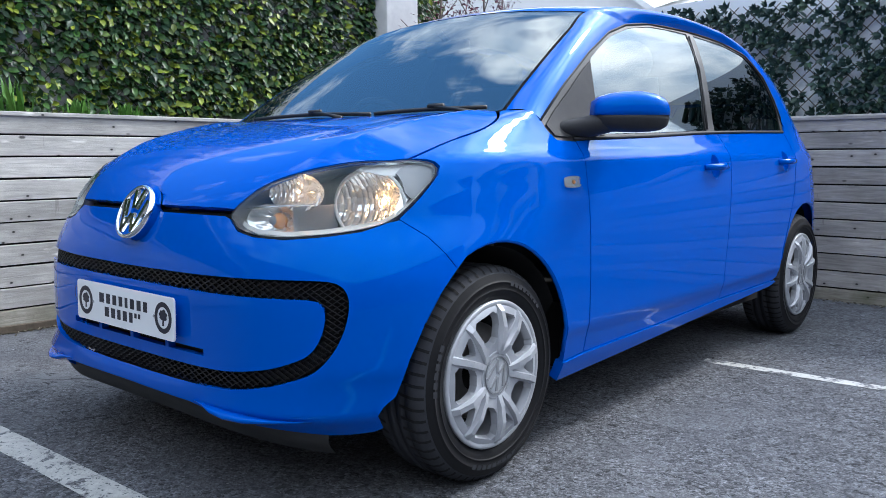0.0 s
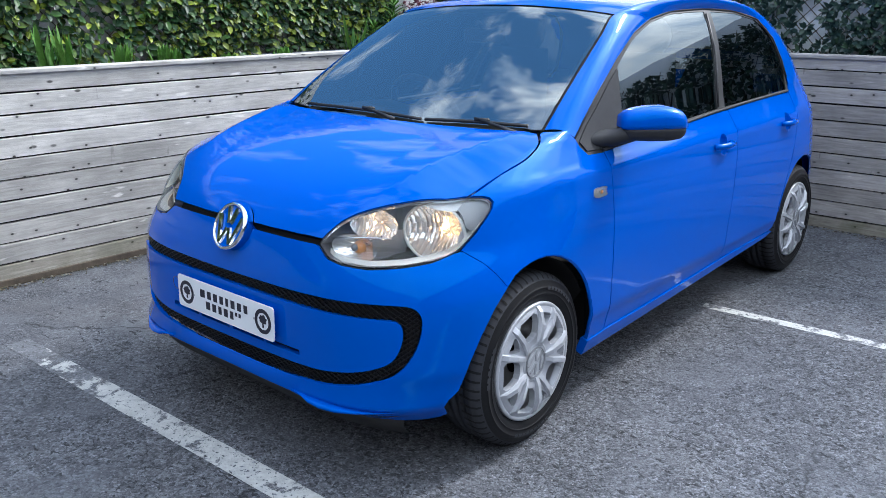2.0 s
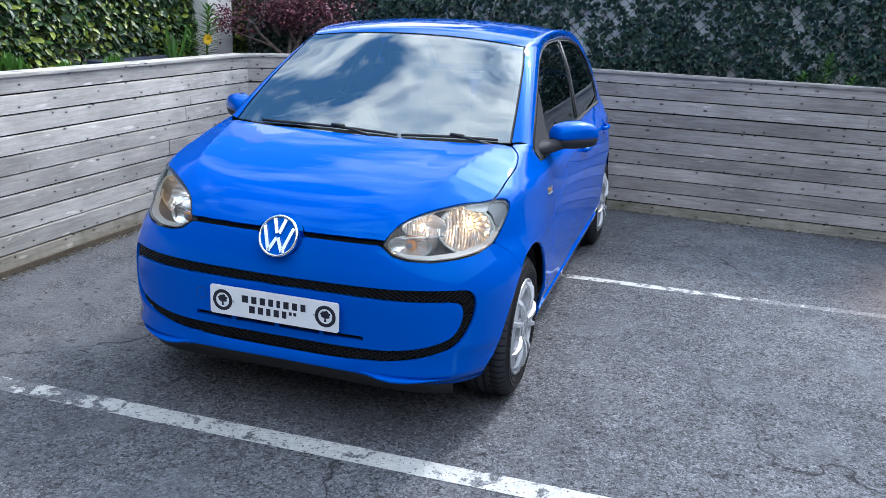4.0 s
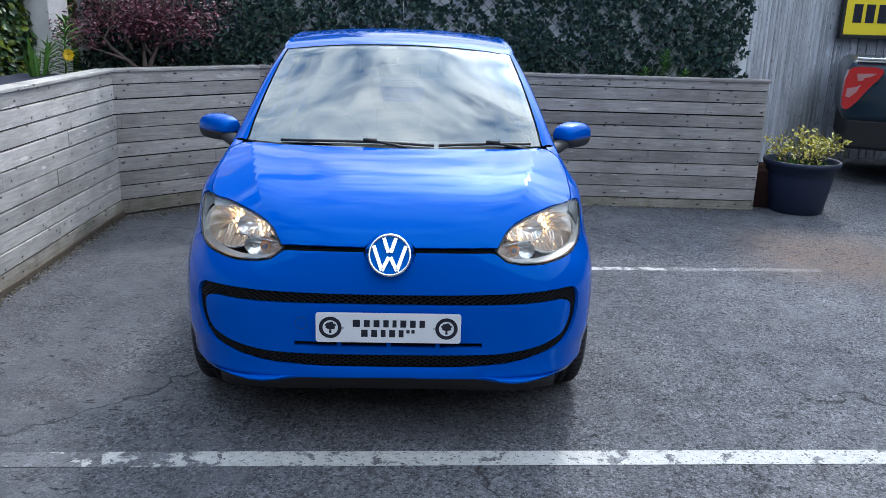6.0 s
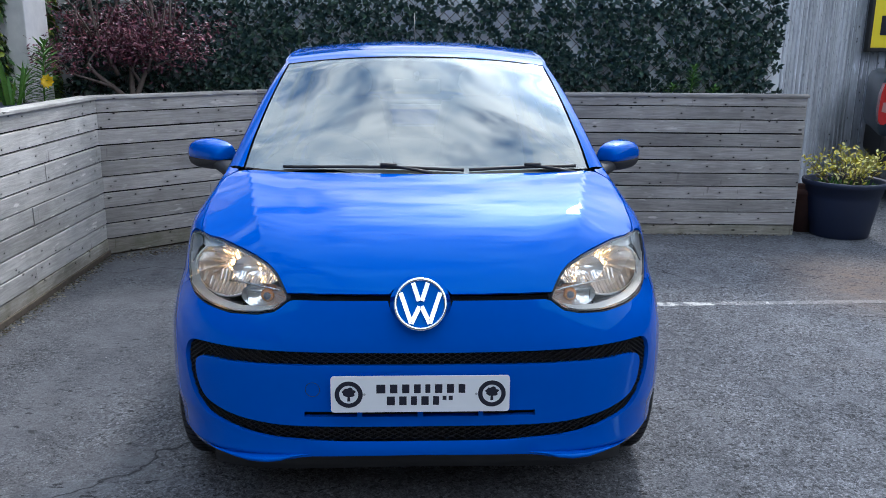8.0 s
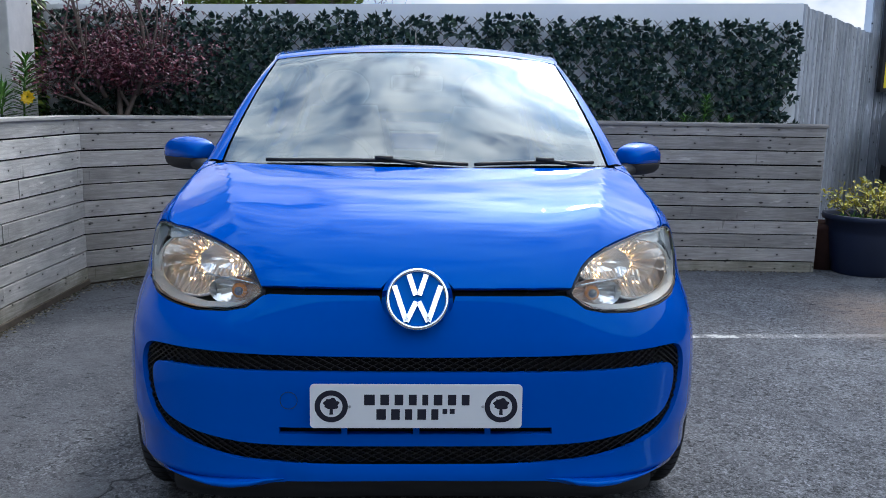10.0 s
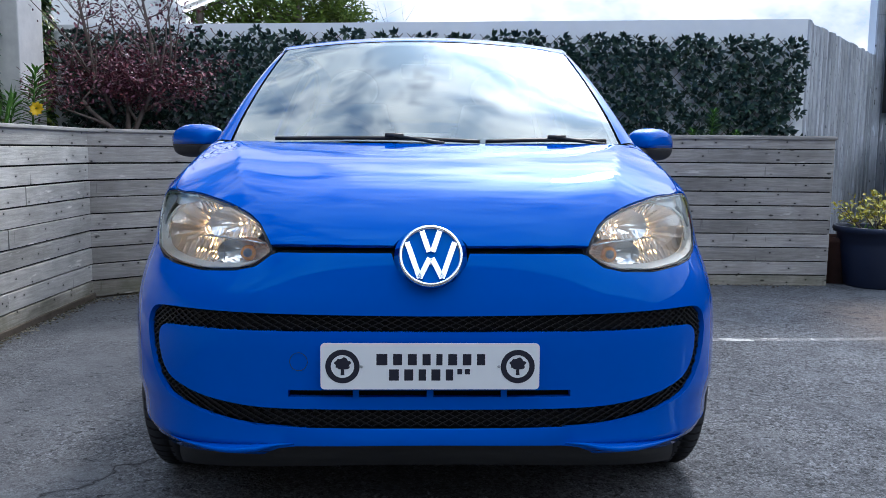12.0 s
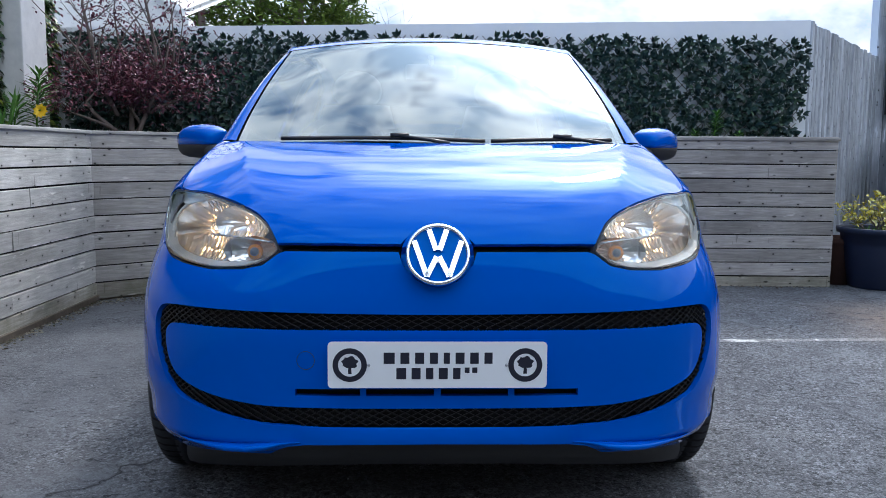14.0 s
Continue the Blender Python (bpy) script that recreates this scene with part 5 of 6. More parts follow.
# two rows of plain upright bars and a small pair beside the lower row
ROWS = [(-.128, .130, .003, .030, (1.35, 1.1, 1.1, 1, .75, 1.1, 1.05, 1)), (-.098, .054, -.034, -.007, (1.2, 1.1, .9, 1.1, .9)), (.064, .094, -.019, -.006, (1, 1.05))]
for x0, x1, y0, y1, widths in ROWS:
    gap = .42 * (x1 - x0) / len(widths)
    unit = (x1 - x0 - gap * (len(widths) - 1)) / sum(widths)
    x = x0
    for w in widths:
        bm = bmesh.new()
        slab(bm, [(x, y0), (x + unit * w, y0), (x + unit * w, y1), (x, y1)], .0042, .0046)
        part("plate_bar", bm, INK, plate)
        x += unit * w + gap
for s in (1, -1):
    bm = bmesh.new()
    lathe(bm, [(.0044, .0275), (.0048, .0275), (.0048, .0405), (.0044, .0405)], 40, "z", (s * .208, 0, 0))
    part("plate_ring", bm, INK, plate, "dark ring mark")
    bm = bmesh.new()
    crown = [((.0185 + .0025 * math.sin(a * 7)) * math.cos(a), .006 + (.0145 + .002 * math.sin(a * 6)) * math.sin(a)) for a in (math.radians(d) for d in range(-60, 241, 10))]
    slab(bm, [(s * .208 + x, y) for x, y in crown + [(-.0035, -.007), (-.0045, -.021), (.0045, -.021), (.0035, -.007)]], .0043, .0046)
    part("plate_mark", bm, INK, plate, "dark rounded mark")
    bm = bmesh.new()
    ball(bm, (s * .163, 0, .005), .004, 1, 1, .5, 10)
    part("plate_screw", bm, ALLOY, plate, "", True)

# ---- wheels ----
TYRE_R, RIM_R = .289, .196


SIDEMARK = mat("sidewall_mark", (.032, .034, .040), .6, spec=.3)
CAPGREY = mat("cap_grey", (.30, .31, .33), .35, .4)


def make_wheel():
    w = new("wheel")
    w.parent = car
    # tyre: turned profile with tread blocks cut by grooves
    bm = bmesh.new()
    prof = [(-.165, .205), (-.180, .23), (-.183, .255), (-.172, .276), (-.158, .2845)]
    for g in (-.118, -.085, -.052):
        prof += [(g - .006, .289), (g - .004, .281), (g + .004, .281), (g + .006, .289)]
    prof += [(-.022, .2875), (-.008, .281), (.004, .268), (.011, .252), (.0128, .2475), (.0142, .2465), (.0142, .2445), (.0128, .2435), (.0125, .235), (.0118, .228), (.0132, .227), (.0132, .2255), (.0112, .2245), (.010, .222), (.009, .216), (.004, .205), (-.002, .197), (-.02, .193)]
    crown = next(i for i, p in enumerate(prof) if p == (.004, .268))
    lathe(bm, prof[:4], 96, "x")
    lathe(bm, prof[crown:], 96, "x")
    ty = part("tyre", bm, RUBBER, w, "black rubber tyre", True)
    bm = bmesh.new()
    lathe(bm, prof[3:crown + 1], 96, "x")
    part("tread", bm, TREAD, ty, "paler grey tread", True)
    # shoulder grooves: flat near-black strips on the tread, painted as the cuts' shade
    bm = bmesh.new()
    for k in range(60):
        a = 2 * math.pi * k / 60
        for line in (((-.064, .2898, 0), (-.040, .2896, .012), (-.022, .2885, .020), (-.006, .2810, .024), (.002, .2715, .026)), ((-.164, .2850, -.02), (-.124, .2898, 0))):
            hw = .0135
            rows = [[bm.verts.new((x, (r + .0006) * math.cos(a + sk + o), (r + .0006) * math.sin(a + sk + o))) for o in (-hw, hw)] for x, r, sk in line]
            for p, q in zip(rows, rows[1:]):
                bm.faces.new((p[0], q[0], q[1], p[1]))
    tagged(part("groove_shade", bm, DARK, ty), kind="stuff")
    # raised plain marks on the sidewall
    bm = bmesh.new()
    for a0, a1, n in ((14, 52, 8), (160, 206, 9), (268, 300, 6)):
        for k in range(n):
            t0 = radians(a0 + (a1 - a0) * k / n)
            t1 = radians(a0 + (a1 - a0) * (k + .72) / n)
            vs = [bm.verts.new((x, r * math.sin(t), r * math.cos(t))) for x, r, t in ((.0152, .238, t0), (.0152, .238, t1), (.0138, .251, t1), (.0138, .251, t0))]
            bm.faces.new(vs)
    tagged(part("sidewall_mark", bm, SIDEMARK, ty), kind="stuff")
    # rim barrel
    bm = bmesh.new()
    lathe(bm, [(-.02, .193), (.004, .199), (.009, .197), (.010, .190), (.006, .181), (-.006, .177), (-.03, .175), (-.13, .172)], 72, "x")
    part("rim", bm, ALLOY, w, "silver rim", True)
    bm = bmesh.new()
    lathe(bm, [(-.10, .176), (-.10, .02), (-.06, .0)], 40, "x")
    part("wheel_back", bm, DARK, w)
    bm = bmesh.new()
    lathe(bm, [(-.062, .055), (-.055, .06), (-.055, .128), (-.062, .130), (-.075, .130)], 48, "x")
    part("brake_disc", bm, make_rough("brake_steel", (.16, .15, .14), (.26, .25, .24), 60, .45, .1, .001, .9), w, "brake disc", True)
    # pressed cover: five wide openings that reach the hub and five small ones by the rim
    def polar(a, r):
        return (r * math.sin(a), r * math.cos(a))

    def face_at(u, v):
        r = math.hypot(u, v)
        return Vector((.013 + .006 * math.sin(math.pi * min(max((r - .06) / .135, 0), 1)) - .010 * max(0, (r - .15) / .043) ** 2, u, v))

    holes, spokes = [], []
    for k in range(5):
        a0 = 2 * math.pi * k / 5 + SPOKE_TURN
        b0 = a0 + math.pi / 5
        d = math.radians
        holes.append(([polar(b0 + d(x), r) for x, r in ((-9, .088), (9, .088), (16, .100), (18, .135), (16.5, .164), (12, .173), (-12, .173), (-16.5, .164), (-18, .135), (-16, .100))]))
        holes.append([polar(a0 + d(x), r) for x, r in ((-1.5, .118), (1.5, .118), (7.6, .143), (9.5, .160), (7.5, .166), (-7.5, .166), (-9.5, .160), (-7.6, .143))])
        # two proud spokes that part towards the rim
        for sg in (1, -1):
            bm = bmesh.new()
            rings_ = []
            for r, off, lift, hw in ((.056, 6.5, .004, .0105), (.085, 10.2, .012, .0100), (.13, 12.7, .015, .0100), (.172, 14.4, .011, .0105), (.190, 15.0, .002, .0115)):
                aa = a0 + d(sg * off)
                c = polar(aa, r)
                tx, ty = math.cos(aa), -math.sin(aa)
                base = face_at(*c).x - .004
                rings_.append([bm.verts.new((base + h, c[0] + tx * k_ * hw, c[1] + ty * k_ * hw)) for k_, h in ((-1.15, 0), (-.72, lift + .004), (.72, lift + .004), (1.15, 0))])
            for ra, rb in zip(rings_, rings_[1:]):
                for i in range(3):
                    bm.faces.new((ra[i], ra[i + 1], rb[i + 1], rb[i]))
            bm.faces.new(rings_[0])
            bm.faces.new(rings_[-1])
            bmesh.ops.recalc_face_normals(bm, faces=bm.faces)
            spokes.append(bm)
    face = [polar(2 * math.pi * k / 72, .1935) for k in range(72)]
    cover = panel("wheel_cover", face_at, face, ALLOY, w, holes=holes, step=.016, depth=.022, label="silver wheel cover with paired spokes", out_way=Vector((1, 0, 0)))
    for bm in spokes:
        part("spoke", bm, ALLOY, cover)
    bm = bmesh.new()
    lathe(bm, [(-.02, .067), (.010, .067), (.015, .064), (.015, .059), (.012, .057), (.014, .052), (.016, .034), (.0165, .001)], 48, "x")
    hub = part("centre_cap", bm, ALLOY, w, "silver centre cap", True)
    bm = bmesh.new()
    emblem(bm, .046, .0105, .003)
    bmesh.ops.rotate(bm, verts=bm.verts, cent=(0, 0, 0), matrix=Matrix.Rotation(radians(155), 3, "Z"))
    lathe(bm, [(0, .0475), (.003, .0475), (.003, .0515), (0, .0515)], 40, "z")
    for v in bm.verts:
        v.co = Vector((.0156 + v.co.z, v.co.x, v.co.y))
    tagged(part("cap_emblem", bm, CAPGREY, hub, "plain raised bars"), kind="stuff")
    return w


SPOKE_TURN = .33
WHEEL_X = .788
wheel = make_wheel()
wheel.matrix_local = pose(WHEEL_X, .588, TYRE_R, 0, 0, 0)
for x, y, turn, roll_ in ((-WHEEL_X, .588, 180, 20), (WHEEL_X, 3.0, 0, 33), (-WHEEL_X, 3.0, 180, 10)):
    c = copy_thing(wheel, Matrix.Translation((x, y, TYRE_R)) @ pose(0, 0, 0, 0, 0, turn) @ pose(0, 0, 0, roll_, 0, 0))
    c.name = "wheel"

# dark underbody, wheel wells and floor
bm = bmesh.new()
box(bm, -.56, .56, .16, 3.42, .20, .42)
box(bm, -.74, .74, .98, 2.6, .22, .42)
box(bm, -.55, .55, .22, .9, .42, .66)
box(bm, -.60, .60, 2.65, 3.40, .42, .9)
part("underbody", bm, DARK, car)
for s in (1, -1):
    for yc in (.588, 3.0):
        bm = bmesh.new()
        lathe(bm, [(s * .795, .338), (s * .56, .338), (s * .56, .05)], 40, "x", (0, yc, .29))
        for v in [v for v in bm.verts if v.co.z < .23]:
            bm.verts.remove(v)
        for v in bm.verts:
            lim = max(side(v.co.y, max(v.co.z, .21)) - (.045 if v.co.z > .42 else .085), .3)
            v.co.x = math.copysign(min(abs(v.co.x), lim), v.co.x)
        part("wheel_liner", bm, DARK, car, "black wheel-arch liner", True)

# ---- cabin ----
bm = bmesh.new()


def dash_at(u, v):
    x = (2 * u - 1) * .64
    prof = [(.80, .955), (.95, .965), (1.10, .96), (1.20, .93), (1.25, .86), (1.24, .74), (1.22, .55)]
    y, z = along(prof, v * (len(prof) - 1))
    return Vector((x, y + .05 * (x / .64) ** 2, z + .012 * math.exp(-((x + .36) / .16) ** 2) * (1 if v < .6 else 0) * 3))


grid(bm, dash_at, 24, 18)
part("dashboard", bm, DASH, car, "dark dashboard", True)
bm = bmesh.new()
c0 = Vector((-.34, 1.34, .93))
ax = Vector((0, .86, .5)).normalized()
f1, f2 = Vector((1, 0, 0)), Vector((0, -.5, .86))
tube(bm, [c0 + .182 * (math.cos(a) * f1 + math.sin(a) * f2) for a in (2 * math.pi * k / 40 for k in range(41))], .015, 8, close=False)
wheel_rim = part("steering_wheel", bm, BLACK, car, "black steering wheel", True)
bm = bmesh.new()
for a in (0, math.pi, -math.pi / 2):
    tube(bm, [c0 - ax * .01, c0 + .175 * (math.cos(a) * f1 + math.sin(a) * f2)], [.03, .014], 8)
ball(bm, c0 - ax * .01, .06, 1.2, .7, 1)
part("wheel_hub", bm, BLACK, wheel_rim, "", True)


def seat(x, y, z, wide, tall, rest):
    bm = bmesh.new()
    box(bm, x - wide / 2, x + wide / 2, y - .25, y + .25, z - .12, z, .04)
    base = part("seat", bm, FABRIC, car, "dark cloth seat", True)
    bm = bmesh.new()
    rows = []
    for k in range(9):
        t = k / 8
        w = wide / 2 * (1 - .35 * t ** 2)
        yy = y + .24 + .20 * t
        zz = z + tall * t
        rows.append([bm.verts.new((x + w * math.copysign(abs(math.cos(a)) ** .6, math.cos(a)), yy + .06 * math.sin(a), zz)) for a in (2 * math.pi * i / 16 for i in range(16))])
    for a, b in zip(rows, rows[1:]):
        for i in range(16):
            bm.faces.new((a[i], a[(i + 1) % 16], b[(i + 1) % 16], b[i]))
    bm.faces.new(rows[-1])
    if rest:
        ball(bm, (x, y + .47, z + tall + .07), .12, 1, .45, .8)
    part("backrest", bm, FABRIC, base, "", True)


for x in (-.34, .34):
    seat(x, 1.62, .58, .48, .60, True)
    seat(x, 2.50, .58, .52, .52, False)
bm = bmesh.new()
box(bm, -.70, .70, .98, 3.3, .40, .44)
part("cabin_floor", bm, DASH, car)
for s in (1, -1):
    bm = bmesh.new()
    grid(bm, lambda i, j: (s * (side(1.05 + 1.8 * i, .45 + .46 * j) - .06), 1.05 + 1.8 * i, .45 + .46 * j), 12, 4)
    part("door_card", bm, DASH, car)
bm = bmesh.new()
grid(bm, lambda i, j: roof_at((2 * i - 1) * .97, .02 + .9 * j) - Vector((0, 0, .02)), 10, 16)
part("headlining", bm, mat("headlining_cloth", (.32, .32, .32), .9), car)
# roof aerial
bm = bmesh.new()
tube(bm, [(.0, 2.78, 1.40), (.0, 2.95, 1.62)], [.005, .0018], 6)
part("aerial", bm, BLACK, car, "thin black roof aerial", True)


# ---- leafy screens ----
def add_leaf(vs, fs, p, d, up, length, width, fold):
    """An oval blade, folded along its rib and curled at the tip."""
    k = len(vs)
    sd = d.cross(up).normalized() * width * .5
    up = sd.cross(d).normalized()
    vs += [p, p + d * length * .28 + sd * .82 + up * fold, p + d * length * .30, p + d * length * .28 - sd * .82 + up * fold,
           p + d * length * .66 + sd * .86 + up * fold * .7, p + d * length * .68 - up * fold * .2, p + d * length * .66 - sd * .86 + up * fold * .7, p + d * length - up * fold * .9]
    fs += [(k, k + 1, k + 2), (k, k + 2, k + 3), (k + 2, k + 1, k + 4, k + 5), (k + 3, k + 2, k + 5, k + 6), (k + 5, k + 4, k + 7), (k + 6, k + 5, k + 7)]


def leaf_mesh(name, vs, fs, material, label, category, kind="stuff"):
    me = bpy.data.meshes.new(name)
    me.from_pydata([tuple(v) for v in vs], [], fs)
    me.materials.append(material)
    me.polygons.foreach_set("use_smooth", [True] * len(me.polygons))
    return tagged(new(name, me), label, category, kind=kind)


def screen_leaves(name, origin, along_v, out_v, length, z0, z1, count, material, label, seed, size, thin=0.0, ragged=.05):
    rnd = random.Random(seed)
    vs, fs = [], []
    o, a, n = Vector(origin), Vector(along_v), Vector(out_v)
    for _ in range(count):
        s, z = rnd.uniform(0, length), rnd.uniform(z0, z1)
        bulk = noise.noise(Vector((s * 2.1 + seed, z * 2.1, 0))) * .5 + noise.noise(Vector((s * 6 + seed, z * 6, 3))) * .5
        if bulk < -.12 and rnd.random() < thin:
            continue
        if z > z1 - ragged - .05 * noise.noise(Vector((s * 5, seed, 0))) and rnd.random() < .75:
            continue
        d_out = rnd.uniform(.0, .075) + .05 * max(bulk, 0)
        p = o + a * s + Vector((0, 0, z)) + n * d_out
        ang = rnd.gauss(-1.2, .9)
        d = (a * math.cos(ang) + Vector((0, 0, 1)) * math.sin(ang) * .8 + n * rnd.uniform(.25, 1.1)).normalized()
        up = (n + Vector((rnd.gauss(0, .5), rnd.gauss(0, .5), rnd.gauss(.45, .4)))).normalized()
        k = size * rnd.uniform(.65, 1.25)
        add_leaf(vs, fs, p, d, up, k, k * .62, k * rnd.uniform(.04, .16))
    return leaf_mesh(name, vs, fs, material, label, "hedge")


def trellis(name, origin, along_v, out_v, length, z0, z1, label, cell=.13):
    bm = bmesh.new()
    o, a, n = Vector(origin), Vector(along_v), Vector(out_v)
    h = z1 - z0
    for sg in (1, -1):
        k = -h
        while k < length + h:
            s0, s1 = (k, k + h) if sg > 0 else (k + h, k)
            t0, t1 = 0.0, 1.0
            lo, hi = min(s0, s1), max(s0, s1)
            if hi > 0 and lo < length:
                def at(t):
                    return s0 + (s1 - s0) * t
                ts = sorted([(0 - s0) / (s1 - s0), (length - s0) / (s1 - s0)])
                t0, t1 = max(0, ts[0]), min(1, ts[1])
                p, q = o + a * at(t0) + Vector((0, 0, z0 + h * t0)), o + a * at(t1) + Vector((0, 0, z0 + h * t1))
                off = n * (.012 if sg > 0 else .020)
                tube(bm, [p + off, q + off], .0032, 4)
            k += cell
    return tagged(part(name, bm, TWIG), label, "trellis", kind="stuff")


def rosettes(name, x0, x1, y, z0, z1, cell, material, label, seed):
    """Sprigs of dark leaves tied to a trellis' crossings, with gaps between."""
    rnd = random.Random(seed)
    vs, fs = [], []
    n = Vector((0, -1, 0))
    rows = int((z1 - z0) / (cell / 2))
    for r in range(rows + 1):
        z = z0 + r * cell / 2
        x = x0 + (cell / 2 if r % 2 else 0)
        while x < x1:
            thick = noise.noise(Vector((x * 1.7, z * 2.4, seed))) + .5 * noise.noise(Vector((x * 5, z * 5, seed)))
            top = max(0, (z - (z1 - .09)) / .09)
            keep = (min(1, .92 + .7 * thick) if x > -1.2 else .97) * (1 - .45 * top)
            if rnd.random() < keep:
                c = Vector((x + rnd.gauss(0, .012), y - rnd.uniform(.02, .06), z + rnd.gauss(0, .012)))
                for k in range(rnd.randint(12, 18)):
                    a = rnd.uniform(0, 6.28)
                    d = (Vector((math.cos(a), 0, math.sin(a) * .9 + .1)) + n * rnd.uniform(.15, 1.1)).normalized()
                    up = (n + Vector((rnd.gauss(0, .45), rnd.gauss(0, .3), .5 + rnd.gauss(0, .4)))).normalized()
                    l = rnd.uniform(.040, .068)
                    add_leaf(vs, fs, c + d * .008, d, up, l, l * .46, l * rnd.uniform(.03, .12))
            x += cell
    return leaf_mesh(name, vs, fs, material, label, "hedge")


trellis("trellis", (-2.72, 4.49, 0), (1, 0, 0), (0, -1, 0), 5.62, 1.05, 1.845, "brown diamond willow trellis fixed to the wall", .092)
rosettes("leaf_screen", -2.65, 2.92, 4.475, 1.03, 1.845, .092, HEDGE_DARK, "dark glossy laurel-leaf screen on diamond trellis", 11)
trellis("trellis", (-2.86, -5.5, 0), (0, 1, 0), (1, 0, 0), 10.0, 1.0, 2.32, "brown diamond trellis fixed to the side wall")
screen_leaves("leaf_screen", (-2.83, -5.5, 0), (0, 1, 0), (1, 0, 0), 9.15, 1.0, 2.34, 34000, HEDGE_SUN, "sunlit green and yellow ivy-leaf screen above the planter", 12, .058, .55, .04)
screen_leaves("leaf_screen", (-2.83, 3.95, 0), (0, 1, 0), (1, 0, 0), .5, 1.0, 2.34, 2200, HEDGE_SUN, "ivy-leaf screen in the corner behind the pillar", 13, .058, .3, .04)


# ---- plants in the planter ----
def branch(bm, p, d, length, r, depth, rnd, tips, kink=.35):
    pts, rs = [p.copy()], [r]
    n = 5
    for k in range(n):
        d = (d + Vector((rnd.gauss(0, kink), rnd.gauss(0, kink), rnd.gauss(.06, kink * .6))) * .4).normalized()
        p = p + d * length / n
        pts.append(p.copy())
        rs.append(r * (1 - .5 * (k + 1) / n))
    tube(bm, pts, rs, 6 if depth > 1 else 4)
    if depth == 0:
        tips += pts[2:]
        return
    for k in range(rnd.choice((2, 3, 3))):
        i = rnd.choice((2, 3, 4, 5))
        dd = (d * .6 + Vector((rnd.gauss(0, .7), rnd.gauss(0, .7), rnd.gauss(.25, .35)))).normalized()
        branch(bm, pts[i], dd, length * rnd.uniform(.55, .8), rs[i] * .7, depth - 1, rnd, tips, kink)
    tips += pts[3:]


def maple():
    rnd = random.Random(21)
    tree = thing("japanese_maple", "small purple-leaved maple tree growing in the planter", "tree")
    bm = bmesh.new()
    tips = []
    base = Vector((-2.03, 3.92, .98))
    for d, l in (((-.55, -.1, .8), .42), ((.45, .1, .85), .42), ((-.1, .15, 1), .5)):
        branch(bm, base + Vector((rnd.uniform(-.01, .01), 0, 0)), Vector(d).normalized(), l, .024, 3, rnd, tips)
    part("trunk", bm, BARK, tree, "grey-brown forked trunk", True)
    # two tall limbs that rise out of the crown
    shoots = []
    for pts, r in (([(-.10, .0, .22), (-.22, .02, .45), (-.27, .03, .70), (-.33, .04, .98), (-.30, .05, 1.30)], .017), ([(.10, .02, .25), (.17, .05, .50), (.14, .06, .78), (.09, .07, 1.02), (.10, .08, 1.32)], .015)):
        bm = bmesh.new()
        line = [base + Vector(p) for p in pts]
        tube(bm, line, [r, r * .9, r * .75, r * .55, r * .3], 7)
        limb = part("limb", bm, BARK, tree, "tall grey-brown limb", True)
        bm = bmesh.new()
        for k in range(14):
            i = rnd.choice((1, 2, 3))
            p = line[i].lerp(line[i + 1], rnd.random())
            d = Vector((rnd.choice((-1, 1)) * rnd.uniform(.5, 1), rnd.uniform(-.3, .3), rnd.uniform(.2, .9))).normalized()
            twig = [p, p + d * .09, p + d * .17 + Vector((0, 0, .03)), p + d * .24 + Vector((0, 0, .07))]
            tube(bm, twig, [.005, .004, .003, .0015], 4)
            shoots += twig[1:]
        tagged(part("twigs", bm, BARK, limb, "", True), kind="stuff")
    # long bare shoots
    bm = bmesh.new()
    for k in range(12):
        p = base + Vector((rnd.uniform(-.40, .34), rnd.uniform(-.1, .15), rnd.uniform(.35, .6)))
        pts = [p]
        d = Vector((rnd.uniform(-.35, .3), rnd.uniform(-.1, .1), 1)).normalized()
        for i in range(5):
            d = (d + Vector((rnd.gauss(0, .14), rnd.gauss(0, .1), 0))).normalized()
            pts.append(pts[-1] + d * rnd.uniform(.10, .16))
        tube(bm, pts, [.008, .007, .006, .005, .004, .003], 5)
        shoots += pts[2:]
    tagged(part("bare_shoot", bm, BARK, tree, "thin bare shoots", True), kind="stuff")
    vs, fs = [], []
    for _ in range(6800):
        if rnd.random() < .80:
            c = rnd.choice(tips)
            p = c + Vector((rnd.gauss(0, .06), rnd.gauss(0, .06), rnd.gauss(.0, .05)))
            if p.z > 1.68 and rnd.random() < .75:
                continue
        else:
            t = rnd.uniform(0, 2 * math.pi)
            rr = math.sqrt(rnd.random())
            p = base + Vector((.56 * rr * math.cos(t) - .02, .26 * rr * math.sin(t), .42 + rnd.gauss(0, .10)))
        if rnd.random() < .19:
            p = rnd.choice(shoots) + Vector((rnd.gauss(0, .07), rnd.gauss(0, .06), rnd.gauss(0, .06)))
        if p.z < 1.22 and rnd.random() < .8:
            continue
        d = Vector((rnd.gauss(0, 1), rnd.gauss(0, 1), rnd.gauss(-.35, .35))).normalized()
        k = rnd.uniform(.022, .042)
        add_leaf(vs, fs, p, d, Vector((rnd.gauss(0, .4), rnd.gauss(0, .4), 1)).normalized(), k, k * .5, k * .08)
    me = bpy.data.meshes.new("crown")
    me.from_pydata([tuple(v) for v in vs], [], fs)
    me.materials.append(MAPLE)
    cr = new("crown", me)
    cr.parent = tree
    cr["label"] = "dense purple leaves"
    return tree


maple()


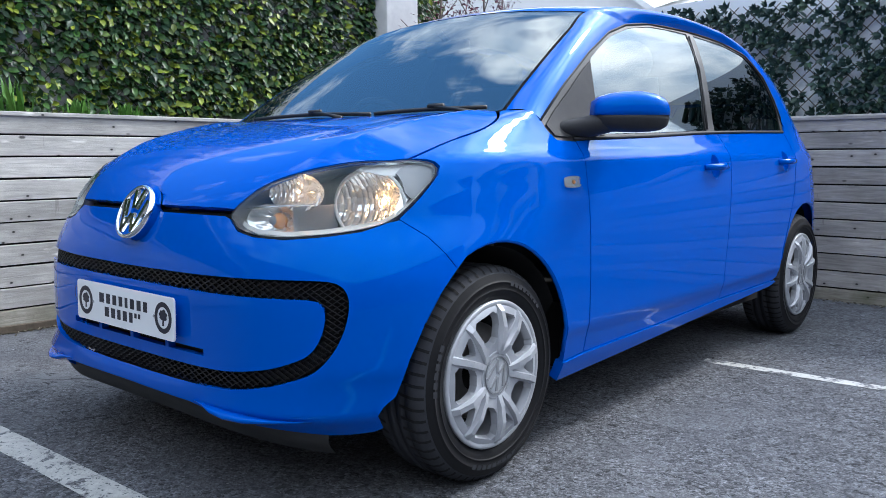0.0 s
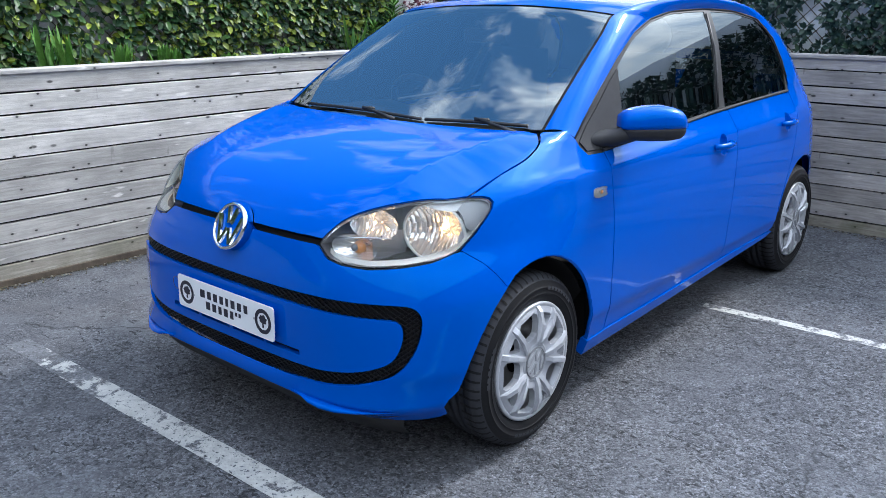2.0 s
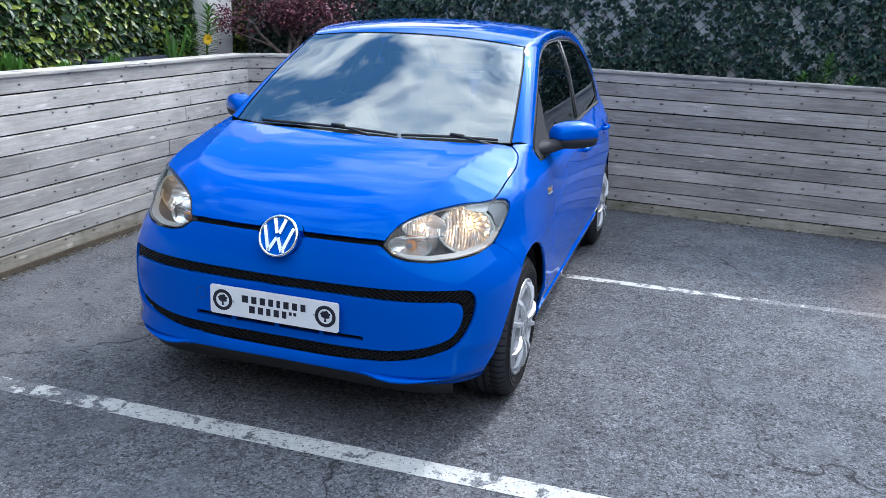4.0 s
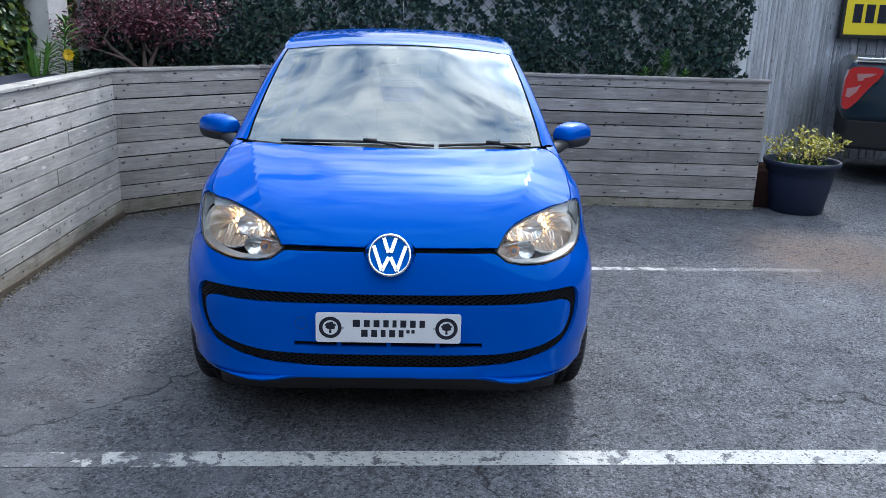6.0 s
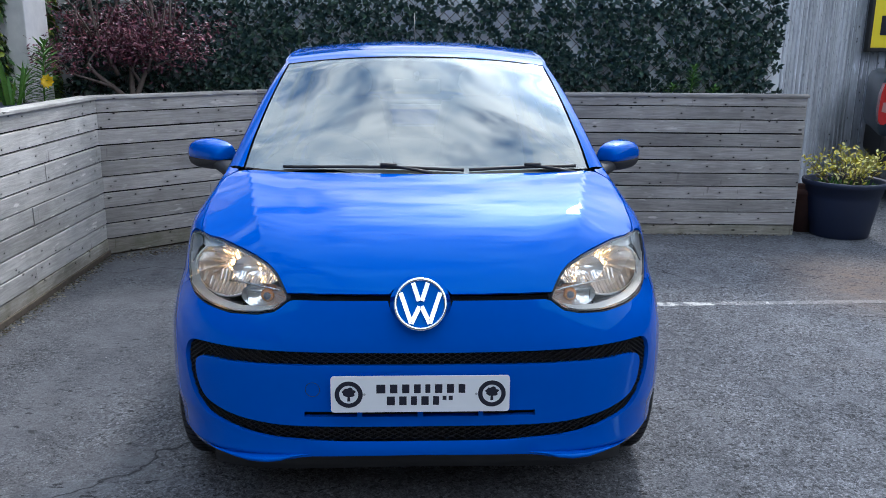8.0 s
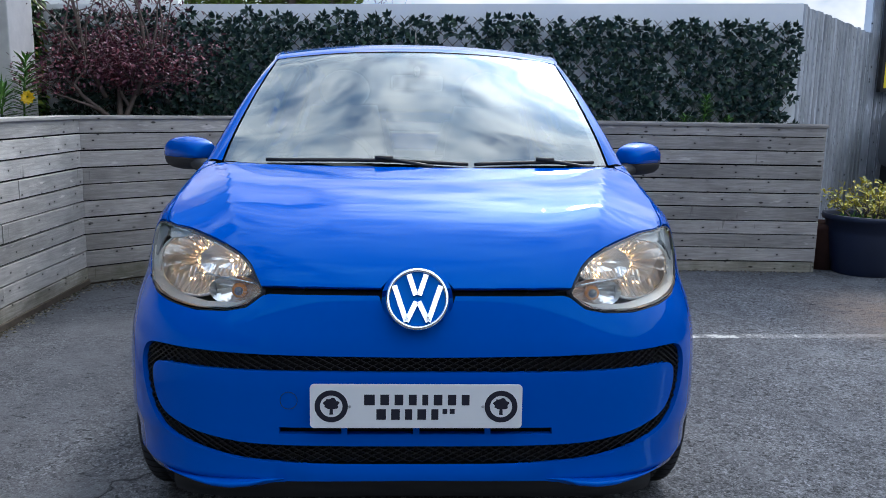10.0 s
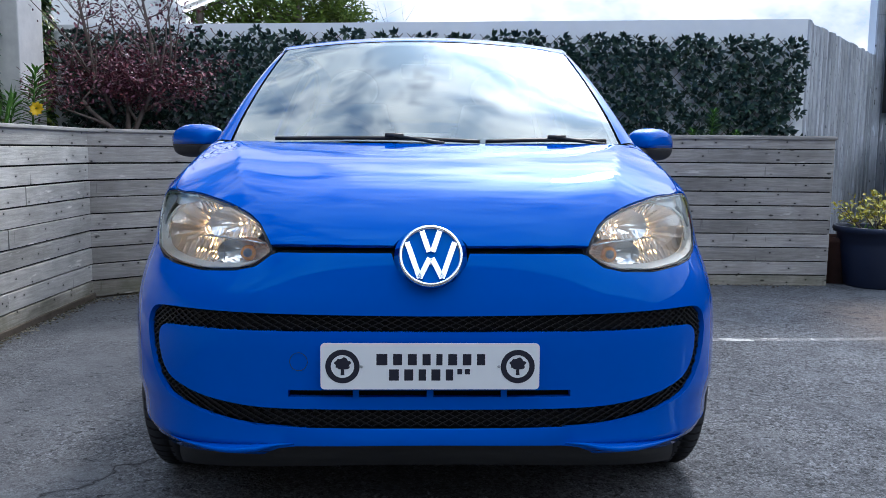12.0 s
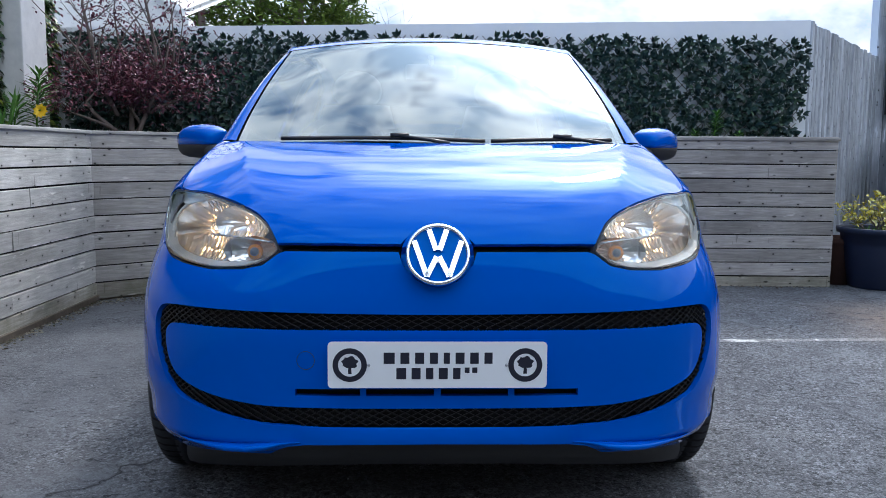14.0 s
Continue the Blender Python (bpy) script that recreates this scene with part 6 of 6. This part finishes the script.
def blade_leaves(vs, fs, p, count, length, width, rnd, lean=.5):
    for _ in range(count):
        a = rnd.uniform(0, 2 * math.pi)
        t = rnd.uniform(.15, lean)
        d = Vector((math.cos(a) * t, math.sin(a) * t, 1)).normalized()
        k = length * rnd.uniform(.6, 1.1)
        add_leaf(vs, fs, p + Vector((rnd.gauss(0, .02), rnd.gauss(0, .02), 0)), d, Vector((math.cos(a), math.sin(a), .3)).normalized(), k, width, width * .2)


def stalk_plant(name, p, height, label, seed, flower=False, leaf=.14):
    """A lily: an upright stalk with whorls of narrow leaves."""
    rnd = random.Random(seed)
    plant = thing(name, label, "plant")
    p = Vector(p)
    bm = bmesh.new()
    tube(bm, [p, p + Vector((.01, 0, height * .5)), p + Vector((.03, .01, height))], [.006, .006, .004], 6)
    part("stalk", bm, GREEN, plant, "", True)
    vs, fs = [], []
    n = int(height / .0045)
    for k in range(n):
        t = .12 + .88 * k / n
        a = k * 2.4
        d = Vector((math.cos(a), math.sin(a), .55 - .5 * (1 - t) + (.5 if t > .9 else 0))).normalized()
        l = leaf * rnd.uniform(.75, 1.1) * (1 - .35 * max(0, t - .75) / .25)
        add_leaf(vs, fs, p + Vector((.03 * t, .01 * t, height * t)), d, Vector((0, 0, 1)), l, .019, .003)
    me = bpy.data.meshes.new("leaves")
    me.from_pydata([tuple(v) for v in vs], [], fs)
    me.materials.append(GREEN)
    new("leaves", me).parent = plant
    if flower:
        vs, fs = [], []
        c = p + Vector((.06, -.05, height * .45))
        for k in range(9):
            a = k * 2 * math.pi / 9
            d = Vector((math.cos(a) * .8, -.5 + .2 * math.sin(a), math.sin(a) * .8)).normalized()
            add_leaf(vs, fs, c, d, Vector((0, -1, .2)), .05, .04, .008)
        me = bpy.data.meshes.new("flower")
        me.from_pydata([tuple(v) for v in vs], [], fs)
        me.materials.append(PETAL)
        f = new("flower", me)
        f.parent = plant
        f["label"] = "yellow flower"
    return plant


stalk_plant("lily_plant", (-2.36, 3.18, 1.0), .42, "tall green lily with a yellow flower in the planter", 31, True)
stalk_plant("lily_plant", (-2.42, 3.02, 1.0), .24, "short green lily in the planter", 32)
stalk_plant("lily_plant", (2.18, 4.28, 1.0), .27, "fresh green lily in front of the dark leaf screen", 33, False, .10)
stalk_plant("lily_plant", (2.02, 4.28, 1.0), .13, "small green lily in front of the dark leaf screen", 34, False, .09)
stalk_plant("lily_plant", (2.36, 4.30, 1.0), .12, "small green lily in front of the dark leaf screen", 35, False, .09)


def sword_plant(p, seed, label, height=.42, count=9, name="iris_plant"):
    rnd = random.Random(seed)
    vs, fs = [], []
    blade_leaves(vs, fs, Vector(p), count, height, .035, rnd, .4)
    return leaf_mesh(name, vs, fs, GREEN, label, "plant", "")


sword_plant((-2.40, 2.82, 1.0), 41, "upright sword-leaved iris in the planter", .36, 7)
sword_plant((-2.45, .72, 1.0), 42, "upright sword-leaved iris in the planter", .34, 11)
sword_plant((-2.47, .62, 1.0), 43, "upright sword-leaved iris in the planter", .30, 9)
for k, (y, h) in enumerate(((1.02, .16), (1.30, .15), (1.36, .12), (2.2, .10), (1.75, .08))):
    sword_plant((-2.42, y, 1.02), 50 + k, "low tuft of fresh green leaves at the planter's edge", h, 34, "leaf_tuft")
# dark trough behind the planter's edge
bm = bmesh.new()
box(bm, -2.62, -2.30, 2.15, 3.05, .98, 1.065, .012)
tagged(part("plant_trough", bm, POTBLUE), "long dark plastic trough standing in the planter", "trough")

# ---- potted shrub beside the planter wall ----
POT = Vector((3.36, 3.98, 0))
bm = bmesh.new()
lathe(bm, [(.0, .02), (.0, .205), (.012, .215), (.30, .262), (.335, .268), (.34, .275), (.395, .284), (.40, .305), (.425, .312), (.44, .308), (.443, .296), (.43, .285), (.36, .27)], 56, "z", POT)
pot = tagged(part("plant_pot", bm, POTBLUE, None, "", True), "large dark blue plastic plant pot on the asphalt", "plant pot")
bm = bmesh.new()
lathe(bm, [(.375, .28), (.385, .14), (.39, .001)], 32, "z", POT)
part("potting_soil", bm, SOIL, pot, "dark potting soil", True)


def pot_shrub():
    rnd = random.Random(61)
    shrub = thing("potted_shrub", "sparse yellow variegated shrub growing in the blue pot", "shrub")
    bm = bmesh.new()
    vs, fs = [], []
    for k in range(26):
        a, r = rnd.uniform(0, 2 * math.pi), rnd.uniform(0, .16)
        p = POT + Vector((r * math.cos(a), r * math.sin(a), .385))
        d = Vector((math.cos(a) * rnd.uniform(.1, .9), math.sin(a) * rnd.uniform(.1, .9), 1)).normalized()
        pts = [p]
        for i in range(4):
            d = (d + Vector((rnd.gauss(0, .22), rnd.gauss(0, .22), .02))).normalized()
            pts.append(pts[-1] + d * rnd.uniform(.05, .085))
        tube(bm, pts, [.006, .005, .004, .003, .002], 5)
        for q in pts[2:]:
            for _ in range(9):
                dd = Vector((rnd.gauss(0, 1), rnd.gauss(0, 1), rnd.gauss(.6, .7))).normalized()
                add_leaf(vs, fs, q + Vector((rnd.gauss(0, .02), rnd.gauss(0, .02), rnd.gauss(0, .02))), dd, Vector((rnd.gauss(0, .5), rnd.gauss(0, .5), 1)).normalized(), rnd.uniform(.03, .055), .02, .003)
    part("stems", bm, BARK, shrub, "thin brown stems", True)
    me = bpy.data.meshes.new("leaves")
    me.from_pydata([tuple(v) for v in vs], [], fs)
    me.materials.append(YELLOWLEAF)
    new("leaves", me).parent = shrub
    vs, fs = [], []
    for k in range(60):
        a, r = rnd.uniform(0, 6.28), rnd.uniform(0, .22)
        blade_leaves(vs, fs, POT + Vector((r * math.cos(a), r * math.sin(a), .38)), 2, .07, .02, rnd, .9)
    me = bpy.data.meshes.new("undergrowth")
    me.from_pydata([tuple(v) for v in vs], [], fs)
    me.materials.append(GREEN)
    new("undergrowth", me).parent = shrub


pot_shrub()
bm = bmesh.new()
lathe(bm, [(0, .01), (0, .12), (.30, .15), (.31, .165), (.35, .165), (.35, .15), (.30, .14)], 32, "z", (3.12, 4.18, 0))
tagged(part("clay_pot", bm, TERRACOTTA, None, "", True), "brown clay pot tucked behind the blue pot", "plant pot")

# ---- pickup parked by the annex ----
CLEARLAMP = mat("clear_lamp", (.62, .30, .30), .12, .3)
truck = thing("pickup_truck", "dark teal pickup truck parked beside the board wall", "pickup truck", at=pose(4.27, 5.2, 0, 0, 0, -24))
bm = bmesh.new()
vs = box(bm, 0, 4.8, 0, 1.6, .62, 1.22, .09)
part("body", bm, TRUCK, truck, "dark teal painted body", True)
bm = bmesh.new()
box(bm, .04, 4.9, .03, 1.57, .36, .66, .03)
part("bumper", bm, SPOILER, truck, "black lower bumper")
bm = bmesh.new()
box(bm, .06, 1.6, -.01, .05, 1.215, 1.245, .01)
part("bed_rail", bm, CHROME, truck, "bright load-bed rail")


def flat_lamp(poly, y0, y1, name, material, parent, label):
    bm = bmesh.new()
    f_, b_ = [bm.verts.new((x, y0 - .05 * x, z)) for x, z in poly], [bm.verts.new((x - .01, y1, z)) for x, z in poly]
    bm.faces.new(f_)
    for i in range(len(poly)):
        j = (i + 1) % len(poly)
        bm.faces.new((f_[i], b_[i], b_[j], f_[j]))
    return part(name, bm, material, parent, label)


lampt = flat_lamp(rounded([(-.01, 1.10), (.06, 1.16), (.30, 1.155), (.31, 1.09), (.20, .96), (.10, .80), (.02, .735), (-.02, .80)], 1), -.035, .08, "tail_lamp", REDLAMP, truck, "red wrap-round tail lamp")
flat_lamp([(.08, 1.09), (.25, 1.10), (.20, 1.065), (.15, 1.055), (.14, 1.03), (.10, 1.02)], -.042, -.02, "clear_section", CLEARLAMP, lampt, "clear section of the lamp")
flat_lamp([(.015, .95), (.09, .965), (.13, .99), (.10, .92), (.04, .86), (.01, .87)], -.042, -.02, "clear_section", CLEARLAMP, lampt, "clear section of the lamp")
for x in (.95, 4.0):
    for y in (.1, 1.5):
        bm = bmesh.new()
        lathe(bm, [(-.11, .15), (-.12, .36), (-.09, .385), (.09, .385), (.12, .36), (.11, .15)], 36, "y", (x, y, .385))
        part("wheel", bm, RUBBER, truck, "black tyre", True)
bm = bmesh.new()
box(bm, 1.75, 4.0, .12, 1.48, 1.22, 1.78, .12)
part("cab", bm, TRUCK, truck, "dark cab", True)

# ---- yellow sign on the annex ----
sign = thing("yellow_sign", "yellow sign board with dark lettering bars", "sign", at=pose(4.86, 6.62, 0, 0, 0, 5.5))
bm = bmesh.new()
box(bm, 0, 2.4, -.03, .01, 1.43, 2.7, .004)
part("sign_face", bm, SIGNYELLOW, sign)
bm = bmesh.new()
box(bm, -.035, 0, -.045, .02, 1.39, 2.73, .003)
box(bm, -.035, 2.4, -.045, .02, 1.39, 1.428, .003)
part("sign_frame", bm, BLACK, sign, "dark frame")
for x0, x1, z0, z1 in [(.10 + k * .15, .205 + k * .15, 1.56, 1.76) for k in range(14)] + [(.35, 2.2, 1.92, 2.3)]:
    bm = bmesh.new()
    box(bm, x0, x1, -.034, -.031, z0, z1)
    part("sign_bar", bm, INK, sign)

# ---- distance: pale gabled building, conifers ----
house = thing("white_building", "pale rendered building with a low white gable roof", "building")
VERGE = [(-3.0, 2.65), (-4.18, 3.5), (-4.7, 3.88), (-7.6, 6.0)]
bm = bmesh.new()
outline = [(-9.5, 0), (-3.0, 0)] + VERGE + [(-9.5, 6.0)]
f_, b_ = [bm.verts.new((x, 9.0, z)) for x, z in outline], [bm.verts.new((x, 9.3, z)) for x, z in outline]
bm.faces.new(f_)
bm.faces.new(b_[::-1])
for i in range(len(outline)):
    j = (i + 1) % len(outline)
    bm.faces.new((f_[i], b_[i], b_[j], f_[j]))
part("wall", bm, GABLE, house, "pale rendered gable wall")
bm = bmesh.new()
rows = [[bm.verts.new((x + dx, 8.85 + dy, z + dz + up)) for x, z in VERGE] for dx, dy, dz, up in ((0, 0, 0, .0), (0, 0, 0, .09), (.15, 4.6, 1.3, .09), (.15, 4.6, 1.3, 0))]
for a, b in zip(rows, rows[1:] + rows[:1]):
    for k in range(len(VERGE) - 1):
        bm.faces.new((a[k], a[k + 1], b[k + 1], b[k]))
part("roof", bm, ROOFWHITE, house, "pale sheet roof")


def conifer(p, h, r, seed, label):
    rnd = random.Random(seed)
    tree = thing("conifer_tree", label, "tree")
    p = Vector(p)
    bm = bmesh.new()
    tube(bm, [p, p + Vector((0, 0, h * .5)), p + Vector((.1, 0, h))], [.18, .12, .03], 8)
    vs, fs = [], []
    for k in range(110):
        t = rnd.uniform(.12, .98)
        a = rnd.uniform(0, 6.28)
        l = r * (1.05 - t * .85) * rnd.uniform(.6, 1.1)
        q0 = p + Vector((0, 0, h * t))
        d = Vector((math.cos(a), math.sin(a), rnd.uniform(-.1, .45))).normalized()
        tube(bm, [q0, q0 + d * l * .6, q0 + d * l], [.03, .02, .008], 4)
        for _ in range(70):
            f = rnd.uniform(.2, 1.05)
            q = q0 + d * l * f + Vector((rnd.gauss(0, .16), rnd.gauss(0, .16), rnd.gauss(0, .14)))
            dd = (d + Vector((rnd.gauss(0, .7), rnd.gauss(0, .7), rnd.gauss(.2, .5)))).normalized()
            add_leaf(vs, fs, q, dd, Vector((rnd.gauss(0, .5), rnd.gauss(0, .5), 1)).normalized(), rnd.uniform(.14, .28), .09, .02)
    part("trunk", bm, BARK, tree, "", True)
    me = bpy.data.meshes.new("crown")
    me.from_pydata([tuple(v) for v in vs], [], fs)
    me.materials.append(CONIFER)
    new("crown", me).parent = tree


for k, (x, y, h, r) in enumerate(((-6.4, 23, 9.0, 2.3), (-4.9, 24, 9.6, 2.5), (-3.6, 23.5, 9.0, 2.1), (-2.5, 24, 8.4, 1.8), (-8.5, 25, 9.0, 2.6))):
    conifer((x, y, 0), h, r, 70 + k, "dense green conifer standing beyond the wall")


def bare_tree(p, h, seed):
    rnd = random.Random(seed)
    bm = bmesh.new()
    tips = []
    for k in range(4):
        branch(bm, Vector(p), Vector((rnd.gauss(0, .3), rnd.gauss(0, .3), 1)).normalized(), h * .5, .05, 3, rnd, tips, .25)
    tagged(part("bare_tree", bm, TWIG, None, "", True), "leafless twiggy tree beyond the wall", "tree")


bare_tree((-1.3, 22, 0), 5.0, 81)
bare_tree((-2.0, 21.5, 0), 5.0, 82)

# ---- leaf litter and grit along the walls' foot ----
def litter(name, p, q, off, count, seed, material, label, big):
    rnd = random.Random(seed)
    vs, fs = [], []
    p, q = Vector((*p, 0)), Vector((*q, 0))
    d = (q - p).normalized()
    o = Vector((d.y, -d.x, 0))
    for _ in range(count):
        c = p.lerp(q, rnd.random()) + o * (.015 + abs(rnd.gauss(0, off))) + Vector((0, 0, .003))
        r, a0 = big * rnd.uniform(.35, 1.2), rnd.uniform(0, 6.28)
        k = len(vs)
        n = rnd.randint(4, 6)
        for i in range(n):
            a = a0 + 6.28 * i / n
            rr = r * rnd.uniform(.6, 1.1)
            vs.append(c + Vector((rr * math.cos(a), rr * .6 * math.sin(a), rnd.uniform(0, .006))))
        vs.append(c + Vector((0, 0, rnd.uniform(.004, .010))))
        fs += [(k + i, k + (i + 1) % n, k + n) for i in range(n)]
    return leaf_mesh(name, vs, fs, material, label, "litter")


LITTER = make_leaf("dry_leaf_litter", [(.06, .045, .03), (.04, .03, .022), (.10, .08, .05), (.26, .24, .20), (.035, .04, .018), (.06, .045, .03)], .85)
litter("leaf_litter", (-2.19, -1.0), (-2.10, 3.36), .035, 900, 91, LITTER, "brown leaf litter and grit along the wall's foot", .013)
litter("leaf_litter", (-2.10, 3.36), (-1.18, 4.13), .10, 420, 92, LITTER, "brown leaf litter in the corner of the wall", .014)
litter("leaf_litter", (-1.18, 4.13), (2.9, 3.96), .04, 600, 93, LITTER, "brown leaf litter along the shaded wall", .012)

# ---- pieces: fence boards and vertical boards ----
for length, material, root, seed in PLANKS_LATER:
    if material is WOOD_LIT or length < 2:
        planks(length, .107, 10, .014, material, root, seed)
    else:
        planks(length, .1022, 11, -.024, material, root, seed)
rnd_b = random.Random(8)
board_shapes = {}
for length, root, top in BOARDS_LATER:
    x = 0.0
    while x < length - .05:
        w = rnd_b.choice((.095, .11, .125))
        key = (w, top)
        if key not in board_shapes:
            bm = bmesh.new()
            c = .004
            prof = [(0, 0), (c, -.016), (w - .012 - c, -.016), (w - .012, 0)]
            sec = [[bm.verts.new((zz, yy, -xx)) for xx, yy in prof] for zz in (0, top)]
            for i in range(4):
                j = (i + 1) % 4
                bm.faces.new((sec[0][i], sec[0][j], sec[1][j], sec[1][i]))
            bm.faces.new(sec[0])
            bm.faces.new(sec[1][::-1])
            bmesh.ops.recalc_face_normals(bm, faces=bm.faces)
            me = bpy.data.meshes.new("board")
            bm.to_mesh(me)
            bm.free()
            me.materials.append(GREYBOARD)
            board_shapes[key] = me
        ob = new("board", board_shapes[key])
        ob.parent = root
        ob.matrix_local = pose(x, .02 + rnd_b.choice((0, -.012)), rnd_b.uniform(-.01, .01)) @ Matrix.Rotation(-math.pi / 2, 4, "Y")
        x += w
